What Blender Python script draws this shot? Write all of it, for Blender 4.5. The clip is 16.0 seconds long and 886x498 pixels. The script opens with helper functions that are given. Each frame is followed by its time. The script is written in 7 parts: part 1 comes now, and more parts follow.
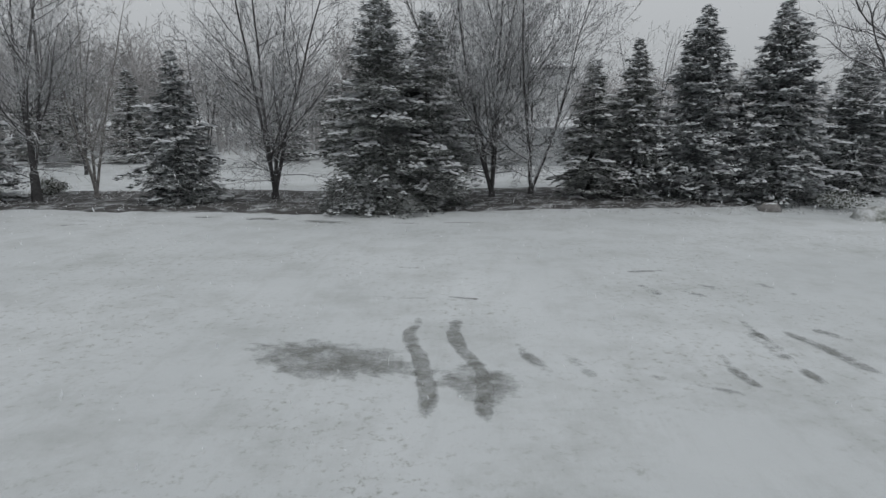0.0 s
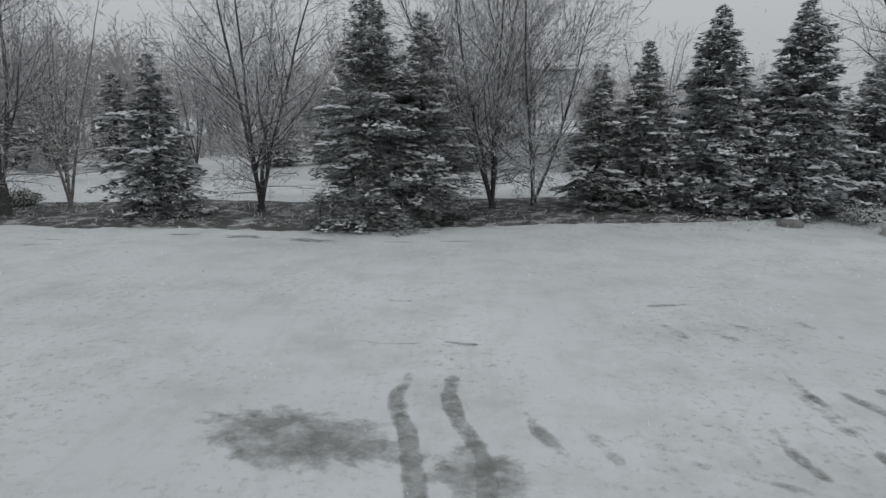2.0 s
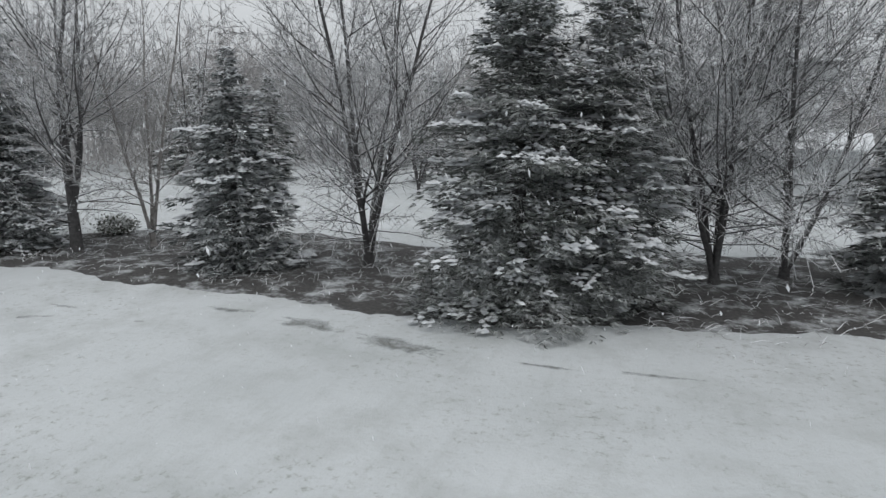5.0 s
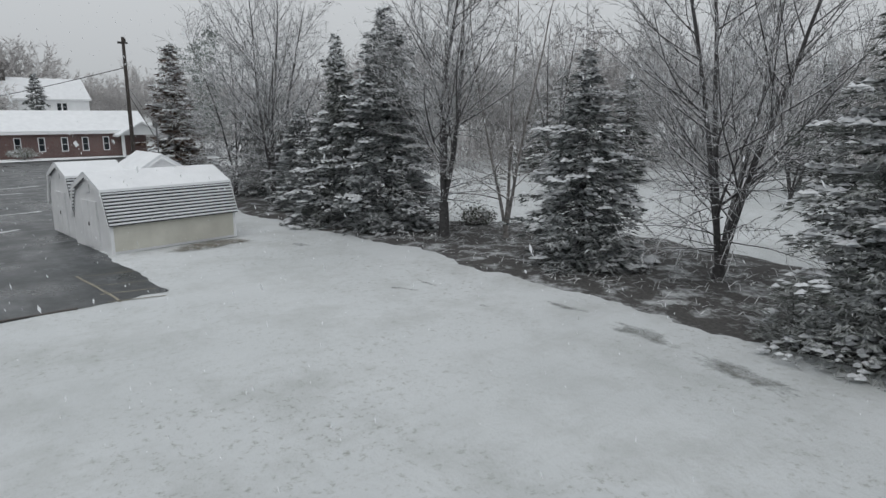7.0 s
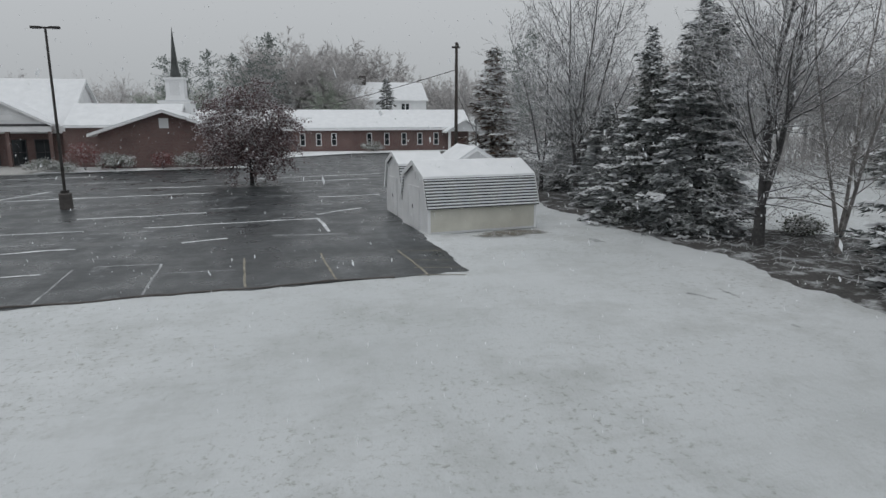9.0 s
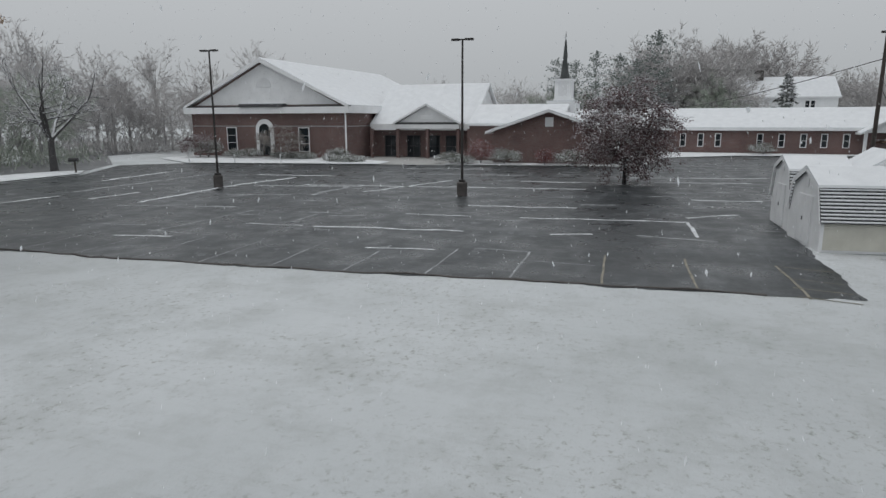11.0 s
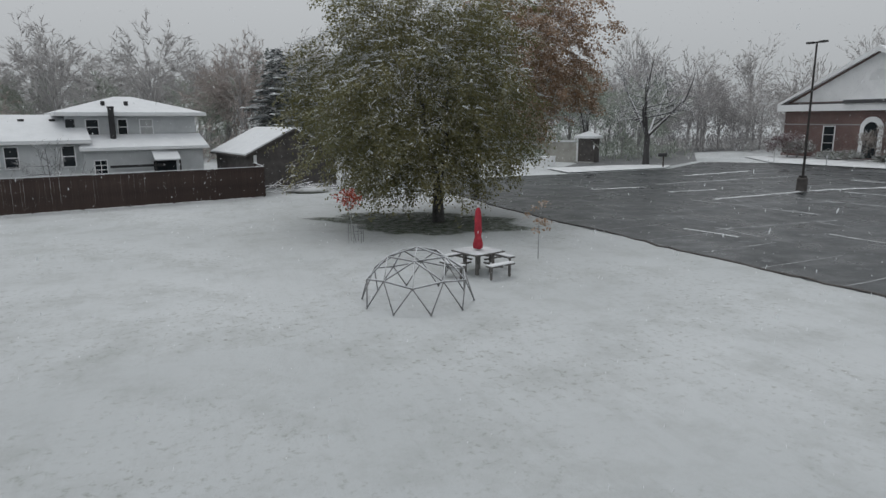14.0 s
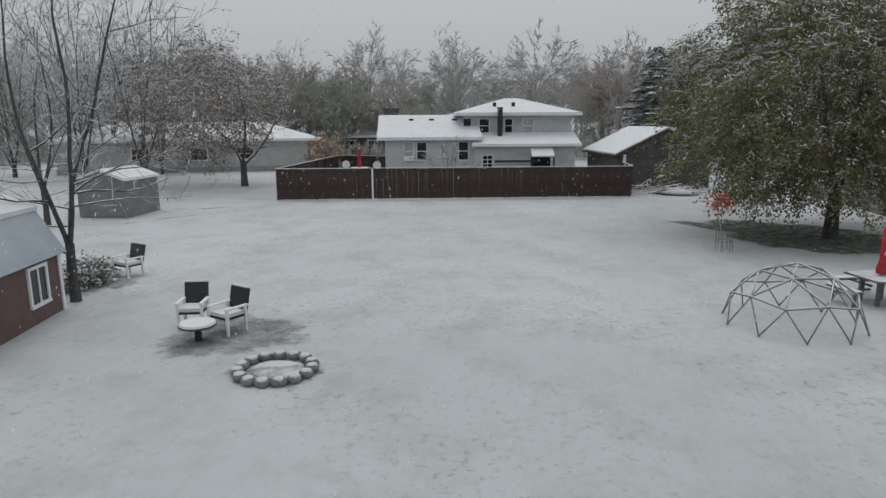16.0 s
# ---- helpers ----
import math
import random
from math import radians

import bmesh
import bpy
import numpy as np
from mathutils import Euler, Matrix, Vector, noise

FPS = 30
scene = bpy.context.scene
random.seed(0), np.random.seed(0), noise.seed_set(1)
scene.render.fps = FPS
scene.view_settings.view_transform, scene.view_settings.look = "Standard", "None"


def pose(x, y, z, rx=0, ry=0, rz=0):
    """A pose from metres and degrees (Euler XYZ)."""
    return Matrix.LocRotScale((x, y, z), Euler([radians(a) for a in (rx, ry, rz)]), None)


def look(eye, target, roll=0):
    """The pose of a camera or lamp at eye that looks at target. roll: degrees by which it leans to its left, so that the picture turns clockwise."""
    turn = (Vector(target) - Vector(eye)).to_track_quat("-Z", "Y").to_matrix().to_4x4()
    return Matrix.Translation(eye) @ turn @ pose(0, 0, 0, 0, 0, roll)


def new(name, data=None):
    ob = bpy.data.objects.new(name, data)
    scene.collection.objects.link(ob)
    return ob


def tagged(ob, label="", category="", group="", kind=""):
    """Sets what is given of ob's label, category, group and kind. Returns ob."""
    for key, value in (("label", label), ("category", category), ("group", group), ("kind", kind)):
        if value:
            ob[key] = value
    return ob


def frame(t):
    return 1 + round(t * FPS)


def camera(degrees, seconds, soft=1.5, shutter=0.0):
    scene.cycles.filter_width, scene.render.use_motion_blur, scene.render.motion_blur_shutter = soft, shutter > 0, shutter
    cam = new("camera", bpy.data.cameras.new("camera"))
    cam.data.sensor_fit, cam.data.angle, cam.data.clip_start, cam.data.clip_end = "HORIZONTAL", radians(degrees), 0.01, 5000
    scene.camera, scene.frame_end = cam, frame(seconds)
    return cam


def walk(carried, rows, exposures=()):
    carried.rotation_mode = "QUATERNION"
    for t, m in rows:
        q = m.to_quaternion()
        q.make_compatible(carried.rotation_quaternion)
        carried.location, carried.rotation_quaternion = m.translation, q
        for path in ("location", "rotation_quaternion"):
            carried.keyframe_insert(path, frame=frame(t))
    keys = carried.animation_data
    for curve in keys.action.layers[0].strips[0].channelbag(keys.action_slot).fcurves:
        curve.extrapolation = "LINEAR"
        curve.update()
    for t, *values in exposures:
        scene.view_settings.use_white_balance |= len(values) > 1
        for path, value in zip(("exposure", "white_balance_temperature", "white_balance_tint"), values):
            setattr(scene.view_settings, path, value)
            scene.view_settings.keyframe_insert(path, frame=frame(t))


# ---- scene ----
cam = camera(69.30, 16.0, soft=1.45)
# seconds, place, yaw, pitch, roll
PATH = [
    (0.0, 2.129, 0.404, 4.289, 3.55, -11.79, 0.04),
    (0.5, 2.114, 0.703, 4.343, 3.54, -11.79, 0.07),
    (1.0, 2.078, 0.749, 4.433, 3.48, -11.80, 0.07),
    (1.5, 2.079, 1.328, 4.545, 3.50, -11.80, 0.08),
    (2.0, 2.087, 2.585, 4.635, 3.46, -11.79, 0.03),
    (2.5, 2.054, 4.421, 4.700, 3.31, -11.76, 0.05),
    (3.0, 1.923, 6.860, 4.752, 2.81, -11.72, 0.06),
    (5.5, 1.373, 13.607, 5.157, 29.33, -11.61, 0.06),
    (6.0, 1.395, 13.589, 5.125, 39.00, -11.57, -0.05),
    (6.5, 1.351, 13.658, 5.112, 45.44, -11.52, -0.14),
    (7.0, 1.311, 13.703, 5.080, 51.12, -11.53, -0.26),
    (7.5, 1.343, 13.789, 5.050, 57.71, -11.52, -0.21),
    (8.0, 1.366, 13.847, 4.985, 64.02, -11.47, -0.21),
    (8.5, 1.377, 13.890, 4.944, 70.65, -11.49, -0.15),
    (9.0, 1.387, 13.917, 4.903, 78.02, -11.48, -0.16),
    (11.5, 1.291, 14.137, 4.889, 118.71, -11.50, -0.14),
    (12.0, 1.208, 14.184, 4.919, 126.69, -11.55, -0.14),
    (12.5, 1.152, 14.217, 4.924, 134.69, -11.57, -0.15),
    (13.0, 1.096, 14.194, 4.919, 142.70, -11.55, -0.23),
    (13.5, 1.062, 14.076, 4.907, 150.84, -11.51, -0.25),
    (14.0, 1.053, 13.994, 4.887, 159.25, -11.45, -0.27),
    (14.5, 1.030, 13.959, 4.886, 167.85, -11.42, -0.31),
    (15.0, 1.012, 13.929, 4.867, 176.60, -11.37, -0.27),
    (15.5, 1.024, 13.855, 4.841, 185.34, -11.35, -0.24),
    (16.0, 0.993, 13.841, 4.794, 191.21, -11.25, -0.27),
]
EXPOSURES = [(0.0, -0.02), (3.0, 0.02), (5.3, 0.38), (6.0, 0.34), (7.0, 0.2), (8.0, 0.08), (9.0, 0.0), (16.0, -0.03)]
walk(cam, [(t, pose(x, y, z, 90 + p, 0, yaw) @ pose(0, 0, 0, 0, 0, r)) for t, x, y, z, yaw, p, r in PATH], EXPOSURES)

# ---- light: an overcast, snowing sky ----
world = bpy.data.worlds.new("overcast")
scene.world = world
world.use_nodes = True
wn, wl = world.node_tree.nodes, world.node_tree.links
sky = wn.new("ShaderNodeTexSky")
sky.sky_type, sky.sun_disc = "NISHITA", False
sky.sun_elevation, sky.sun_rotation = radians(74), radians(145)
sky.air_density, sky.dust_density = 1.0, 6.0
hsv = wn.new("ShaderNodeHueSaturation")
hsv.inputs["Saturation"].default_value = 0.10
hsv.inputs["Value"].default_value = 0.10
cloud = wn.new("ShaderNodeMix")
cloud.data_type = "RGBA"
cloud.inputs[0].default_value = 0.88
up_way = wn.new("ShaderNodeTexCoord")
parts_xyz = wn.new("ShaderNodeSeparateXYZ")
veil = wn.new("ShaderNodeValToRGB")
for p in (0.2, 0.42):
    veil.color_ramp.elements.new(p)
for el, p, c in zip(veil.color_ramp.elements, (0.0, 0.2, 0.42, 1.0), ((0.44, 0.463, 0.482), (0.53, 0.555, 0.578), (0.72, 0.75, 0.779), (0.72, 0.75, 0.779))):
    el.position, el.color = p, (*c, 1)
wl.new(up_way.outputs["Generated"], parts_xyz.inputs[0])
wl.new(parts_xyz.outputs[2], veil.inputs[0])
wl.new(veil.outputs[0], cloud.inputs[7])
wl.new(sky.outputs[0], hsv.inputs["Color"])
wl.new(hsv.outputs[0], cloud.inputs[6])
wl.new(cloud.outputs[2], wn["Background"].inputs[0])
wn["Background"].inputs[1].default_value = 1.0
sun = new("sun", bpy.data.lights.new("sun", "SUN"))
sun.data.energy, sun.data.angle, sun.data.color = 0.5, radians(40), (1.0, 0.98, 0.96)
sun.matrix_world = look((0, 0, 60), (-10, 14, 0))


# ---- materials ----
def material(name):
    m = bpy.data.materials.new(name)
    m.use_nodes = True
    return m, m.node_tree.nodes, m.node_tree.links, m.node_tree.nodes["Principled BSDF"]


def noise_node(n, l, scale, detail=4.0, rough=0.55, coord="Object", stretch=None):
    tc = n.new("ShaderNodeTexCoord")
    nz = n.new("ShaderNodeTexNoise")
    nz.inputs["Scale"].default_value, nz.inputs["Detail"].default_value = scale, detail
    nz.inputs["Roughness"].default_value = rough
    if stretch:
        mp = n.new("ShaderNodeMapping")
        mp.inputs["Scale"].default_value = stretch
        l.new(tc.outputs[coord], mp.inputs[0])
        l.new(mp.outputs[0], nz.inputs["Vector"])
    else:
        l.new(tc.outputs[coord], nz.inputs["Vector"])
    return nz.outputs["Fac"]


def ramp(n, l, fac, stops):
    r = n.new("ShaderNodeValToRGB")
    e = r.color_ramp.elements
    while len(e) < len(stops):
        e.new(0.5)
    for el, (p, c) in zip(e, stops):
        el.position = p
        el.color = (*c, 1) if len(c) == 3 else c
    l.new(fac, r.inputs[0])
    return r.outputs[0]


def mixed(n, l, fac, a, b):
    m = n.new("ShaderNodeMix")
    m.data_type = "RGBA"
    for sock, v in ((m.inputs[0], fac), (m.inputs[6], a), (m.inputs[7], b)):
        if isinstance(v, (int, float)):
            sock.default_value = v
        elif isinstance(v, tuple):
            sock.default_value = (*v, 1)
        else:
            l.new(v, sock)
    return m.outputs[2]


def calc(n, l, op, a, b):
    m = n.new("ShaderNodeMath")
    m.operation = op
    m.use_clamp = True
    for sock, v in ((m.inputs[0], a), (m.inputs[1], b)):
        if isinstance(v, (int, float)):
            sock.default_value = v
        else:
            l.new(v, sock)
    return m.outputs[0]


def bump(n, l, bsdf, height, strength=0.3, dist=0.02):
    b = n.new("ShaderNodeBump")
    b.inputs["Strength"].default_value, b.inputs["Distance"].default_value = strength, dist
    l.new(height, b.inputs["Height"])
    l.new(b.outputs[0], bsdf.inputs["Normal"])


SNOW_C = (0.80, 0.82, 0.84)


def plain(name, dark, light, scale=6.0, rough=0.8, metal=0.0, bump_s=0.2, bump_d=0.01, coord="Object", stretch=None, vary=0.0):
    m, n, l, b = material(name)
    big = noise_node(n, l, scale, 5, 0.6, coord, stretch)
    c = ramp(n, l, big, [(0.3, dark), (0.7, light)])
    if vary:
        oi = n.new("ShaderNodeObjectInfo")
        c = mixed(n, l, calc(n, l, "MULTIPLY", oi.outputs["Random"], vary), c, tuple(v * 0.45 for v in dark))
    l.new(c, b.inputs["Base Color"])
    b.inputs["Roughness"].default_value, b.inputs["Metallic"].default_value = rough, metal
    fine = noise_node(n, l, scale * 6, 4, 0.6, coord, stretch)
    bump(n, l, b, fine, bump_s, bump_d)
    return m


def see_through(n, l, b, colour, share):
    """Lets part of the light pass through a thin leaf or flake."""
    tr = n.new("ShaderNodeBsdfTranslucent")
    if isinstance(colour, tuple):
        tr.inputs[0].default_value = (*colour, 1)
    else:
        l.new(colour, tr.inputs[0])
    mx = n.new("ShaderNodeMixShader")
    mx.inputs[0].default_value = share
    l.new(b.outputs[0], mx.inputs[1])
    l.new(tr.outputs[0], mx.inputs[2])
    l.new(mx.outputs[0], n["Material Output"].inputs["Surface"])


def snowflake_mat():
    m, n, l, b = material("snowflake")
    b.inputs["Base Color"].default_value, b.inputs["Roughness"].default_value = (0.86, 0.88, 0.9, 1), 0.9
    see_through(n, l, b, (0.86, 0.88, 0.9), 0.6)
    return m


def snowed(name, dark, light, scale=8.0, lo=0.15, hi=0.6, cover=1.0, rough=0.85, island=0.0, patch=1.2, thin=0.0):
    """A surface on whose upward faces snow lies, in patches."""
    m, n, l, b = material(name)
    c = ramp(n, l, noise_node(n, l, scale, 4), [(0.3, dark), (0.7, light)])
    g = n.new("ShaderNodeNewGeometry")
    if island:
        k = ramp(n, l, g.outputs["Random Per Island"], [(0.0, tuple(v * (1 - island) for v in light)), (1.0, tuple(min(1, v * (1 + island)) for v in light))])
        c = mixed(n, l, 0.6, c, k)
    sep = n.new("ShaderNodeSeparateXYZ")
    l.new(g.outputs["Normal"], sep.inputs[0])
    mr = n.new("ShaderNodeMapRange")
    mr.inputs[1].default_value, mr.inputs[2].default_value = lo, hi
    l.new(sep.outputs[2], mr.inputs[0])
    pt = ramp(n, l, noise_node(n, l, patch, 5, 0.7), [(0.34, (0, 0, 0)), (0.52, (1, 1, 1))])
    f = calc(n, l, "MULTIPLY", mr.outputs[0], pt)
    f = calc(n, l, "MULTIPLY", f, cover)
    c = mixed(n, l, f, c, SNOW_C)
    l.new(c, b.inputs["Base Color"])
    b.inputs["Roughness"].default_value = rough
    if thin:
        see_through(n, l, b, c, thin)
    return m


def ground_snow():
    """Thin wet snow through which the mown grass shows in streaks and specks."""
    m, n, l, b = material("lawn_snow")
    wide = noise_node(n, l, 0.09, 5, 0.6)
    c = ramp(n, l, wide, [(0.3, (0.44, 0.465, 0.475)), (0.7, (0.57, 0.595, 0.61))])
    thin = ramp(n, l, noise_node(n, l, 0.45, 7, 0.7), [(0.47, (0, 0, 0)), (0.72, (1, 1, 1))])
    c = mixed(n, l, calc(n, l, "MULTIPLY", thin, 0.55), c, (0.29, 0.305, 0.295))
    streak = ramp(n, l, noise_node(n, l, 1.1, 6, 0.7, stretch=(2.2, 0.35, 1)), [(0.52, (0, 0, 0)), (0.72, (1, 1, 1))])
    c = mixed(n, l, calc(n, l, "MULTIPLY", streak, 0.2), c, (0.27, 0.285, 0.27))
    speck = ramp(n, l, noise_node(n, l, 5.0, 9, 0.8), [(0.535, (0, 0, 0)), (0.63, (1, 1, 1))])
    area = ramp(n, l, noise_node(n, l, 0.2, 4, 0.6), [(0.38, (0, 0, 0)), (0.6, (1, 1, 1))])
    c = mixed(n, l, calc(n, l, "MULTIPLY", calc(n, l, "MULTIPLY", speck, area), 0.65), c, (0.15, 0.155, 0.125))
    l.new(c, b.inputs["Base Color"])
    b.inputs["Roughness"].default_value = 0.7
    bump(n, l, b, noise_node(n, l, 6, 7, 0.7), 0.7, 0.07)
    return m


def patchy(name, dark, light, scale, snow_lo, snow_hi, coarse, amount=1.0, rough=0.9, snow_c=(0.54, 0.565, 0.58), feather=False):
    """Earth, bark mulch or grass with thin snow lying in patches."""
    m, n, l, b = material(name)
    c = ramp(n, l, noise_node(n, l, scale, 6, 0.7), [(0.3, dark), (0.7, light)])
    f = ramp(n, l, noise_node(n, l, coarse, 8, 0.72), [(snow_lo, (0, 0, 0)), (snow_hi, (1, 1, 1))])
    l.new(mixed(n, l, calc(n, l, "MULTIPLY", f, amount), c, snow_c), b.inputs["Base Color"])
    b.inputs["Roughness"].default_value = rough
    bump(n, l, b, noise_node(n, l, scale * 2, 6, 0.7), 0.8, 0.05)
    if feather:
        at = n.new("ShaderNodeAttribute")
        at.attribute_name = "edge"
        worn = ramp(n, l, noise_node(n, l, 2.6, 7, 0.75), [(0.30, (0, 0, 0)), (0.70, (1, 1, 1))])
        k = n.new("ShaderNodeMath")
        k.operation, k.use_clamp = "MULTIPLY_ADD", True
        k.inputs[1].default_value, k.inputs[2].default_value = 1.0, -0.9
        s = n.new("ShaderNodeMath")
        s.operation = "ADD"
        l.new(calc(n, l, "MULTIPLY", at.outputs["Fac"], 1.7), s.inputs[0])
        l.new(calc(n, l, "MULTIPLY", worn, 0.9), s.inputs[1])
        l.new(s.outputs[0], k.inputs[0])
        l.new(k.outputs[0], b.inputs["Alpha"])
    return m


def asphalt_mat():
    m, n, l, b = material("wet_asphalt")
    c = ramp(n, l, noise_node(n, l, 0.35, 6, 0.65), [(0.3, (0.022, 0.026, 0.028)), (0.7, (0.046, 0.052, 0.056))])
    f = ramp(n, l, noise_node(n, l, 0.16, 7, 0.7, stretch=(1, 3.0, 1)), [(0.52, (0, 0, 0)), (0.74, (1, 1, 1))])
    c = mixed(n, l, calc(n, l, "MULTIPLY", f, 0.3), c, (0.3, 0.315, 0.33))
    f = ramp(n, l, noise_node(n, l, 0.5, 8, 0.78), [(0.58, (0, 0, 0)), (0.68, (1, 1, 1))])
    c = mixed(n, l, calc(n, l, "MULTIPLY", f, 0.4), c, (0.42, 0.435, 0.45))
    l.new(c, b.inputs["Base Color"])
    r = ramp(n, l, noise_node(n, l, 0.5, 5, 0.6), [(0.35, (0.22, 0.22, 0.22)), (0.65, (0.5, 0.5, 0.5))])
    l.new(r, b.inputs["Roughness"])
    b.inputs["Specular IOR Level"].default_value = 0.3
    bump(n, l, b, noise_node(n, l, 60, 3), 0.35, 0.006)
    return m


def brick_mat(name, c1, c2, mortar):
    m, n, l, b = material(name)
    tc = n.new("ShaderNodeTexCoord")
    sep = n.new("ShaderNodeSeparateXYZ")
    l.new(tc.outputs["Object"], sep.inputs[0])
    cmb = n.new("ShaderNodeCombineXYZ")
    s = n.new("ShaderNodeMath")
    s.operation = "ADD"
    l.new(sep.outputs[0], s.inputs[0])
    l.new(sep.outputs[1], s.inputs[1])
    l.new(s.outputs[0], cmb.inputs[0])
    l.new(sep.outputs[2], cmb.inputs[1])
    t = n.new("ShaderNodeTexBrick")
    t.inputs["Scale"].default_value = 1.0
    t.inputs["Brick Width"].default_value, t.inputs["Row Height"].default_value = 0.215, 0.075
    t.inputs["Mortar Size"].default_value = 0.008
    t.inputs["Color1"].default_value, t.inputs["Color2"].default_value = (*c1, 1), (*c2, 1)
    t.inputs["Mortar"].default_value = (*mortar, 1)
    l.new(cmb.outputs[0], t.inputs["Vector"])
    stain = ramp(n, l, noise_node(n, l, 0.4, 5), [(0.3, (0.72, 0.72, 0.72)), (0.7, (1.1, 1.1, 1.1))])
    mm = n.new("ShaderNodeMix")
    mm.data_type, mm.blend_type = "RGBA", "MULTIPLY"
    mm.inputs[0].default_value = 1.0
    l.new(t.outputs[0], mm.inputs[6])
    l.new(stain, mm.inputs[7])
    l.new(mm.outputs[2], b.inputs["Base Color"])
    b.inputs["Roughness"].default_value = 0.85
    return m


def glass_mat():
    m, n, l, b = material("window_glass")
    b.inputs["Base Color"].default_value = (0.02, 0.024, 0.028, 1)
    b.inputs["Roughness"].default_value = 0.06
    bump(n, l, b, noise_node(n, l, 2.0, 2), 0.05, 0.01)
    return m


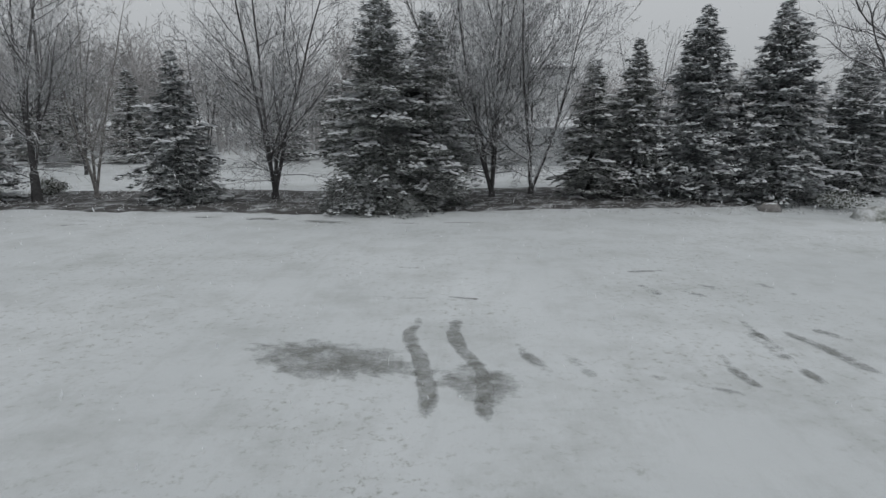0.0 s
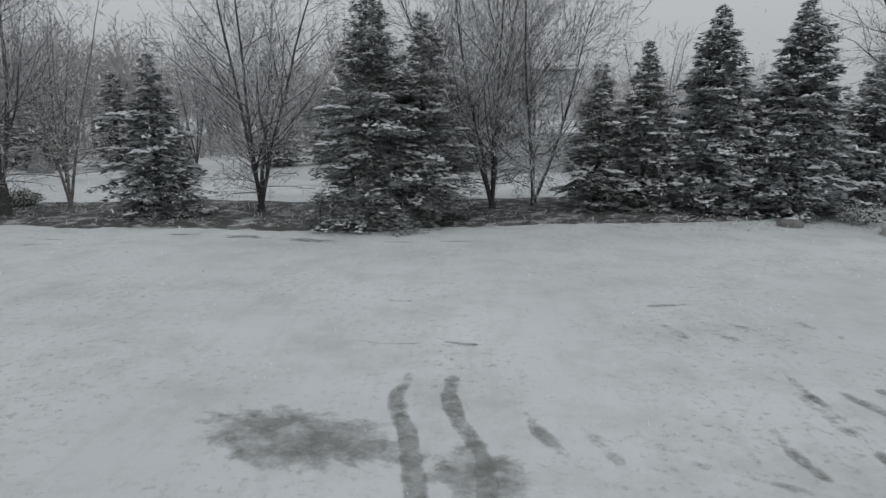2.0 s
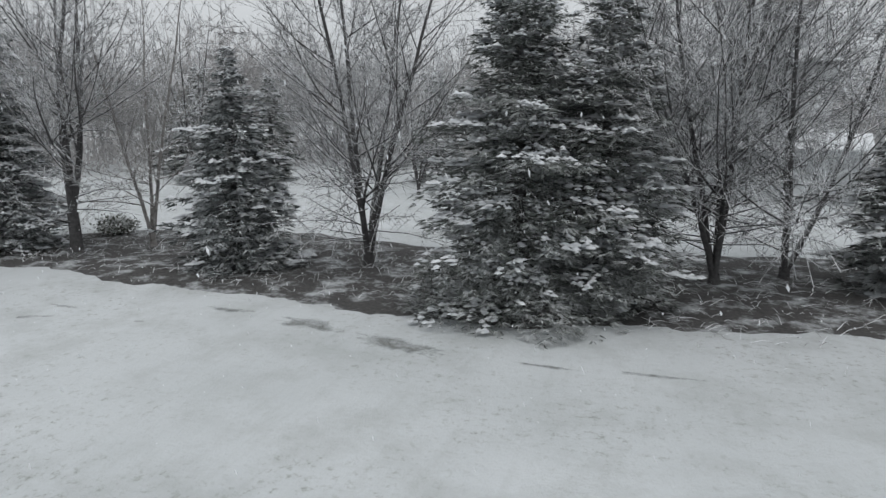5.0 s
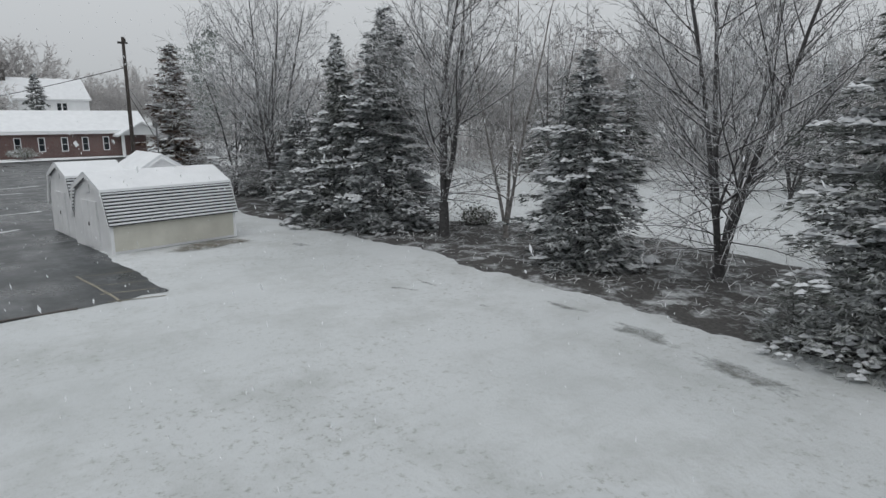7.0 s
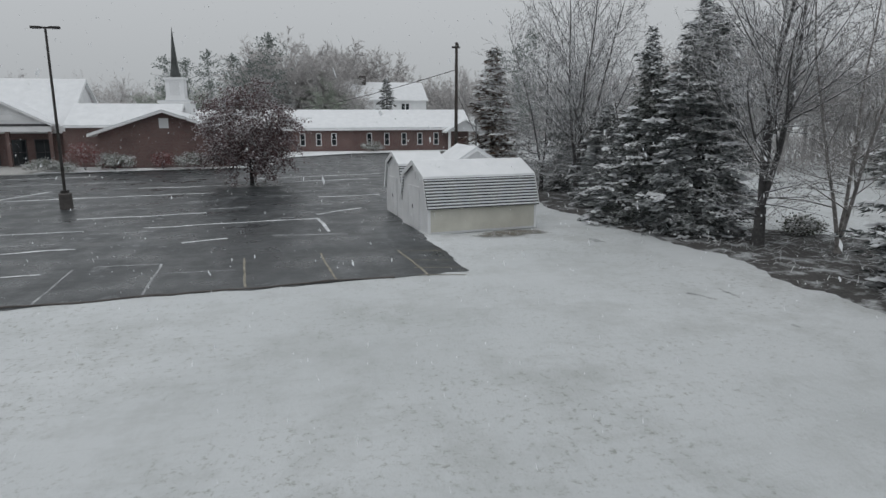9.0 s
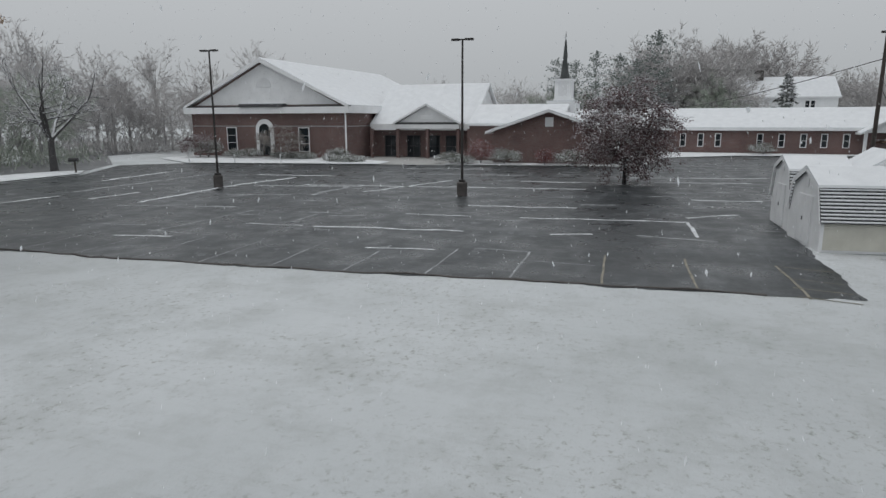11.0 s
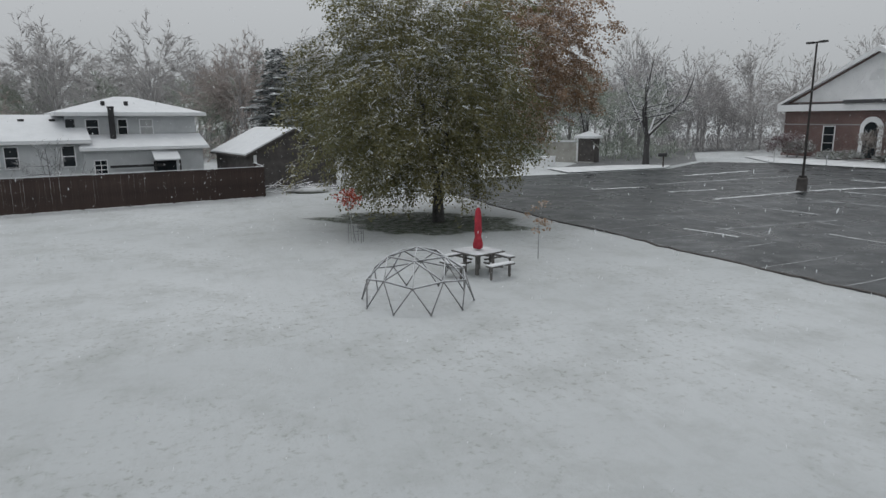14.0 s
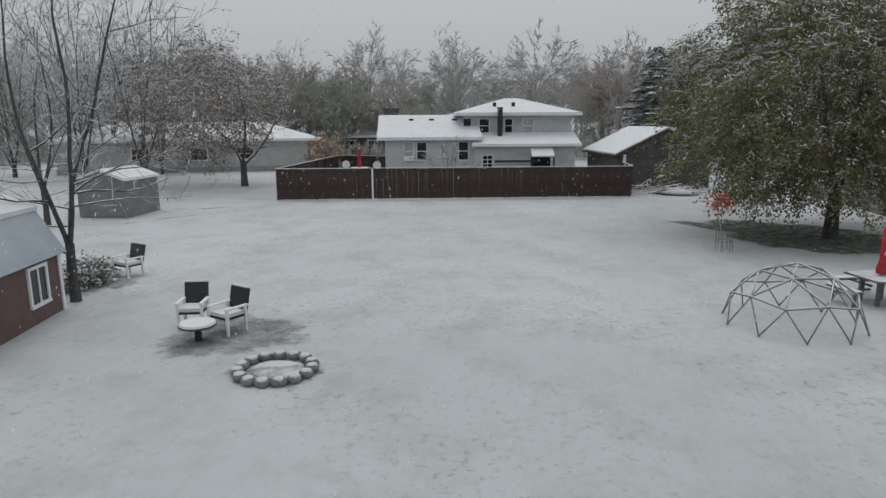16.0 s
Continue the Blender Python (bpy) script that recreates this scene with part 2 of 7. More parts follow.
M = {
    "lawn": ground_snow(),
    "mulch": patchy("bark_mulch", (0.028, 0.027, 0.027), (0.086, 0.083, 0.08), 7.0, 0.5, 0.64, 0.9, 0.8),
    "grass": patchy("wet_grass", (0.03, 0.044, 0.02), (0.075, 0.10, 0.042), 9.0, 0.52, 0.7, 1.1, 0.3, feather=True),
    "track": patchy("tyre_track", (0.10, 0.105, 0.095), (0.26, 0.27, 0.255), 5.0, 0.46, 0.66, 1.8, 0.8, feather=True),
    "soil": patchy("bare_soil", (0.10, 0.085, 0.06), (0.2, 0.18, 0.14), 6.0, 0.55, 0.72, 1.2, 0.8, feather=True),
    "asphalt": asphalt_mat(),
    "road": plain("road_asphalt", (0.10, 0.105, 0.11), (0.2, 0.205, 0.21), 0.4, 0.5),
    "snow": plain("fresh_snow", (0.63, 0.65, 0.67), (0.71, 0.73, 0.75), 1.2, 0.8, 0, 0.5, 0.03),
    "verge_snow": plain("verge_snow", (0.56, 0.58, 0.595), (0.72, 0.74, 0.755), 0.8, 0.8, 0, 0.6, 0.05),
    "faint": plain("faint_slush", (0.10, 0.105, 0.11), (0.42, 0.435, 0.45), 1.6, 0.6, 0, 0.3, 0.01),
    "slush": plain("slush", (0.34, 0.355, 0.37), (0.72, 0.74, 0.76), 2.5, 0.6, 0, 0.5, 0.02),
    "yellow": plain("worn_yellow_paint", (0.11, 0.10, 0.08), (0.30, 0.275, 0.215), 3.0, 0.6),
    # bark tone lifted a little, with the misty veil put into the colour
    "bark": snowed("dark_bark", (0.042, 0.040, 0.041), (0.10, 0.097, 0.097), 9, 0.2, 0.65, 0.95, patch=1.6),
    "twig": snowed("snowy_twig", (0.07, 0.069, 0.07), (0.14, 0.138, 0.14), 9, -0.2, 0.35, 1.0, patch=0.6),
    "birch": snowed("birch_bark", (0.13, 0.12, 0.112), (0.33, 0.315, 0.305), 5, 0.25, 0.7, 0.9, patch=2.0),
    # green and blue needles lifted likewise to take in the veil
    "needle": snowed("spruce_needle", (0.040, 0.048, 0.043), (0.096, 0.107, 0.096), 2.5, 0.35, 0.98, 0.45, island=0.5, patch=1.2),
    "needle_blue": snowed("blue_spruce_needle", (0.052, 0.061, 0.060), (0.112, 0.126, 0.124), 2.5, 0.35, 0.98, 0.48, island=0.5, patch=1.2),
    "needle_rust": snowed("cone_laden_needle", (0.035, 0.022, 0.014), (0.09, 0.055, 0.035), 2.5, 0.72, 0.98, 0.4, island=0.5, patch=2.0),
    "cap": plain("bough_snow", (0.42, 0.44, 0.46), (0.72, 0.74, 0.76), 2.2, 0.8, 0, 0.4, 0.03),
    "leaf": snowed("olive_leaf", (0.080, 0.110, 0.066), (0.228, 0.208, 0.095), 0.22, 0.4, 0.98, 0.34, island=0.22, patch=0.5, thin=0.4),
    "leaf_orange": snowed("russet_leaf", (0.22, 0.16, 0.108), (0.40, 0.275, 0.18), 0.4, 0.35, 0.97, 0.6, island=0.3, patch=0.6, thin=0.4),
    "leaf_brown": snowed("brown_leaf", (0.125, 0.11, 0.10), (0.215, 0.18, 0.156), 0.5, 0.45, 0.95, 0.75, island=0.35, patch=0.6, thin=0.35),
    "leaf_red": snowed("red_leaf", (0.30, 0.04, 0.03), (0.5, 0.10, 0.06), 2.0, 0.7, 0.95, 0.8, island=0.3, patch=2.0, thin=0.35),
    "leaf_crimson": snowed("crimson_leaf", (0.13, 0.05, 0.05), (0.23, 0.09, 0.088), 1.0, 0.6, 0.95, 0.8, island=0.3, patch=1.2, thin=0.35),
    "leaf_plum": snowed("plum_leaf", (0.10, 0.068, 0.070), (0.175, 0.118, 0.120), 0.8, 0.3, 0.95, 0.7, island=0.25, patch=0.7, thin=0.35),
    # far crowns and bark: haze painted in as a paler base, besides the snow
    "hazed": snowed("hazed_snowy_crown", (0.36, 0.346, 0.342), (0.49, 0.477, 0.474), 0.05, 0.2, 1.0, 0.15, island=0.1, patch=0.15),
    "hazed_dim": snowed("hazed_snowy_thicket", (0.29, 0.28, 0.278), (0.41, 0.40, 0.398), 0.08, 0.2, 1.0, 0.2, island=0.15, patch=0.2),
    "hazed_brown": snowed("hazed_snowy_brown_crown", (0.30, 0.262, 0.24), (0.42, 0.375, 0.35), 0.05, 0.2, 1.0, 0.15, island=0.1, patch=0.15),
    "hazed_green": snowed("hazed_snowy_green_crown", (0.26, 0.295, 0.245), (0.37, 0.41, 0.35), 0.05, 0.2, 1.0, 0.15, island=0.1, patch=0.15),
    "hazed_pine": snowed("hazed_snowy_pine", (0.135, 0.16, 0.148), (0.215, 0.245, 0.23), 0.2, 0.5, 0.95, 0.5, island=0.2, patch=0.6, thin=0.3),
    "hazed_bark": plain("hazed_distant_bark", (0.32, 0.313, 0.31), (0.42, 0.412, 0.41), 2, 0.9),
    "shrub": snowed("snowy_shrub", (0.085, 0.095, 0.075), (0.16, 0.17, 0.14), 2.0, 0.05, 0.7, 0.9, island=0.15, patch=1.0, thin=0.25),
    "brick": brick_mat("red_brick", (0.135, 0.077, 0.071), (0.185, 0.104, 0.096), (0.21, 0.195, 0.185)),
    "white": plain("white_paint", (0.74, 0.75, 0.76), (0.84, 0.85, 0.86), 0.8, 0.6),
    "cream": plain("cream_siding", (0.52, 0.51, 0.45), (0.66, 0.65, 0.58), 0.9, 0.6),
    "pale": plain("pale_grey_panel", (0.64, 0.65, 0.66), (0.76, 0.77, 0.78), 0.9, 0.6),
    "siding": plain("grey_siding", (0.42, 0.44, 0.45), (0.54, 0.56, 0.57), 1.0, 0.7),
    "tan": plain("tan_siding", (0.30, 0.29, 0.26), (0.42, 0.41, 0.38), 1.0, 0.7),
    "shingle": plain("dark_shingle", (0.045, 0.045, 0.048), (0.10, 0.10, 0.105), 4, 0.9),
    "fence": plain("dark_brown_fence_board", (0.030, 0.019, 0.016), (0.068, 0.044, 0.037), 3.0, 0.8, 0, 0.4, 0.01, stretch=(6, 6, 0.6), vary=0.2),
    "greywood": plain("weathered_wood", (0.09, 0.085, 0.08), (0.19, 0.18, 0.17), 3.0, 0.85, 0, 0.4, 0.01, stretch=(1, 8, 8)),
    "darkwall": plain("dark_board_wall", (0.06, 0.055, 0.053), (0.115, 0.105, 0.10), 2.0, 0.85),
    "redwall": plain("barn_red_wall", (0.10, 0.062, 0.058), (0.165, 0.105, 0.098), 2.0, 0.8),
    "bluesteel": plain("blue_grey_roof", (0.30, 0.34, 0.39), (0.44, 0.48, 0.53), 1.0, 0.5),
    "greymetal": plain("grey_metal_sheet", (0.17, 0.175, 0.18), (0.26, 0.265, 0.27), 1.0, 0.6),
    "flake": snowflake_mat(),
    "putty": plain("putty_grey_siding", (0.40, 0.41, 0.40), (0.50, 0.51, 0.50), 1.0, 0.7),
    "curtain": plain("drawn_curtain", (0.30, 0.31, 0.31), (0.42, 0.43, 0.43), 2.0, 0.6, stretch=(8, 8, 0.4)),
    "glass": glass_mat(),
    "pole": plain("bronze_pole", (0.03, 0.028, 0.027), (0.07, 0.065, 0.062), 3.0, 0.5, 0.4),
    "wood_pole": plain("utility_pole_wood", (0.04, 0.034, 0.03), (0.09, 0.078, 0.07), 3.0, 0.9, stretch=(8, 8, 0.5)),
    "concrete": plain("concrete", (0.26, 0.26, 0.255), (0.4, 0.4, 0.39), 3.0, 0.9),
    "tube": plain("galvanised_tube", (0.17, 0.17, 0.175), (0.3, 0.3, 0.305), 8.0, 0.45, 0.5),
    "red_cloth": plain("red_umbrella_cloth", (0.32, 0.02, 0.035), (0.55, 0.05, 0.075), 5.0, 0.8, 0, 0.5, 0.03),
    "black": plain("black_plastic", (0.012, 0.012, 0.013), (0.03, 0.03, 0.032), 5.0, 0.5),
    "stone": plain("grey_stone", (0.15, 0.145, 0.14), (0.32, 0.31, 0.30), 4.0, 0.9, 0, 0.8, 0.04, vary=0.4),
    "spire": plain("dark_spire_metal", (0.035, 0.04, 0.04), (0.08, 0.088, 0.088), 1.5, 0.5, 0.3),
}


# ---- mesh helpers ----
class Build:
    def __init__(self):
        self.v, self.f, self.edge = [], [], None

    def poly(self, *pts):
        k = len(self.v)
        self.v += [tuple(p) for p in pts]
        self.f.append(tuple(range(k, k + len(pts))))
        return self

    def box(self, x0, x1, y0, y1, z0, z1, m=None):
        k = len(self.v)
        c = [(x0, y0, z0), (x1, y0, z0), (x1, y1, z0), (x0, y1, z0), (x0, y0, z1), (x1, y0, z1), (x1, y1, z1), (x0, y1, z1)]
        self.v += [tuple(m @ Vector(p)) for p in c] if m else c
        self.f += [tuple(k + i for i in q) for q in ((3, 2, 1, 0), (4, 5, 6, 7), (0, 1, 5, 4), (1, 2, 6, 5), (2, 3, 7, 6), (3, 0, 4, 7))]
        return self

    def prism(self, outline, a, b):
        """A closed outline of points, moved from offset a to offset b."""
        k, n = len(self.v), len(outline)
        a, b = Vector(a), Vector(b)
        self.v += [tuple(Vector(p) + a) for p in outline] + [tuple(Vector(p) + b) for p in outline]
        self.f += [tuple(range(k + n - 1, k - 1, -1)), tuple(range(k + n, k + 2 * n))]
        self.f += [(k + i, k + (i + 1) % n, k + n + (i + 1) % n, k + n + i) for i in range(n)]
        return self

    def tube(self, pts, radii, n=6, cap=True):
        k = len(self.v)
        pts = [Vector(p) for p in pts]
        for i, (p, r) in enumerate(zip(pts, radii)):
            d = (pts[min(i + 1, len(pts) - 1)] - pts[max(i - 1, 0)])
            d = d.normalized() if d.length > 1e-9 else Vector((0, 0, 1))
            a = d.cross(Vector((0.31, 0.87, 0.13)) if abs(d.z) > 0.8 else Vector((0, 0, 1))).normalized()
            b = d.cross(a)
            for j in range(n):
                w = 2 * math.pi * j / n
                self.v.append(tuple(p + a * (r * math.cos(w)) + b * (r * math.sin(w))))
        for i in range(len(pts) - 1):
            for j in range(n):
                q = k + i * n
                self.f.append((q + j, q + n + j, q + n + (j + 1) % n, q + (j + 1) % n))
        if cap:
            self.f.append(tuple(k + j for j in range(n)))
            q = k + (len(pts) - 1) * n
            self.f.append(tuple(q + n - 1 - j for j in range(n)))
        return self

    def spike(self, p, q, r):
        """A slim twig of three sides that runs out to a point."""
        k, d = len(self.v), q - p
        a = d.orthogonal().normalized() * r
        b = d.cross(a).normalized() * r
        self.v += [tuple(p + a), tuple(p - a * 0.5 + b * 0.87), tuple(p - a * 0.5 - b * 0.87), tuple(q)]
        self.f += [(k, k + 1, k + 3), (k + 1, k + 2, k + 3), (k + 2, k, k + 3)]
        return self

    def lathe(self, profile, n=12, at=(0, 0, 0)):
        k = len(self.v)
        for r, z in profile:
            for j in range(n):
                w = 2 * math.pi * j / n
                self.v.append((at[0] + r * math.cos(w), at[1] + r * math.sin(w), at[2] + z))
        for i in range(len(profile) - 1):
            for j in range(n):
                q = k + i * n
                self.f.append((q + j, q + (j + 1) % n, q + n + (j + 1) % n, q + n + j))
        self.f.append(tuple(k + n - 1 - j for j in range(n)))
        self.f.append(tuple(k + (len(profile) - 1) * n + j for j in range(n)))
        return self

    def mesh(self, name, mat, smooth=False):
        me = bpy.data.meshes.new(name)
        me.from_pydata(self.v, [], self.f)
        me.materials.append(M[mat])
        if self.edge:
            me.attributes.new("edge", "FLOAT", "POINT").data.foreach_set("value", self.edge)
        if smooth:
            me.polygons.foreach_set("use_smooth", [True] * len(me.polygons))
        me.update()
        return me


def part(name, b, mat, parent=None, label="", smooth=False, at=None):
    me = b if isinstance(b, bpy.types.Mesh) else b.mesh(name, mat, smooth)
    ob = new(name, me)
    if parent:
        ob.parent = parent
    if at is not None:
        ob.matrix_basis = at
    if label:
        ob["label"] = label
    return ob


def thing(name, label, category, at=(0, 0, 0), turn=0.0, group="", kind=""):
    ob = new(name)
    ob.matrix_basis = pose(*at, 0, 0, turn)
    return tagged(ob, label, category, group, kind)


# ---- ground ----
def spaced(lo, hi, step, far):
    c = list(np.arange(lo, hi + 1e-6, step))
    s, a, b = step, lo, hi
    left, right = [], []
    while a > -far:
        s *= 1.22
        a, b = a - s, b + s
        left.append(a)
        right.append(b)
    return left[::-1] + c + right


def grid_mesh(name, xs, ys, height, mat):
    b = Build()
    nx = len(xs)
    b.v = [(x, y, height(x, y)) for y in ys for x in xs]
    b.f = [(j * nx + i, j * nx + i + 1, (j + 1) * nx + i + 1, (j + 1) * nx + i) for j in range(len(ys) - 1) for i in range(nx - 1)]
    return b.mesh(name, mat, True)


def lie(x, y):
    return 0.05 * (noise.noise((x * 0.15, y * 0.15, 0)) - 0.2) + 0.012 * noise.noise((x * 1.1, y * 1.1, 3))


def ground_z(x, y):
    if x > -14:
        return lie(x, y)
    return 0.002 if y < 20 else min(lie(x, y), 0.0) * 0.3 - 0.02


tagged(part("ground", grid_mesh("ground", spaced(-26, 24, 0.42, 1500), spaced(-28, 36, 0.42, 1500), ground_z, "lawn"), "lawn"),
       "thin fresh snow over a mown lawn with grass tips showing", "ground", kind="structure")


def sheet(name, outline, z, mat, label, category="ground"):
    """A flat area with a given outline, laid just above the ground."""
    b = Build().poly(*[(x, y, z) for x, y in outline])
    return tagged(part(name, b, mat), label, category, kind="structure")


def strip_area(name, front, back, mat, label, seed, lift=0.035, nu=260, nv=26, rag=0.5):
    """A long bed between two lines, its edge ragged and sinking into the snow."""
    b = Build()
    fx, bx = np.array(front), np.array(back)
    xs = np.linspace(max(fx[0, 0], bx[0, 0]), min(fx[-1, 0], bx[-1, 0]), nu)
    for i, x in enumerate(xs):
        y0 = np.interp(x, fx[:, 0], fx[:, 1]) + rag * noise.noise((x * 0.5, seed, 0)) + 0.5 * rag * noise.noise((x * 1.9, seed, 5))
        y1 = np.interp(x, bx[:, 0], bx[:, 1]) + 1.6 * rag * noise.noise((x * 0.4, seed + 9, 0))
        for j in range(nv):
            w = j / (nv - 1)
            y = y0 + (y1 - y0) * w
            edge = min(1.0, 8 * min(w, 1 - w), 12 * min(i, nu - 1 - i) / nu)
            b.v.append((x, y, lie(x, y) - 0.03 + edge * (lift + 0.03) + 0.03 * edge * noise.noise((x * 1.7, y * 1.7, 7))))
    b.f = [(i * nv + j, (i + 1) * nv + j, (i + 1) * nv + j + 1, i * nv + j + 1) for i in range(nu - 1) for j in range(nv - 1)]
    return tagged(part(name, b, mat, smooth=True), label, "ground", kind="structure")


strip_area("planting_bed", [(-52, 28.5), (-34, 27.2), (-25, 27.7), (-19, 28.3), (-14, 27.9), (-8.7, 27.6), (-4.3, 27.5), (-1.6, 27.8), (1.5, 28.9), (4.6, 29.6), (9.9, 30.5), (14, 31.3), (17.3, 32.8), (20.7, 35.2), (24.4, 37.2), (44, 42)],
           [(-52, 34), (-25, 33.5), (-22.6, 35.5), (-14.4, 38.3), (-8, 37.5), (0, 39), (8, 41), (18, 44), (44, 50)], "mulch", "dark bark mulch bed with patches of thin snow", 1.3)



def patch_area(name, cx, cy, rx, ry, turn, mat, label, seed, rag=0.35, lift=0.03, rings=9, n=72, worn=1.0):
    b = Build()
    ct, st = math.cos(radians(turn)), math.sin(radians(turn))
    b.v.append((cx, cy, lie(cx, cy) + lift))
    b.edge = [worn]
    for k in range(1, rings + 1):
        w = k / rings
        for j in range(n):
            a = 2 * math.pi * j / n
            r = w * (1 + rag * noise.noise((math.cos(a) * 1.6 + seed, math.sin(a) * 1.6, seed)) + 0.5 * rag * noise.noise((math.cos(a) * 6 + seed, math.sin(a) * 6, seed)))
            x, y = rx * r * math.cos(a), ry * r * math.sin(a)
            x, y = cx + x * ct - y * st, cy + x * st + y * ct
            b.v.append((x, y, lie(x, y) + lift * (1 - 0.7 * w)))
            b.edge.append(worn * max(0.0, 1 - w * w))
    b.f = [(0, 1 + j, 1 + (j + 1) % n) for j in range(n)]
    for k in range(rings - 1):
        q = 1 + k * n
        b.f += [(q + j, q + n + j, q + n + (j + 1) % n, q + (j + 1) % n) for j in range(n)]
    return tagged(part(name, b, mat, smooth=True), label, "ground", kind="structure")


patch_area("grass_patch", -8.9, -15.0, 6.0, 3.3, -38, "grass", "bare wet grass sheltered by the tree crown", 2.2, 0.45, worn=2.2)
patch_area("grass_patch", 8.6, 0.9, 2.2, 1.6, 20, "track", "trodden wet grass round the garden chairs", 3.7)
patch_area("grass_patch", 6.5, 2.8, 1.15, 0.95, 0, "track", "trodden wet grass round the fire pit", 6.7)
patch_area("grass_patch", 15.4, -3.0, 2.0, 1.0, -20, "track", "wet grass at the edge of a flower bed", 8.1)
patch_area("soil_patch", -25.0, 22.6, 0.9, 1.9, 10, "soil", "bare brown soil beside the shed wall", 4.4)
patch_area("thin_snow_patch", -0.5, 11.05, 2.4, 1.0, -18, "track", "grass showing through thin snow", 5.1, 0.4, 0.012, worn=0.72)
patch_area("thin_snow_patch", 2.13, 10.20, 0.95, 1.1, 0, "track", "grass showing through thin snow", 6.3, 0.4, 0.012, worn=0.6)
for k, (x, y, rx, ry, tn) in enumerate([(-7.2, 26.6, 1.3, 0.5, -10), (-4.4, 26.0, 1.7, 0.55, -14), (-9.8, 26.9, 0.9, 0.22, 5), (-14.2, 25.6, 0.6, 0.15, 0), (-1.0, 25.9, 0.9, 0.12, 0), (1.2, 26.2, 1.0, 0.12, 4), (-22.6, 25.4, 0.7, 0.25, 20)]):
    patch_area("thin_snow_patch", x, y, rx, ry, tn, "track", "grass showing through thin snow", 10 + k * 1.7, 0.5, 0.02, 6, 48, 0.58)

# tyre tracks where the snow was pressed off the grass
def track(pts, width, seed):
    b = Build()
    b.edge = []
    width *= 1.0 if width > 0.31 else 1.7
    p = np.array(pts, float)
    d = np.concatenate([[0], np.cumsum(np.hypot(*np.diff(p, axis=0).T))])
    n = max(8, int(d[-1] / 0.12))
    s = np.linspace(0, d[-1], n)
    c = np.stack([np.interp(s, d, p[:, 0]), np.interp(s, d, p[:, 1])], 1)
    for i in range(n):
        t = c[min(i + 1, n - 1)] - c[max(i - 1, 0)]
        t = t / np.hypot(*t)
        run = i / (n - 1)
        taper = min(1.0, 3.2 * math.sin(math.pi * run))
        shift = 0.6 * width * noise.noise((s[i] * 0.7, seed, 4))
        for side in (-1, -0.66, -0.33, 0, 0.33, 0.66, 1):
            w = shift + width * 0.62 * side * (0.45 + 0.55 * taper) * (1 + 0.35 * noise.noise((s[i] * 1.3, side * 0.8, seed)))
            x, y = c[i][0] - t[1] * w, c[i][1] + t[0] * w
            b.v.append((x, y, lie(x, y) + 0.014))
            b.edge.append((1 - side * side) * taper * ((0.74 if seed < 4 else 0.4) + 0.6 * noise.noise((s[i] * 0.9, seed, 8))))
    b.f = [(i * 7 + j, (i + 1) * 7 + j, (i + 1) * 7 + j + 1, i * 7 + j + 1) for i in range(n - 1) for j in range(6)]
    return tagged(part("tyre_track", b, "track", smooth=True), "wheel track worn through the snow to wet grass", "tyre track", group="tracks in the snow", kind="structure")


for k, (pts, w) in enumerate([
        ([(0.71, 13.92), (0.66, 12.68), (0.98, 11.46), (1.08, 10.95), (1.47, 8.61)], 0.34),
        ([(1.64, 13.88), (1.53, 12.73), (1.9, 11.52), (2.04, 11.01), (2.34, 8.56)], 0.32),
        ([(2.54, 12.9), (3.22, 10.98), (3.37, 10.27)], 0.2),
        ([(3.69, 11.73), (3.99, 11.13), (4.21, 10.53)], 0.2),
        ([(6.04, 18.07), (7.0, 18.23), (7.7, 18.58), (7.87, 19.21)], 0.14),
        ([(6.88, 16.88), (7.18, 16.18), (7.43, 15.47)], 0.28),
        ([(7.81, 16.94), (8.16, 16.24), (8.46, 15.54)], 0.3),
        ([(7.72, 14.97), (7.71, 12.71), (7.75, 10.34)], 0.16),
        ([(7.62, 13.32), (7.64, 12.29), (7.63, 11.46)], 0.22),
        ([(8.34, 13.36), (8.68, 11.94), (8.92, 10.72)], 0.2),
        ([(8.85, 13.39), (9.56, 11.89)], 0.18),
        ([(4.89, 10.83), (5.74, 10.32), (6.43, 10.05)], 0.14),
        ([(6.52, 11.96), (6.67, 10.27)], 0.16),
        ([(4.88, 15.83), (5.31, 15.65)], 0.22),
        ([(6.07, 16.73), (6.39, 15.61)], 0.3),
        ([(9.24, 17.13), (9.83, 15.83)], 0.26),
        ([(-0.75, 15.27), (0.08, 15.12), (0.9, 15.17)], 0.09),
        ([(1.26, 15.3), (2.14, 15.2)], 0.1),
        ([(-0.32, 18.24), (0.41, 18.13)], 0.1),
        ([(-14.6, 24.4), (-13.6, 24.9)], 0.16),
        ([(-11.5, 25.2), (-10.4, 25.4)], 0.14),
        ([(18.5, -19.5), (20.5, -16.5), (22.5, -12.5)], 0.2),
        ([(19.8, -20.5), (21.6, -18.6)], 0.25),
        ]):
    track(pts, w, k * 2.3 + 0.7)

# ---- car park ----
NEAR_EDGE = [(-18.5, 19.0), (-18.1, 16.5), (-17.8, 13.0), (-17.2, 8.1), (-16.5, 3.0), (-16.0, -1.6), (-15.5, -7.6), (-15.0, -12.8), (-14.6, -19.8), (-14.7, -26.5), (-17.4, -32.6), (-23.0, -36.0)]


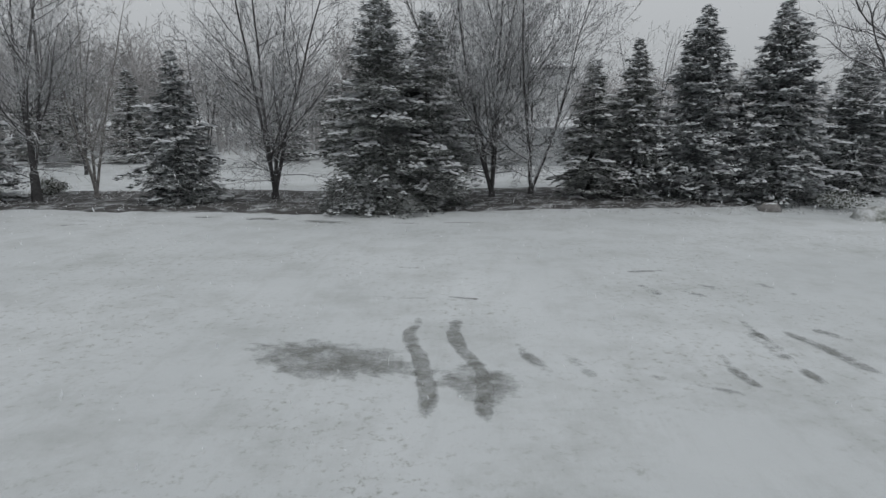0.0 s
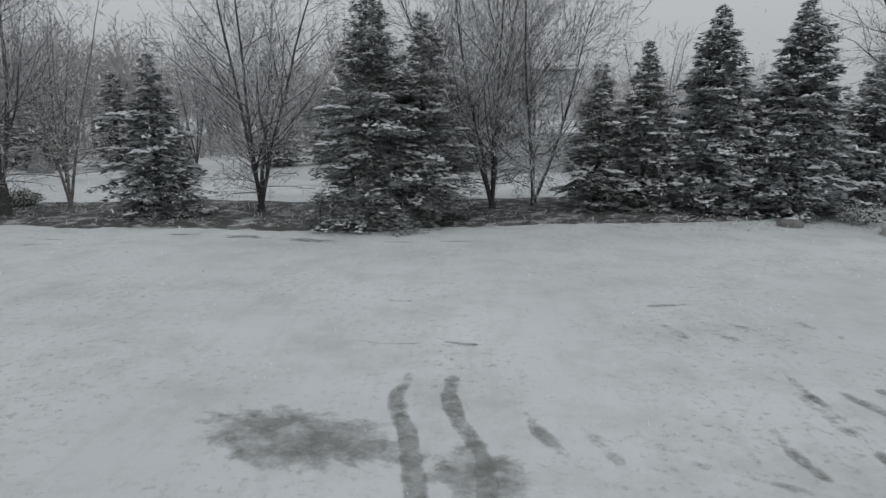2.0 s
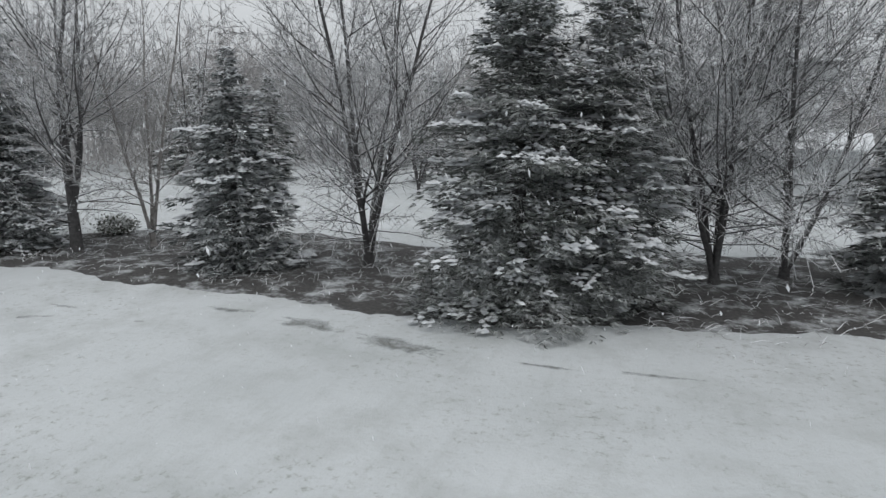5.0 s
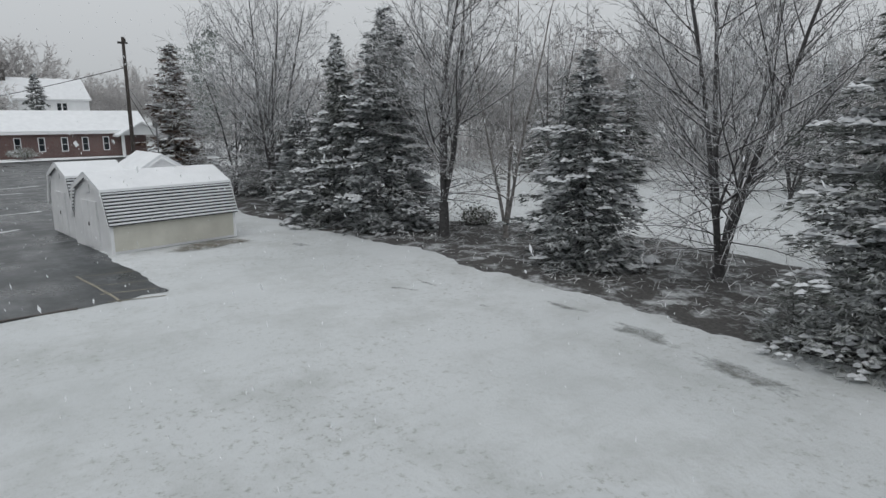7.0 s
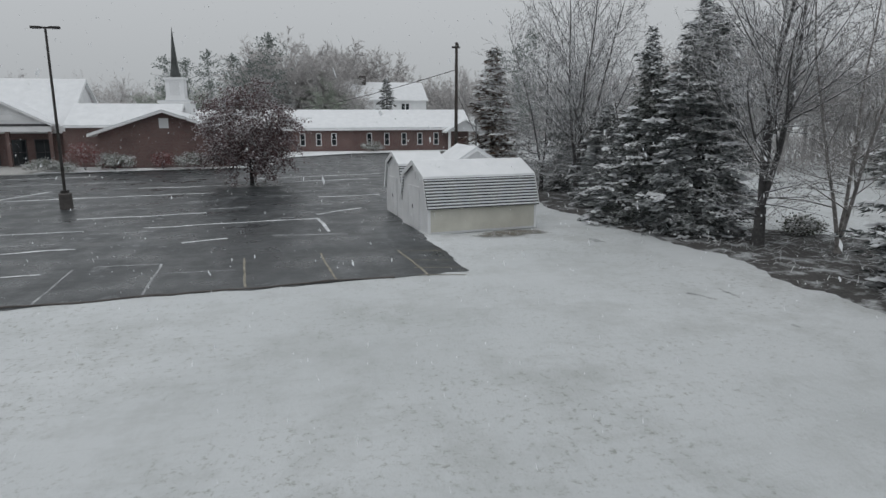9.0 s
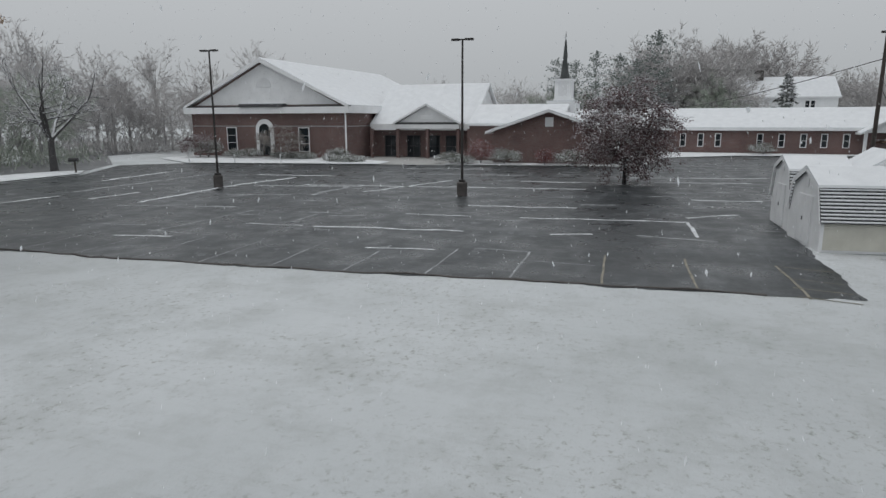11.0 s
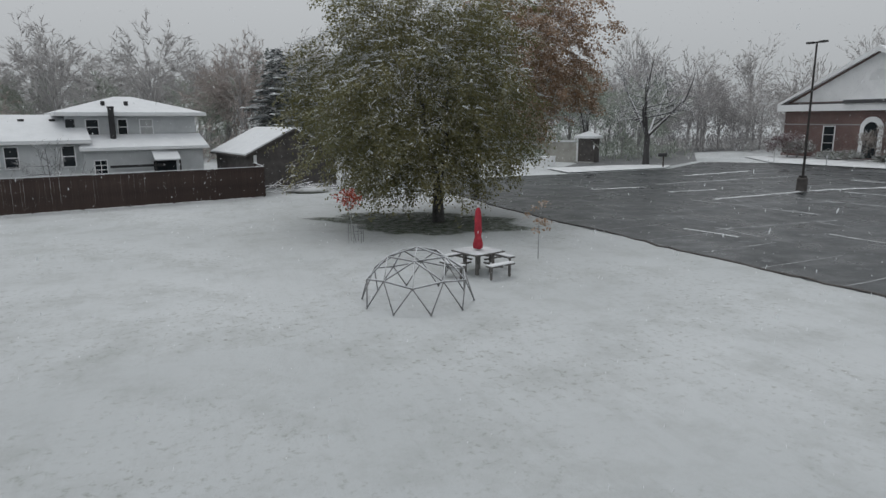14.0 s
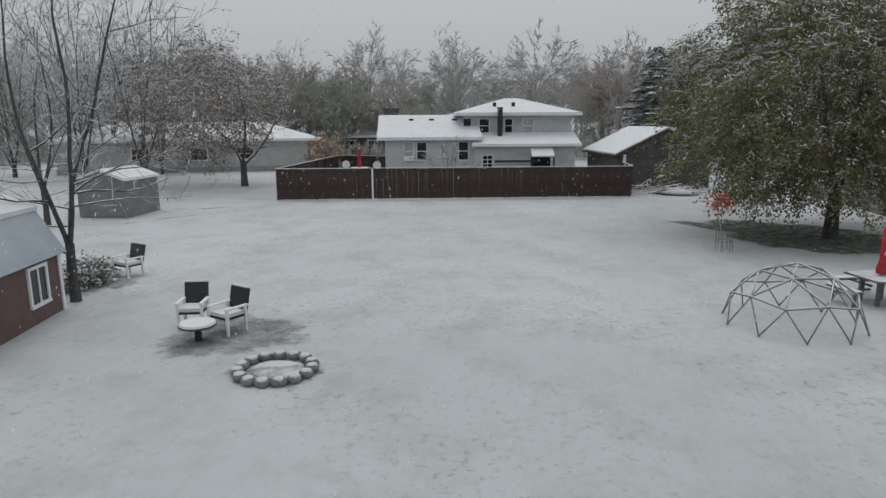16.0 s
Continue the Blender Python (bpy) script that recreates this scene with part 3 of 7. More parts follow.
def worn_line(line, step=0.25):
    """A line with a finely uneven course."""
    p = np.array(line, float)
    d = np.concatenate([[0], np.cumsum(np.hypot(*np.diff(p, axis=0).T))])
    out = []
    for q in np.arange(0, d[-1], step):
        w = 0.3 * noise.noise((q * 0.25, 0, 1)) + 0.16 * noise.noise((q * 1.3, 0, 1)) + 0.08 * noise.noise((q * 4.1, 0, 1))
        out.append((float(np.interp(q, d, p[:, 0])) + w, float(np.interp(q, d, p[:, 1])) + (w if q < 17 else 0)))
    return out


sheet("car_park", worn_line([(-34.3, 18.4)] + NEAR_EDGE) + [(-29.5, -36.0), (-42.0, -37.2), (-52.5, -44.0), (-57.5, -39.5), (-62.4, -17.4), (-66.2, 3.3), (-67.3, 10.0), (-84.0, 11.4), (-92.0, 20.6), (-96.0, 41.0), (-60.0, 40.0), (-36.0, 28.0), (-34.3, 18.4)][:-1],
      0.012, "asphalt", "wet dark asphalt car park streaked with slush", "car park")


def kerb(line):
    """A low dark edging stone between the asphalt and the lawn."""
    b = Build()
    pts = worn_line(line, 0.5)
    for i, (x, y) in enumerate(pts):
        ax, ay = pts[max(i - 1, 0)]
        bx, by = pts[min(i + 1, len(pts) - 1)]
        n = math.hypot(bx - ax, by - ay) or 1.0
        ox, oy = -(by - ay) / n, (bx - ax) / n
        h = 0.05 + 0.03 * noise.noise((x * 0.8, y * 0.8, 2))
        b.v += [(x - ox * 0.05, y - oy * 0.05, -0.05), (x - ox * 0.04, y - oy * 0.04, h), (x + ox * 0.04, y + oy * 0.04, h), (x + ox * 0.05, y + oy * 0.05, -0.05)]
    b.f = [(4 * i + j, 4 * i + j + 1, 4 * i + j + 5, 4 * i + j + 4) for i in range(len(pts) - 1) for j in range(3)]
    return tagged(part("kerb", b, "darkwall"), "low dark kerb between the car park and the snowy lawn", "kerb", kind="structure")


kerb(NEAR_EDGE[1:-1])


def bar(name, x0, y0, x1, y1, width, mat, label, z=0.018):
    """A painted or slushy line on the asphalt, its ends ragged."""
    b = Build()
    d = Vector((x1 - x0, y1 - y0, 0))
    n = max(3, int(d.length / 0.4))
    t = d.normalized()
    for i in range(n + 1):
        p = Vector((x0, y0, z)) + d * (i / n)
        p += Vector((-t.y, t.x, 0)) * (width * 0.9 * noise.noise((p.x * 0.6, p.y * 0.6, 6)))
        w = width * (0.5 + 0.3 * noise.noise((p.x * 1.1, p.y * 1.1, 2)) + 0.15 * noise.noise((p.x * 4, p.y * 4, 2)))
        b.v += [(p.x - t.y * w, p.y + t.x * w, z), (p.x + t.y * w, p.y - t.x * w, z)]
    b.f = [(2 * i, 2 * i + 1, 2 * i + 3, 2 * i + 2) for i in range(n)]
    return tagged(part(name, b, mat), label, "marking", group="lines of the car park", kind="structure")


for k in range(11):
    y = 14.7 - 2.72 * k
    x = float(np.interp(y, [-19.8, -12.8, -7.6, -1.6, 3.0, 8.1, 13, 19], [-14.6, -15.0, -15.5, -16.0, -16.5, -17.2, -17.8, -18.5])) - 0.15
    bar("stall_line", x, y, x - 4.3, y - 0.38, 0.075, "yellow" if k in (0, 1) else "faint", "worn stall line dusted with slush on the asphalt")
for a in ((-22.3, 17.2, -18.1, 17.6),):
    bar("stall_line", *a, 0.08, "yellow", "worn yellow stall line on the wet asphalt")
for x in (-22.2, -20.5, -19.3, -18.3):
    bar("hatch_line", x, 17.3, x + 0.3, 18.8, 0.07, "yellow", "worn yellow hatching line on the wet asphalt")
# slush left along the stall lines, bay by bay from the lawn
NEAR_BAY = [(-20.2, -7.9, -27.6, -7.9), (-19.3, -8.8, -19.8, -6.2), (-23.8, -5.3, -24.2, -2.5), (-24.2, -1.9, -25.2, 5.1), (-20.5, 2.7, -20.9, 5.4), (-28.0, -5.2, -28.3, -2.7), (-29.3, 0.5, -29.5, 4.1),
            (-29.9, 6.5, -31.1, 14.4), (-31.1, 14.4, -27.0, 14.8), (-32.6, 14.3, -34.5, 16.9), (-24.9, -3.6, -27.6, -3.9), (-25.6, 8.9, -26.3, 10.6)]
MIDDLE_BAY = [(-26.8, -16.7, -28.5, -9.4), (-28.2, -16.5, -37.7, -17.8), (-28.4, -20.9, -32.5, -20.8), (-24.6, -24.0, -29.0, -24.2), (-33.4, 2.6, -34.5, 8.6), (-35.0, -8.9, -42.3, -8.9), (-39.0, -16.3, -40.8, -8.1),
              (-40.7, -13.0, -44.4, 7.7), (-37.8, -6.4, -47.7, -3.4), (-40.3, 14.6, -40.9, 18.6), (-33.6, -13.4, -34.6, -10.0)]
FAR_BAY = [(-31.0, -25.3, -46.0, -26.4), (-37.7, -17.8, -45.9, -17.2), (-54.4, 9.3, -57.4, 20.6), (-48.5, 2.0, -49.8, 9.0), (-47.0, -22.0, -48.2, -14.5), (-52.0, -10.0, -54.0, 1.0), (-51.0, 12.0, -52.5, 19.0), (-38.0, -30.5, -47.0, -32.0), (-58.0, -12.0, -60.0, -4.0)]
for bay, wide in ((NEAR_BAY, 0.16), (MIDDLE_BAY, 0.27), (FAR_BAY, 0.4)):
    for k, a in enumerate(bay):
        bar("slush_line", *a, wide + 0.07 * (k % 2), "slush" if k % 5 else "faint", "ridge of slush lying along a stall line on the wet asphalt", 0.02)
rng = random.Random(8)
for k in range(70):
    x, y = rng.uniform(-60, -20), rng.uniform(-34, 18)
    if x > -24 and y > 14:
        continue
    a, n = radians(rng.choice((86, 93, 98)) + rng.gauss(0, 5)), rng.uniform(0.8, 3.4)
    bar("slush_line", x, y, x + n * math.cos(a), y + n * math.sin(a), rng.uniform(0.06, 0.13) + 0.004 * (-15 - x), "faint", "thin smear of slush on the wet asphalt", 0.016)

# ---- trees ----
def rnd_dir(rng, base, angle):
    base = base.normalized()
    a = base.orthogonal().normalized()
    b = base.cross(a)
    w = rng.uniform(0, 2 * math.pi)
    return (base * math.cos(angle) + (a * math.cos(w) + b * math.sin(w)) * math.sin(angle)).normalized()


def grow(rng, limbs, twigs, tips, p, d, length, r, level, opt):
    """One branch with its side branches."""
    if level >= opt["levels"]:
        q = p + (d + Vector((0, 0, opt["up"][-1]))).normalized() * length
        twigs.spike(p, q, max(r, opt["min"]))
        tips.append((q, d))
        return
    steps = max(3, int(length / opt["step"]) + 1) if level < 2 else 3
    pts, rad = [p.copy()], [r]
    seg = length / steps
    q = p.copy()
    d = d.copy()
    kids = []
    for i in range(steps):
        d = (d + Vector((rng.gauss(0, 1), rng.gauss(0, 1), rng.gauss(0, 1))) * opt["wob"] * (1 + 0.7 * level) + Vector((0, 0, opt["up"][min(level, len(opt["up"]) - 1)]))).normalized()
        q = q + d * seg
        w = (i + 1) / steps
        pts.append(q.copy())
        rad.append(max(opt["min"], r * (1 - 0.8 * w)))
        kids.append((w, q.copy(), d.copy(), rad[-1]))
    target = limbs if r > opt["split"] else twigs
    target.tube(pts, rad, 6 if r > 0.06 else (4 if r > 0.025 else 3), cap=False)
    count = max(2, int(opt["kids"][min(level, len(opt["kids"]) - 1)] * length))
    for k in range(count):
        w = opt["bare"][min(level, len(opt["bare"]) - 1)] + (1 - opt["bare"][min(level, len(opt["bare"]) - 1)]) * (k + rng.random()) / count
        w = min(w, 0.999)
        i = min(int(w * steps), steps - 1)
        base = pts[i].lerp(pts[i + 1], w * steps - i)
        cd = rnd_dir(rng, kids[i][2], radians(rng.uniform(*opt["angle"][min(level, len(opt["angle"]) - 1)]) + (opt["flare"] * (1 - w) if level == 0 else 0)))
        cl = length * rng.uniform(*opt["ratio"]) * (1.05 - 0.55 * w) * (opt["fine"] if level > 1 else 1.0)
        if cl > 0.12:
            lo, hi = opt["thin"][min(level, len(opt["thin"]) - 1)]
            grow(rng, limbs, twigs, tips, base, cd, cl, max(opt["min"], rad[i] * rng.uniform(lo, hi)), level + 1, opt)


MAPLE = dict(step=0.5, wob=0.03, up=(0.015, 0.055, 0.03, 0.12), min=0.0085, split=0.016, kids=(2.2, 3.0, 7.5), bare=(0.14, 0.14, 0.10), angle=((32, 54), (34, 60), (30, 72)), ratio=(0.34, 0.58), levels=3, thin=((0.34, 0.56), (0.4, 0.58), (0.5, 0.7)), flare=18, fine=0.8)
BIRCH = dict(MAPLE, kids=(1.9, 2.6, 7.0), angle=((30, 60), (30, 60), (30, 60)), ratio=(0.3, 0.5), up=(0.02, 0.0, -0.02, -0.1))
OAK = dict(step=0.6, wob=0.09, up=(0.02, 0.02, 0.0, 0.1), min=0.012, split=0.03, kids=(1.6, 2.4, 5.5), bare=(0.2, 0.2, 0.1), angle=((40, 70), (35, 65), (30, 60)), ratio=(0.4, 0.62), levels=3, thin=((0.35, 0.55), (0.4, 0.6), (0.5, 0.7)), flare=24, fine=0.9)


def stems_tree(seed, stems, opt, height, r0, fork=0.0, lean=(6, 20), low=0, first=None):
    """A tree of several stems from one base: meshes of its limbs and twigs, and its twig tips."""
    rng = random.Random(seed)
    limbs, twigs, tips = Build(), Build(), []
    limbs.base = Build()
    base = Vector((0, 0, -0.1))
    if fork > 0:
        limbs.base.tube([base, (0.02, 0.01, fork * 0.5), (0, 0, fork)], [r0 * 1.35, r0 * 1.05, r0], 8, cap=False)
    else:
        limbs.base.tube([base, (0, 0, 0.25)], [r0 * 1.5, r0], 8, cap=False)
    for k in range(stems):
        az = 2 * math.pi * (k + rng.uniform(-0.25, 0.25)) / stems + (first or 0)
        ln = radians(rng.uniform(*lean))
        d = Vector((math.sin(ln) * math.cos(az), math.sin(ln) * math.sin(az), math.cos(ln)))
        start = Vector((0, 0, max(0.15, fork - rng.uniform(0, 0.3))))
        grow(rng, limbs, twigs, tips, start, d, (height - start.z) * rng.uniform(0.86, 1.0), r0 * (0.8 if stems < 3 else 0.6), 0, opt)
    for k in range(low):
        az = rng.uniform(0, 2 * math.pi)
        d = Vector((math.cos(az), math.sin(az), rng.uniform(-0.15, 0.4))).normalized()
        grow(rng, limbs, twigs, tips, Vector((0, 0, rng.uniform(0.9, 3.4))), d, rng.uniform(2.0, 3.8), 0.028, 1, dict(opt, up=(0, -0.012, -0.02, -0.05)))
    return limbs, twigs, tips


def wooden(ob, limbs, twigs, bark="bark", bare=True):
    """The trunk, limbs and twigs of a tree, as its parts."""
    part("trunk", limbs.base.mesh("trunk", bark, True), bark, ob)
    tagged(part("branchwork", limbs.mesh("branchwork", bark, True), bark, ob), "limbs with snow along their upper sides", kind="stuff")
    if not bare:
        return
    tagged(part("crown", twigs.mesh("crown", "twig" if bark == "bark" else "birch", True), "twig", ob), "fine bare twigs lined with snow", kind="stuff")


def bare_tree(name, label, at, turn, limbs, twigs, bark="bark", group=""):
    ob = thing(name, label, "tree", at, turn, group)
    wooden(ob, limbs, twigs, bark)
    return ob


def spruce_meshes(seed, height, radius, needle, snow=0.45, bare=0.3, taper=0.8, gap=0.17, full=10.0, fine=0.115, spray=1.0):
    """A spruce: tapered trunk, drooping boughs of needle sprays, and snow lying on them."""
    rng = random.Random(seed)
    trunk, green, cap = Build(), Build(), Build()
    trunk.tube([(0, 0, -0.1), (0, 0, height * 0.5), (0, 0, height * 0.97)], [0.024 * height, 0.014 * height, 0.01], 7)
    z = bare
    while z < height * 0.985:
        s = (z - bare) / (height - bare)
        reach = radius * (1 - s) ** taper * (0.45 + 0.55 * min(1, s / 0.09)) + 0.08
        count = max(4, int(full * (0.55 + 0.45 * reach / radius)))
        off = rng.uniform(0, 6.28)
        for k in range(count):
            az = off + 2 * math.pi * (k + rng.uniform(-0.35, 0.35)) / count
            L = reach * rng.choice((rng.uniform(0.5, 0.9), rng.uniform(0.75, 1.1), rng.uniform(0.95, 1.32))) * (1 + 0.28 * noise.noise((math.cos(az) * 1.7 + seed, math.sin(az) * 1.7, z * 0.8)))
            tilt = radians(-16 + 48 * s + rng.uniform(-8, 8))
            side = Vector((-math.sin(az), math.cos(az), 0))
            out = Vector((math.cos(az), math.sin(az), 0))
            p = Vector((0, 0, z + rng.uniform(-0.1, 0.1)))
            n = max(3, int(L / fine))
            pts = [p.copy()]
            for i in range(n):
                w = (i + 1) / n
                a = tilt - 0.28 * math.sin(w * 2.2) + 0.5 * max(0, w - 0.6)
                p = p + (out * math.cos(a) + Vector((0, 0, math.sin(a)))) * (L / n)
                pts.append(p.copy())
            fan = 0.36 * L
            for _ in range(int(3 + full * (1.9 if spray < 0.9 else 1.35) * L * (0.6 + 0.4 * min(1.0, L)) / spray)):
                w = rng.uniform(0.16, 1.0) ** 0.7
                q = pts[min(n, int(w * n))]
                lat = rng.uniform(-1, 1) * fan * (0.25 + 1.5 * w * (1.12 - w))
                q = q + side * lat + Vector((0, 0, -0.22 * abs(lat) - abs(rng.gauss(0, 0.11)) * min(1.0, L)))
                fwd = (out * rng.uniform(0.4, 1.2) + side * (lat / (fan + 0.01) * 0.8 + rng.gauss(0, 0.5))).normalized()
                ln = spray * (0.18 + 0.10 * min(1.4, L)) * rng.uniform(0.7, 1.35)
                tip = q + fwd * ln + Vector((0, 0, ln * rng.gauss(-0.1, 0.28)))
                # a spray: slim twigs of needles fanned out from one point
                c = fwd.cross(Vector((0, 0, 1)))
                for a in (-0.75, -0.28, 0.25, 0.8):
                    a += rng.gauss(0, 0.15)
                    e = q + (tip - q) * (math.cos(a) * rng.uniform(0.7, 1.1)) + c * (ln * math.sin(a)) + Vector((0, 0, -ln * rng.uniform(0, 0.3) * abs(a)))
                    s2 = (c * math.cos(a) + Vector((0, 0, rng.gauss(0, 0.5)))) * ln * rng.uniform(0.09, 0.15) * (0.66 if spray < 0.9 else 1.0)
                    m2 = q.lerp(e, 0.2)
                    i0 = len(green.v)
                    green.v += [tuple(m2 - s2), tuple(e), tuple(m2 + s2)]
                    green.f.append((i0, i0 + 1, i0 + 2))
            # snow lies on the outer half of some boughs, in soft lobes
            here = 0.5 + 0.9 * noise.noise((math.cos(az) * reach * 0.8 + seed, math.sin(az) * reach * 0.8, z * 1.1)) + rng.gauss(0, 0.16)
            low = min(1.0, 0.35 + 0.2 * z)
            if here < snow * low:
                amount = min(1.0, 0.35 + (snow * low - here) * 2.2)
                w0 = 1.0 - 0.6 * amount
                for _ in range(int(2 + 5.0 * L * amount)):
                    w = rng.uniform(w0, 1.0)
                    q0 = pts[min(n, int(w * n))] + side * rng.uniform(-1, 1) * fan * (0.2 + 1.3 * w * (1.1 - w))
                    fwd = (out + side * rng.gauss(0, 0.6)).normalized()
                    crs = Vector((-fwd.y, fwd.x, 0))
                    for m in range(rng.randint(2, 3)):
                        g = (0.046 + 0.024 * min(L, 1.6)) * spray ** 0.6 * rng.uniform(0.7, 1.4)
                        q = q0 + fwd * (m * g * 1.25) + crs * rng.gauss(0, 0.5) * g + Vector((0, 0, 0.015 - 0.12 * m * g + rng.gauss(0, 0.03)))
                        i0 = len(cap.v)
                        cap.v.append(tuple(q + Vector((0, 0, g * rng.uniform(0.32, 0.58)))))
                        ang = rng.uniform(0, 6.28)
                        for h in range(5):
                            a = ang + h * 1.2566
                            k2 = g * rng.uniform(0.7, 1.3)
                            cap.v.append(tuple(q + fwd * math.cos(a) * k2 * 1.5 + crs * math.sin(a) * k2 + Vector((0, 0, -0.25 * g))))
                        cap.f += [(i0, i0 + 1 + h, i0 + 1 + (h + 1) % 5) for h in range(5)]
            if L > 1.6:
                trunk.tube(pts[:max(3, n // 2)], [0.018 * (1 - 0.7 * i / n) + 0.003 for i in range(max(3, n // 2))], 3, cap=False)
        z += gap * rng.uniform(0.8, 1.2) * (0.65 + 0.5 * (1 - s))
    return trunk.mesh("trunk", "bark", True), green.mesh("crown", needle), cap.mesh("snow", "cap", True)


def spruce(label, at, turn, meshes, size=1.0, wide=1.0, group="spruces along the lawn"):
    ob = thing("spruce", label, "tree", at, turn, group)
    for nm, me in zip(("trunk", "crown", "snow"), meshes):
        o = part(nm, me, "bark", ob, "snow caught on the boughs" if nm == "snow" else "", at=Matrix.Diagonal((size * wide, size * wide, size, 1)))
        if nm != "trunk":
            o["kind"] = "stuff"
    return ob


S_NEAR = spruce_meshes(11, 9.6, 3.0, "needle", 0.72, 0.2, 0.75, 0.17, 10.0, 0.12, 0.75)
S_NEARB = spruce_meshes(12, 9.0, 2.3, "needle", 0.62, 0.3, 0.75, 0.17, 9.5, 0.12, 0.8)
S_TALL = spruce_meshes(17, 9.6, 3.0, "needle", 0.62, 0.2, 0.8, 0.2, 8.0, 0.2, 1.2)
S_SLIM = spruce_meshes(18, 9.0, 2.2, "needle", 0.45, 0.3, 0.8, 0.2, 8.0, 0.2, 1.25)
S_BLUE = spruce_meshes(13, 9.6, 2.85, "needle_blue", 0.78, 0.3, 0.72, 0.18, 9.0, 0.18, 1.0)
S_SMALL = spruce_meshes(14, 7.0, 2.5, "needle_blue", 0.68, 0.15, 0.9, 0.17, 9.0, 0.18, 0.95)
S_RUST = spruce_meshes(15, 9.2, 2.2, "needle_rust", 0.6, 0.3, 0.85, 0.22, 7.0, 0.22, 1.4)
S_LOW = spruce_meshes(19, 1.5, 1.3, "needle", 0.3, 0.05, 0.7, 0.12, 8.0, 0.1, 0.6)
# blue needles and ample snow picked to pale this one as haze would
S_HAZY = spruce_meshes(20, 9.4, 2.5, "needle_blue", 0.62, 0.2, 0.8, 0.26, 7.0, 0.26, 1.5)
S_FAR = spruce_meshes(16, 9.4, 2.4, "needle", 0.45, 0.2, 0.8, 0.3, 6.0, 0.3, 1.9)

spruce("tall dark green spruce with snow on its drooping boughs", (-2.6, 30.1, 0), 20, S_NEAR, 1.02, 1.0)
spruce("slim dark green spruce pressed against a taller one", (-0.5, 30.9, 0), 100, S_NEARB, 1.0, 1.05)
spruce("small spruce skirt of low boughs laden with snow", (-4.6, 28.7, 0), 10, S_LOW, 1.0, 1.0)
spruce("small snow dusted spruce between bare trees", (-12.9, 31.4, 0), 60, S_SMALL, 1.05, 0.95)
spruce("dark spruce screened by bare maple twigs", (7.9, 35.4, 0), 140, S_SLIM, 0.8, 1.25)
spruce("dark spruce screened by bare maple twigs", (10.2, 35.6, 0), 240, S_TALL, 0.86, 0.95)
spruce("well grown spruce frosted with snow", (13.4, 35.2, 0), 0, S_BLUE, 1.02, 0.98)
spruce("broad tall spruce heavily frosted with snow", (16.9, 34.2, 0), 75, S_BLUE, 1.03, 1.0)
spruce("lower spruce frosted with snow at the row's end", (22.6, 38.0, 0), 160, S_BLUE, 0.81, 1.1)
spruce("lower spruce frosted with snow at the row's end", (25.6, 39.6, 0), 20, S_SLIM, 0.75, 1.4)
spruce("snow laden spruce beside the bare maple", (-23.7, 30.6, 0), 200, S_BLUE, 1.05, 0.95)
spruce("spruce with a rust brown cone laden top", (-26.4, 29.6, 0), 35, S_TALL, 0.94, 0.74)
spruce("broad snow laden spruce low in the row", (-27.0, 29.1, 0), 300, S_SMALL, 0.74, 1.2)
spruce("snow laden spruce behind the shed", (-32.0, 30.4, 0), 80, S_BLUE, 0.6, 1.25)
spruce("spruce with russet crown beside the utility pole", (-47.6, 28.3, 0), 10, S_RUST, 1.12, 1.1)
spruce("dark spruce at the far end of the hedge row", (-40.4, 31.6, 0), 120, S_SMALL, 0.9, 1.0)
for k, (x, y, s) in enumerate([(-17.0, 62, 0.95), (-12.5, 64, 0.8), (-8.2, 60, 1.0), (-4, 63, 0.85), (-30, 58, 0.9), (-36, 57, 1.0), (-41, 60, 0.8), (0.5, 58, 0.8), (20.5, 58, 0.9), (29, 47, 0.85), (33, 44, 0.75)]):
    spruce("dark conifer standing across the neighbouring lawn", (x, y, 0), 47 * k, S_FAR, s, 1.25, "conifers beyond the lawn")

for k, (x, y, s, w) in enumerate([(-6.4, -48.6, 1.22, 1.4), (-9.2, -51.4, 1.1, 1.4)]):
    spruce("tall dark conifer behind the garage", (x, y, 0), 80 * k + 15, S_HAZY, s, w, "conifers behind the garage")

# bare deciduous trees of the row
a = stems_tree(21, 4, MAPLE, 12.2, 0.19, 0.4, (4, 20), 14)
bare_tree("maple", "bare multi-stemmed maple with snow along its twigs", (-8.6, 32.9, 0), 0, *a[:2], group="bare trees along the lawn")
a = stems_tree(22, 5, MAPLE, 13.6, 0.17, 0.35, (3, 20), 34)
bare_tree("maple", "tall bare multi-stemmed maple with fine upswept twigs", (2.6, 34.3, 0), 0, *a[:2], group="bare trees along the lawn")
a = stems_tree(23, 4, MAPLE, 13.4, 0.16, 0.4, (5, 28), 14, first=0.1)
bare_tree("maple", "bare maple with several slender grey stems", (4.75, 35.9, 0), 0, *a[:2], group="bare trees along the lawn")
a = stems_tree(24, 3, MAPLE, 12.8, 0.21, 1.5, (2, 11), 12, first=0.4)
bare_tree("maple", "bare maple with a short trunk and rising limbs", (-20.2, 31.1, 0), 0, *a[:2], group="bare trees along the lawn")
a = stems_tree(25, 3, BIRCH, 11.4, 0.13, 0.25, (5, 13), 6, first=0.2)
bare_tree("birch", "three-stemmed pale birch with drooping twigs", (-18.2, 32.9, 0), 0, *a[:2], "birch", group="bare trees along the lawn")
a = stems_tree(26, 4, dict(MAPLE, kids=(2.5, 3.2, 8.5)), 12.4, 0.19, 1.4, (3, 17), 30)
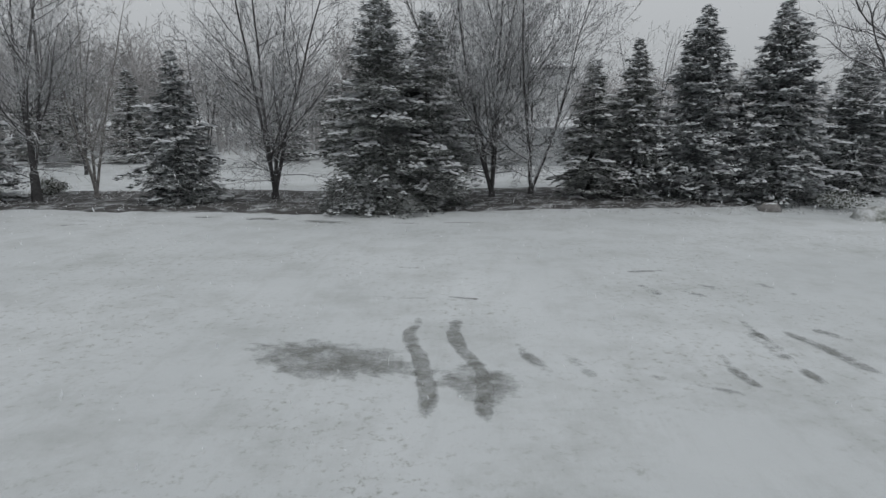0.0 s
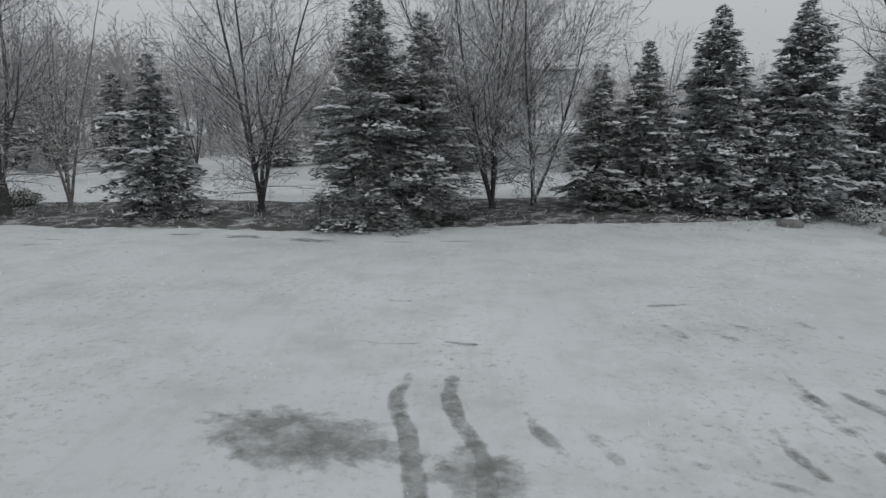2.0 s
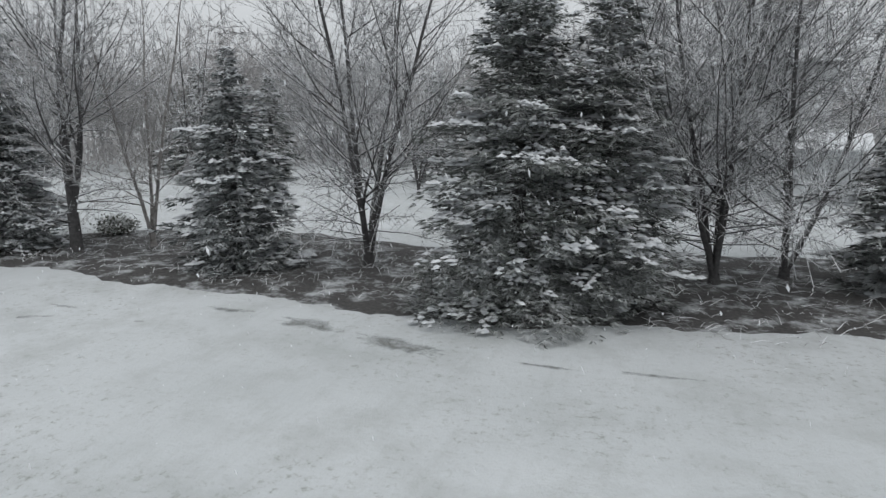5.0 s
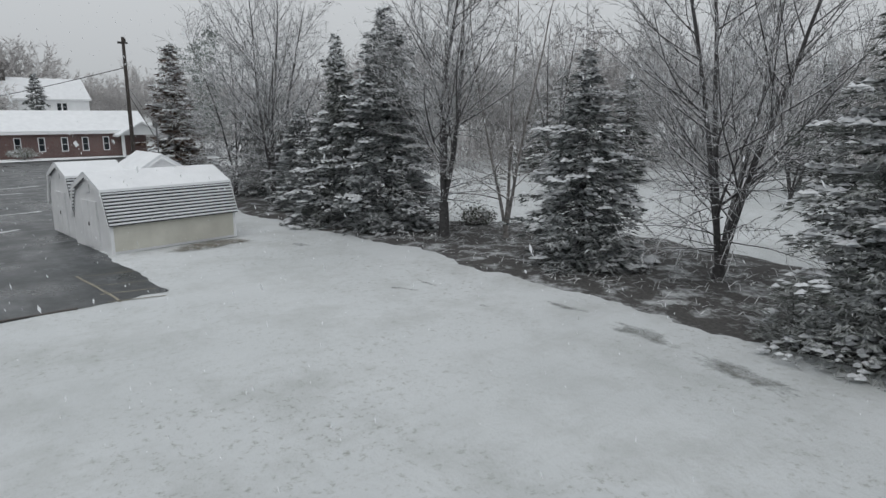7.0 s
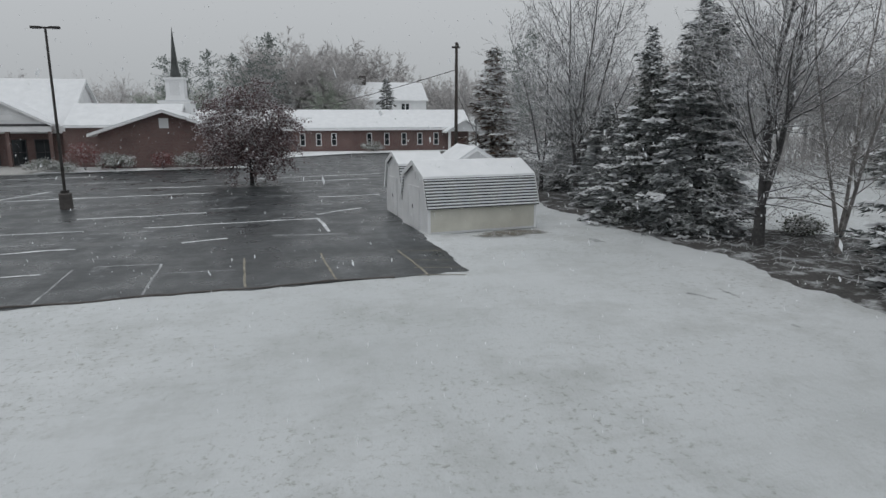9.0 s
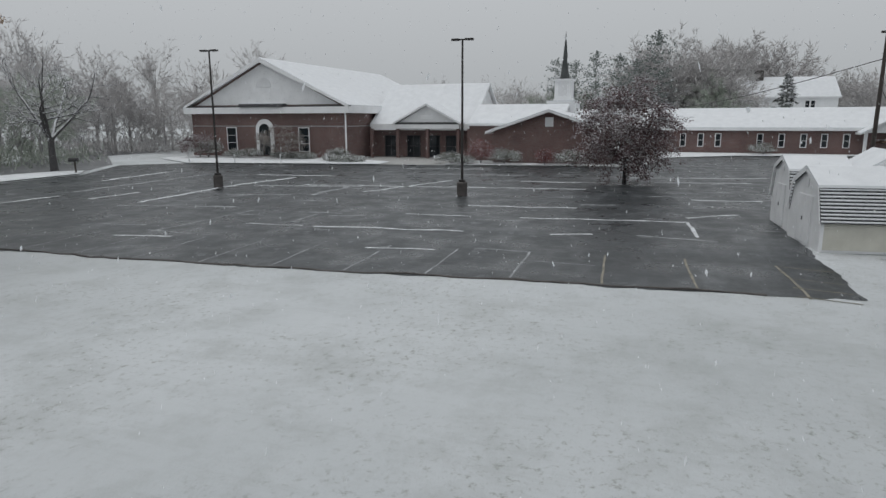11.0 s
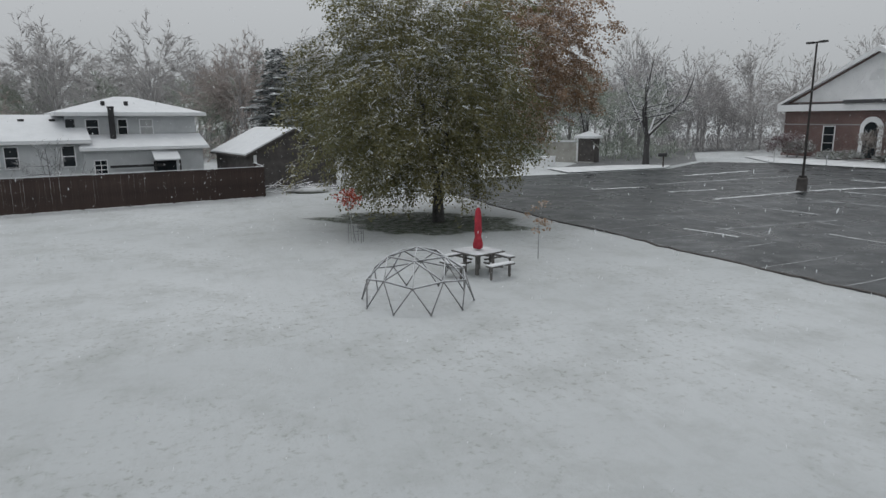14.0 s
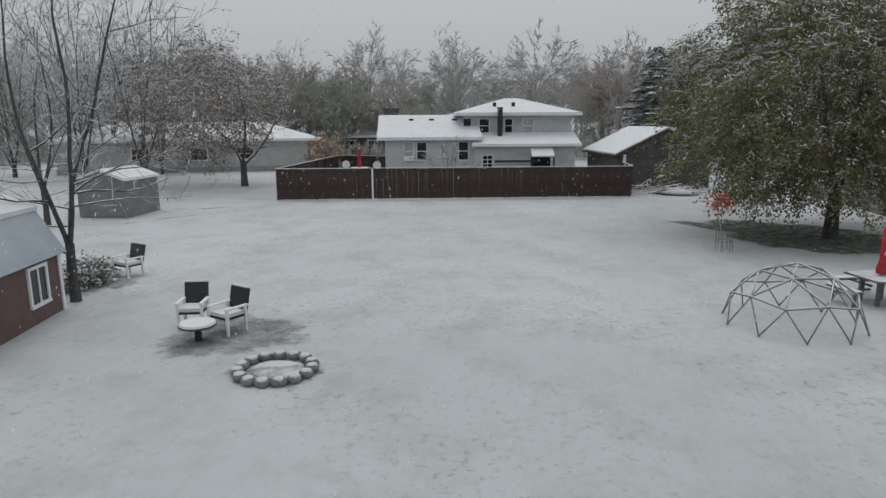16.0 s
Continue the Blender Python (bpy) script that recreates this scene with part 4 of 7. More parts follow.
bare_tree("maple", "dense bare snow lined tree behind the shed", (-35.2, 30.0, 0), 0, *a[:2], group="bare trees along the lawn")
a = stems_tree(27, 3, dict(MAPLE, kids=(2.9, 3.0, 8.0), angle=((40, 70), (28, 55), (24, 60)), up=(0.03, 0.0, -0.01, 0.0)), 11.4, 0.13, 1.0, (2, 8), 26)
bare_tree("maple", "feathery snow lined tree beside the russet spruce", (-41.2, 30.0, 0), 0, *a[:2], group="bare trees along the lawn")
a = stems_tree(30, 4, MAPLE, 7.0, 0.09, 0.3, (12, 36), 8)
bare_tree("maple", "low bushy bare tree with snowy twigs", (-30.4, 31.4, 0), 0, *a[:2], group="bare trees along the lawn")
a = stems_tree(28, 1, OAK, 15.0, 0.3, 2.0, (17, 20), 6, first=3.1)
bare_tree("oak", "large bare tree leaning over the row's end", (20.9, 28.8, 0), 0, *a[:2], group="bare trees along the lawn")
a = stems_tree(29, 3, dict(MAPLE, kids=(1.9, 2.3, 4.0), wob=0.07, angle=((35, 62), (36, 66), (34, 74)), ratio=(0.34, 0.5), up=(0.02, 0.02, 0.0, 0.0)), 9.8, 0.12, 1.6, (5, 26), 5)
bare_tree("garden_tree", "slender bare tree with snowy twigs beside the red shed", (14.2, -0.9, 0), 40, *a[:2])
bare_tree("garden_tree", "bare tree with a dark leaning trunk", (25.6, -12.4, 0), 190, *a[:2])
a = stems_tree(31, 4, dict(MAPLE, kids=(1.6, 1.9, 4.4), min=0.012), 11.0, 0.12, 0.6, (6, 22), 3)
LAWN_TREE = [a[0].base.mesh("trunk", "bark", True), a[0].mesh("branchwork", "bark", True), a[1].mesh("crown", "twig", True)]
for k, (x, y, s) in enumerate([(-27, 46, 1.0), (-15, 53, 1.0), (-4.5, 50, 0.9), (15, 52, 0.95), (-23, 58, 1.1), (36.3, -34.7, 1.45), (41.0, -33.5, 1.35), (44.5, -41.0, 1.3), (50.5, -36.0, 1.5), (39.0, -41.0, 1.2)]):
    ob = thing("lawn_tree", "bare grey tree on the neighbouring lawn", "tree", (x, y, 0), 63 * k, "trees beyond the row")
    ob.scale = (s, s, s)
    for nm, me in zip(("trunk", "branchwork", "crown"), LAWN_TREE):
        part(nm, me, "bark", ob)["kind"] = "stuff"


# leafy trees
def leaves(rng, b, c, count, spread, size, droop=0.5):
    for _ in range(count):
        p = Vector(c) + Vector((rng.gauss(0, spread), rng.gauss(0, spread), rng.gauss(0, spread * 0.6)))
        d = Vector((rng.gauss(0, 1), rng.gauss(0, 1), rng.gauss(-droop, 0.6))).normalized()
        n = rnd_dir(rng, Vector((0, 0, 1)), radians(rng.uniform(0, 75)))
        s = d.cross(n).normalized() * size * rng.uniform(0.28, 0.5)
        L = size * rng.uniform(0.7, 1.3)
        k = len(b.v)
        b.v += [tuple(p), tuple(p + d * L * 0.5 + s), tuple(p + d * L), tuple(p + d * L * 0.5 - s)]
        b.f.append((k, k + 1, k + 2, k + 3))


def leafy_tree(name, label, at, seed, crown, sprays, per, leaf_size, leaf_mat, trunk_r, height, reach=0.9, floor=1.3, shift=(0, 0), snowy=0.4, bare=False):
    """A tree in leaf: a crown of drooping leafy sprays, snow lying along some of them."""
    rng = random.Random(seed)
    limbs, twigs, tips = stems_tree(seed, 3, OAK, height * 0.8, trunk_r, 1.9, (10, 45), 0)
    ob = thing(name, label, "tree", at)
    wooden(ob, limbs, twigs, bare=bare)
    b, lying = Build(), Build()
    rx, ry, rz, cz = crown
    done = 0
    while done < sprays:
        v = Vector((rng.uniform(-1, 1), rng.uniform(-1, 1), rng.uniform(-1, 1)))
        r = v.length
        lim = 0.84 + 0.36 * noise.noise((v.x * 2.1 + seed, v.y * 2.1, v.z * 2.1)) + 0.26 * noise.noise((v.x * 5 + seed, v.y * 5, v.z * 5))
        if r > lim or r < 0.3:
            continue
        c = Vector((v.x * rx + shift[0], v.y * ry + shift[1], cz + v.z * rz))
        if c.z < floor + 0.8 * noise.noise((v.x * 3, v.y * 3, seed)):
            continue
        done += 1
        d = (Vector((v.x, v.y, 0.35 * v.z)).normalized() * 0.9 + Vector((rng.gauss(0, 0.45), rng.gauss(0, 0.45), rng.gauss(-0.3, 0.25)))).normalized()
        n = reach * rng.uniform(0.6, 1.3)
        for _ in range(per):
            w = rng.random()
            p = c + d * (n * (w - 0.35)) + Vector((rng.gauss(0, 0.11), rng.gauss(0, 0.11), rng.gauss(-0.03, 0.07) - 0.3 * n * w * w))
            f = (d * 0.5 + Vector((rng.gauss(0, 0.7), rng.gauss(0, 0.7), rng.gauss(-0.45, 0.4)))).normalized()
            up = rnd_dir(rng, Vector((0, 0, 1)), radians(rng.uniform(0, 65)))
            s = f.cross(up).normalized() * leaf_size * rng.uniform(0.26, 0.44)
            L = leaf_size * rng.uniform(0.75, 1.3)
            k = len(b.v)
            b.v += [tuple(p), tuple(p + f * L * 0.5 + s), tuple(p + f * L), tuple(p + f * L * 0.5 - s)]
            b.f.append((k, k + 1, k + 2, k + 3))
        if rng.random() < snowy * (1.4 if v.z > 0.0 else 0.45) and v.length > 0.5:
            for _ in range(5 if v.z > 0.15 else 3):
                p = c + d * (n * rng.uniform(-0.3, 0.5)) + Vector((rng.gauss(0, 0.13), rng.gauss(0, 0.13), 0.05))
                q = p + (d + Vector((rng.gauss(0, 0.7), rng.gauss(0, 0.7), -0.15))) * (n * rng.uniform(0.08, 0.22))
                lying.spike(p, q, rng.uniform(0.018, 0.036))
    tagged(part("crown", b.mesh("crown", leaf_mat), leaf_mat, ob), "dense leaves dusted with snow", kind="stuff")
    if lying.f:
        tagged(part("snow", lying.mesh("snow", "cap"), "cap", ob), "snow lying along the leafy twigs", kind="stuff")
    return ob


leafy_tree("oak", "broad leafy olive green tree dusted with snow", (-9.7, -15.0, 0), 41, (6.0, 6.0, 6.8, 5.9), 3500, 36, 0.12, "leaf", 0.24, 11.0, 1.2, 1.6, (1.0, -0.3), 0.7)
leafy_tree("maple", "russet leaved maple behind the green tree", (-15.4, -23.4, 0), 42, (5.2, 5.2, 6.2, 8.8), 1500, 36, 0.15, "leaf_orange", 0.14, 9.0, 0.9, 3.6, (-2.6, 0.9), 0.6)
leafy_tree("plum_tree", "purple leaved ornamental tree frosted with snow", (-50.0, 9.8, 0), 43, (4.2, 4.2, 3.9, 4.1), 900, 36, 0.15, "leaf_plum", 0.14, 7.4, 1.2, 0.8, (0, 0), 1.0, True)
leafy_tree("ornamental_tree", "brown leaved tree dusted with snow behind the garden shed", (25.4, -31.4, 0), 44, (7.0, 7.0, 5.4, 6.2), 1500, 22, 0.13, "leaf_brown", 0.22, 11.0, 1.0, 1.1, (2.6, 1.0), 0.6, True)
leafy_tree("maple", "orange brown shrubby maple beside a house", (24.5, -46.0, 0), 45, (2.0, 2.0, 1.7, 2.2), 100, 26, 0.22, "leaf_orange", 0.08, 4.0, 0.6, 0.5)
a = stems_tree(47, 5, dict(OAK, kids=(2.0, 2.6, 3.6), ratio=(0.42, 0.6)), 11.0, 0.3, 3.0, (14, 50), 4)
bare_tree("oak", "wide bare street tree with snow lined limbs", (-43.6, -42.7, 0), 0, *a[:2])
a = stems_tree(48, 3, OAK, 9.6, 0.2, 2.2, (10, 35), 3)
bare_tree("oak", "bare street tree behind the kiosk", (-41.8, -51.5, 0), 0, *a[:2])
a = stems_tree(49, 3, OAK, 4.6, 0.07, 1.5, (12, 35), 3)
st = [a[0].base.mesh("trunk", "bark", True), a[0].mesh("branchwork", "bark", True), a[1].mesh("crown", "twig", True)]
for k, (x, y, s) in enumerate([(-56, -62, 1.0), (-62, -60, 0.9), (-49.5, -58.5, 1.0), (-77, -52, 1.15)]):
    ob = thing("young_tree", "young bare tree on the snowy verge", "tree", (x, y, 0), 71 * k, "young trees by the road")
    ob.scale = (s, s, s)
    for nm, me in zip(("trunk", "branchwork", "crown"), st):
        part(nm, me, "bark", ob)["kind"] = "stuff"


# far woods
def far_tree(seed, height, width, conifer=False, density=1.0):
    rng = random.Random(seed)
    wood, crown = Build(), Build()
    top = 0.85 if conifer else 0.6
    wood.tube([(0, 0, -0.3), (0.1, 0, height * 0.4), (0, 0.1, height * top)], [0.017 * height, 0.01 * height, 0.03], 5, cap=False)
    if conifer:
        for k in range(110):
            z = height * (0.16 + 0.8 * rng.random())
            f = 1.0 - z / height
            far = width * min(1.0, 2.5 * f ** 0.6) * rng.uniform(0.35, 0.72)
            az = rng.uniform(0, 6.28)
            for w in (0.2, 0.6, 1.0):
                leaves(rng, crown, (math.cos(az) * far * w, math.sin(az) * far * w, z + 0.22 * w * w * far), 8, 0.34 - 0.1 * w, 0.34, 0.0)
        for k in range(8):
            leaves(rng, crown, (0, 0, height * (0.93 + 0.009 * k)), 6, 0.22 - 0.02 * k, 0.3, -0.6)
    else:
        def twig(p, d, n, w):
            side = rnd_dir(rng, d.orthogonal(), 0.8).normalized() * w
            k = len(crown.v)
            crown.v += [tuple(p - side), tuple(p + side), tuple(p + d * n)]
            crown.f.append((k, k + 1, k + 2))

        mid = Vector((0, 0, height * 0.5))
        per = max(2, round(8 * density))
        for k in range(13):
            u = Vector((rng.gauss(0, 1), rng.gauss(0, 1), rng.gauss(0.35, 0.75))).normalized()
            foot = Vector((0, 0, height * rng.uniform(0.1, 0.45)))
            for m in range(6):
                v = rnd_dir(rng, u, radians(rng.uniform(5, 42)))
                lim = (0.78 + 0.4 * noise.noise((v.x * 1.7 + seed, v.y * 1.7, v.z * 1.7))) * rng.uniform(0.55, 1.0)
                out = Vector((v.x * width, v.y * width, v.z * height * 0.5))
                a = mid + out * lim * 0.45
                b = mid + out * lim
                b.z = max(b.z, 0.5)
                if m == 0:
                    wood.tube([foot, foot.lerp(a, 0.5) + Vector((0, 0, 0.5)), a], [0.09, 0.05, 0.03], 3, cap=False)
                run = (b - a).normalized()
                twig(foot.lerp(a, 0.6), (a - foot).normalized(), (a - foot).length * 0.5, 0.06)
                twig(a, run, (b - a).length, 0.045)
                for i in range(5):
                    c = a.lerp(b, rng.uniform(0.15, 1.0))
                    e = rnd_dir(rng, run, radians(rng.uniform(10, 55)))
                    n = width * rng.uniform(0.09, 0.2)
                    twig(c, e, n, 0.03)
                    for _ in range(per):
                        twig(c + e * n * rng.uniform(0.1, 0.95), rnd_dir(rng, e, radians(rng.uniform(15, 65))), width * rng.uniform(0.05, 0.13), rng.uniform(0.03, 0.07))
        for k in range(int(420 * density)):
            az, r = rng.uniform(0, 6.28), width * rng.random() ** 0.5
            twig(Vector((math.cos(az) * r, math.sin(az) * r, rng.uniform(0, height * 0.16))), rnd_dir(rng, Vector((0, 0, 1)), radians(rng.uniform(0, 75))), rng.uniform(0.5, 1.3), rng.uniform(0.04, 0.1))
    return wood, crown


def woods(name, label, protos, places, crown_mat, group=""):
    """Far woods: many trees of a few shapes, as one uncountable mass."""
    wood, crown = Build(), Build()
    for (x, y, turn, s, kind) in places:
        c, sn = math.cos(turn) * s, math.sin(turn) * s
        for src, dst in zip(protos[kind % len(protos)], (wood, crown)):
            v = np.array(src.v)
            k = len(dst.v)
            w = np.stack([v[:, 0] * c - v[:, 1] * sn + x, v[:, 0] * sn + v[:, 1] * c + y, v[:, 2] * s], 1)
            dst.v += w.tolist()
            dst.f += [tuple(i + k for i in f) for f in src.f]
    ob = tagged(part(name, crown.mesh(name, crown_mat, True), crown_mat), label, "woods", group, "stuff")
    tagged(part(name + "_trunks", wood.mesh(name + "_trunks", "hazed_bark"), "hazed_bark"), "grey trunks and limbs of " + label, "woods", group, "stuff")
    return ob


def arc(rng, a0, a1, r0, r1, count, s0=0.8, s1=1.2):
    """Places on an arc round the hover point; degrees counted from +y towards -x."""
    out = []
    for k in range(count):
        a = radians(a0 + (a1 - a0) * (k + rng.random()) / count)
        r = rng.uniform(r0, r1)
        out.append((1.2 - math.sin(a) * r, 14 + math.cos(a) * r, rng.uniform(0, 6.28), rng.uniform(s0, s1), rng.randrange(8)))
    return out


wr = random.Random(5)
BARE = [far_tree(s, h, w, False) for s, h, w in ((61, 14.5, 7.8), (62, 13, 8.2), (63, 15.5, 7.6), (64, 11, 7.4))]
THIN = [far_tree(s, h, w, False, 0.42) for s, h, w in ((65, 15, 7.2), (66, 13, 7.6), (67, 16.5, 6.8))]
PINE = [far_tree(s, 20, 5.6, True) for s in (71, 72)]
# these crown colours carry the painted haze of distance
woods("bare_woods", "snowy bare woods paled as by haze", BARE, arc(wr, 136, 153, 92, 118, 8, 0.65, 0.95) + arc(wr, 153, 236, 92, 118, 36, 0.92, 1.28) + arc(wr, 126, 138, 100, 125, 10, 0.6, 0.85), "hazed")
woods("back_woods", "snowy woods rising behind the nearer woods, paled as by haze", THIN, arc(wr, 126, 236, 120, 150, 44, 1.1, 1.45) + arc(wr, 97, 112, 170, 240, 20, 0.95, 1.3) + arc(wr, 112, 130, 170, 240, 18, 0.6, 0.85), "hazed")
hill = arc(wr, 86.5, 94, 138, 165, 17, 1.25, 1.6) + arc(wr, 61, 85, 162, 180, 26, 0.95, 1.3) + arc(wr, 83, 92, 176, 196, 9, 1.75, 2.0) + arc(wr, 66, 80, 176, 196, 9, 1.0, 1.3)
woods("hill_woods", "snowy bare woods behind the long wing, paled as by haze", BARE, hill + arc(wr, 44, 62, 120, 170, 14, 0.8, 1.1), "hazed")
woods("brown_woods", "snowy woods with the last brown leaves, paled as by haze", BARE, arc(wr, 194, 214, 84, 104, 9, 0.85, 1.1) + arc(wr, 171, 181, 84, 96, 4, 0.9, 1.1), "hazed_brown")
woods("green_woods", "snowy woods with the last green leaves, paled as by haze", BARE, arc(wr, 170, 214, 86, 108, 9, 0.8, 1.0) + arc(wr, 198, 236, 84, 104, 14, 0.9, 1.2) + arc(wr, 140, 158, 80, 100, 7, 0.8, 1.0) + arc(wr, 86, 103, 132, 155, 16, 0.7, 1.0), "hazed_green")
woods("hedge_woods", "snowy bare woods beyond the lawn, paled as by haze", THIN, arc(wr, -42, 12, 60, 84, 30, 0.55, 0.8) + arc(wr, 8, 60, 64, 96, 70, 0.75, 1.1) + arc(wr, -42, 50, 95, 125, 22, 0.8, 1.1), "hazed_dim")
woods("pine_woods", "snowy tall pines paled as by haze", PINE, [(-126.4, -10.1, 0, 0.82, 0), (-127, -6.9, 1, 0.8, 1), (-127.5, -2.9, 2, 0.88, 0), (-128, 1.3, 3, 0.85, 1), (-128.3, 4.4, 4, 0.8, 0), (-128.5, 8.2, 5, 1.05, 1), (-95.5, 42.8, 1, 0.78, 1), (-94.6, 46.0, 2, 0.8, 0), (-90.0, 46.5, 3, 0.88, 1)]
      + [(-8, -70.5, 0, 0.68, 0), (-10.6, -70.3, 1, 0.66, 1), (-12.6, -70, 2, 0.6, 0)] + arc(wr, -130, -40, 70, 110, 10, 0.7, 1.0), "hazed_pine")

# ---- buildings ----
def gable_roof(parent, x0, x1, y0, y1, ze, zr, axis="x", over=0.4, thick=0.18, snow=0.10, mat="white"):
    """Two slopes over a plan, the ridge along the axis; a snow layer lies on it."""
    def shape(t0, t1, trim):
        a0, a1 = (y0, y1) if axis == "x" else (x0, x1)
        mid = (a0 + a1) / 2
        slope = (zr - ze) / (mid - a0)
        o = over - trim
        pts = [(a0 - o, ze - slope * o + t0), (mid, zr + t0), (a1 + o, ze - slope * o + t0), (a1 + o, ze - slope * o + t1), (mid, zr + t1), (a0 - o, ze - slope * o + t1)]
        b = Build()
        if axis == "x":
            b.prism([(0, p, z) for p, z in pts][::-1], (x0 - over + trim, 0, 0), (x1 + over - trim, 0, 0))
        else:
            b.prism([(p, 0, z) for p, z in pts], (0, y0 - over + trim, 0), (0, y1 + over - trim, 0))
        return b
    roof = part("roof", shape(0, thick, 0), mat, parent)
    part("roof_snow", shape(thick + 0.004, thick + snow, 0.03), "snow", roof, "smooth layer of fresh snow")
    return roof


def gable_walls(x0, x1, y0, y1, ze, zr, axis="x", z0=0.0):
    b = Build()
    if axis == "x":
        m = (y0 + y1) / 2
        b.prism([(0, y0, z0), (0, y1, z0), (0, y1, ze), (0, m, zr), (0, y0, ze)], (x0, 0, 0), (x1, 0, 0))
    else:
        m = (x0 + x1) / 2
        b.prism([(x0, 0, z0), (x0, 0, ze), (m, 0, zr), (x1, 0, ze), (x1, 0, z0)], (0, y0, 0), (0, y1, 0))
    return b


def window(parent, x, y, z, w, h, mat="white", bars=(0, 1), depth=0.085, c=0.1, pane="glass"):
    """A window in a wall that faces -y: casing, sill, sash bars and a pane."""
    f = Build()
    for yy in (y - depth, y + 0.02):
        for m in (c, 0):
            f.v += [(x - w / 2 - m, yy, z - m), (x + w / 2 + m, yy, z - m), (x + w / 2 + m, yy, z + h + m), (x - w / 2 - m, yy, z + h + m)]
    for k in range(4):
        n = (k + 1) % 4
        f.f += [(k, n, 4 + n, 4 + k), (8 + n, 8 + k, 12 + k, 12 + n), (n, k, 8 + k, 8 + n), (4 + k, 4 + n, 12 + n, 12 + k)]
    fr = part("window", f, mat, parent)
    part("sill", Build().box(x - w / 2 - c, x + w / 2 + c, y - depth - 0.06, y - depth - 0.002, z - c, z - 0.03), mat, fr)
    for k in range(1, bars[0] + 1):
        xx = x - w / 2 + w * k / (bars[0] + 1)
        part("sash_bar", Build().box(xx - 0.02, xx + 0.02, y - depth + 0.02, y + 0.01, z, z + h), mat, fr)
    for k in range(1, bars[1] + 1):
        zz = z + h * k / (bars[1] + 1)
        part("sash_bar", Build().box(x - w / 2, x + w / 2, y - depth + 0.016, y + 0.01, zz - 0.025, zz + 0.025), mat, fr)
    part("pane", Build().box(x - w / 2, x + w / 2, y - max(0.046, depth - 0.045), y + 0.01, z, z + h), pane, fr, "dark glass pane" if pane == "glass" else "pane with a drawn curtain behind it")
    return fr


def laps(x0, x1, y, z0, z1, step=0.2, out=0.036):
    """Lapped boards on a wall that faces -y."""
    b = Build()
    z = z0
    while z < z1 - 0.02:
        t = min(z + step, z1)
        b.poly((x0, y - out, z), (x1, y - out, z), (x1, y - 0.004, t), (x0, y - 0.004, t))
        b.poly((x0, y, z), (x1, y, z), (x1, y - out, z), (x0, y - out, z))
        z = t
    return b


def laps_gable(x0, x1, y, ze, zr, step=0.2, out=0.025):
    b = Build()
    m, z = (x0 + x1) / 2, ze
    while z < zr - 0.1:
        t = min(z + step, zr - 0.02)
        f0, f1 = (zr - z) / (zr - ze), (zr - t) / (zr - ze)
        b.poly((m - (m - x0) * f0, y - out, z), (m + (x1 - m) * f0, y - out, z), (m + (x1 - m) * f1, y - 0.004, t), (m - (m - x0) * f1, y - 0.004, t))
        z = t
    return b


CH = dict(at=(-70.5, -25.6, 0), turn=90.0)
church = thing("church", "red brick church with a white gabled front and snowy roof", "church", **CH)
part("wall", gable_walls(-23.9, 0, 0, 34, 6.6, 12.3, "y").box(-24.0, 0.06, -0.06, 0.2, 0, 0.35), "brick", church)
part("gable_siding", laps_gable(-22.9, -1.0, -0.02, 6.75, 12.0), "white", church, "white lapped boards")
part("cornice", Build().box(-24.6, 0.8, -0.75, 0.0, 5.65, 6.45).box(0.004, 0.8, 0, 34.4, 5.65, 6.45), "white", church, "broad white fascia")
part("cornice_roof", Build().box(-24.5, 0.7, -0.7, -0.01, 6.46, 6.6).box(-15.3, -8.6, -1.0, -0.02, 6.454, 6.85), "shingle", church)
part("cornice_snow", Build().box(-15.2, -8.7, -0.98, -0.04, 6.854, 6.92), "snow", church)
part("string_course", Build().box(-23.95, 0.03, -0.05, 0.02, 3.98, 4.1).box(-0.02, 0.05, 0, 34, 3.98, 4.1), "concrete", church)
part("downspout", Build().box(-0.16, 0.0, -0.2, -0.06, 0, 5.65), "white", church)
gable_roof(church, -23.9, 0, 0, 34, 6.6, 12.3, "y", 0.7, 0.25, 0.12)
rake = Build()
for s in (-1, 1):
    rake.prism([(-11.95, 0, 12.05), (-11.95, 0, 12.6), (-11.95 + s * 12.65, 0, 6.55), (-11.95 + s * 12.65, 0, 6.3)], (0, -0.78, 0), (0, -0.6, 0))
part("rake_board", rake, "white", church)
lun = Build()
lun.prism([(-11.95 + 1.15 * math.cos(a), 0, 9.0 + 1.2 * math.sin(a)) for a in np.linspace(0, math.pi, 14)], (0, -0.1, 0), (0, 0.02, 0))
part("gable_vent", lun, "pale", church, "half-round louvred vent")
arch = Build()
arch.prism([(-12.1 + 1.35 * math.cos(a), 0, 3.6 + 1.35 * math.sin(a)) for a in np.linspace(0, math.pi, 14)] + [(-13.45, 0, 0.3), (-10.75, 0, 0.3)], (0, -0.16, 0), (0, 0.02, 0))
en = part("door_surround", arch, "white", church, "white arched surround")
part("pane", Build().prism([(-12.1 + 0.85 * math.cos(a), 0, 3.5 + 0.85 * math.sin(a)) for a in np.linspace(0, math.pi, 12)] + [(-12.95, 0, 0.3), (-11.25, 0, 0.3)], (0, -0.18, 0), (0, -0.15, 0)), "glass", en)
for x in (-17.4, -6.2):
    window(church, x, 0, 0.9, 1.4, 2.9, bars=(0, 2), depth=0.1)
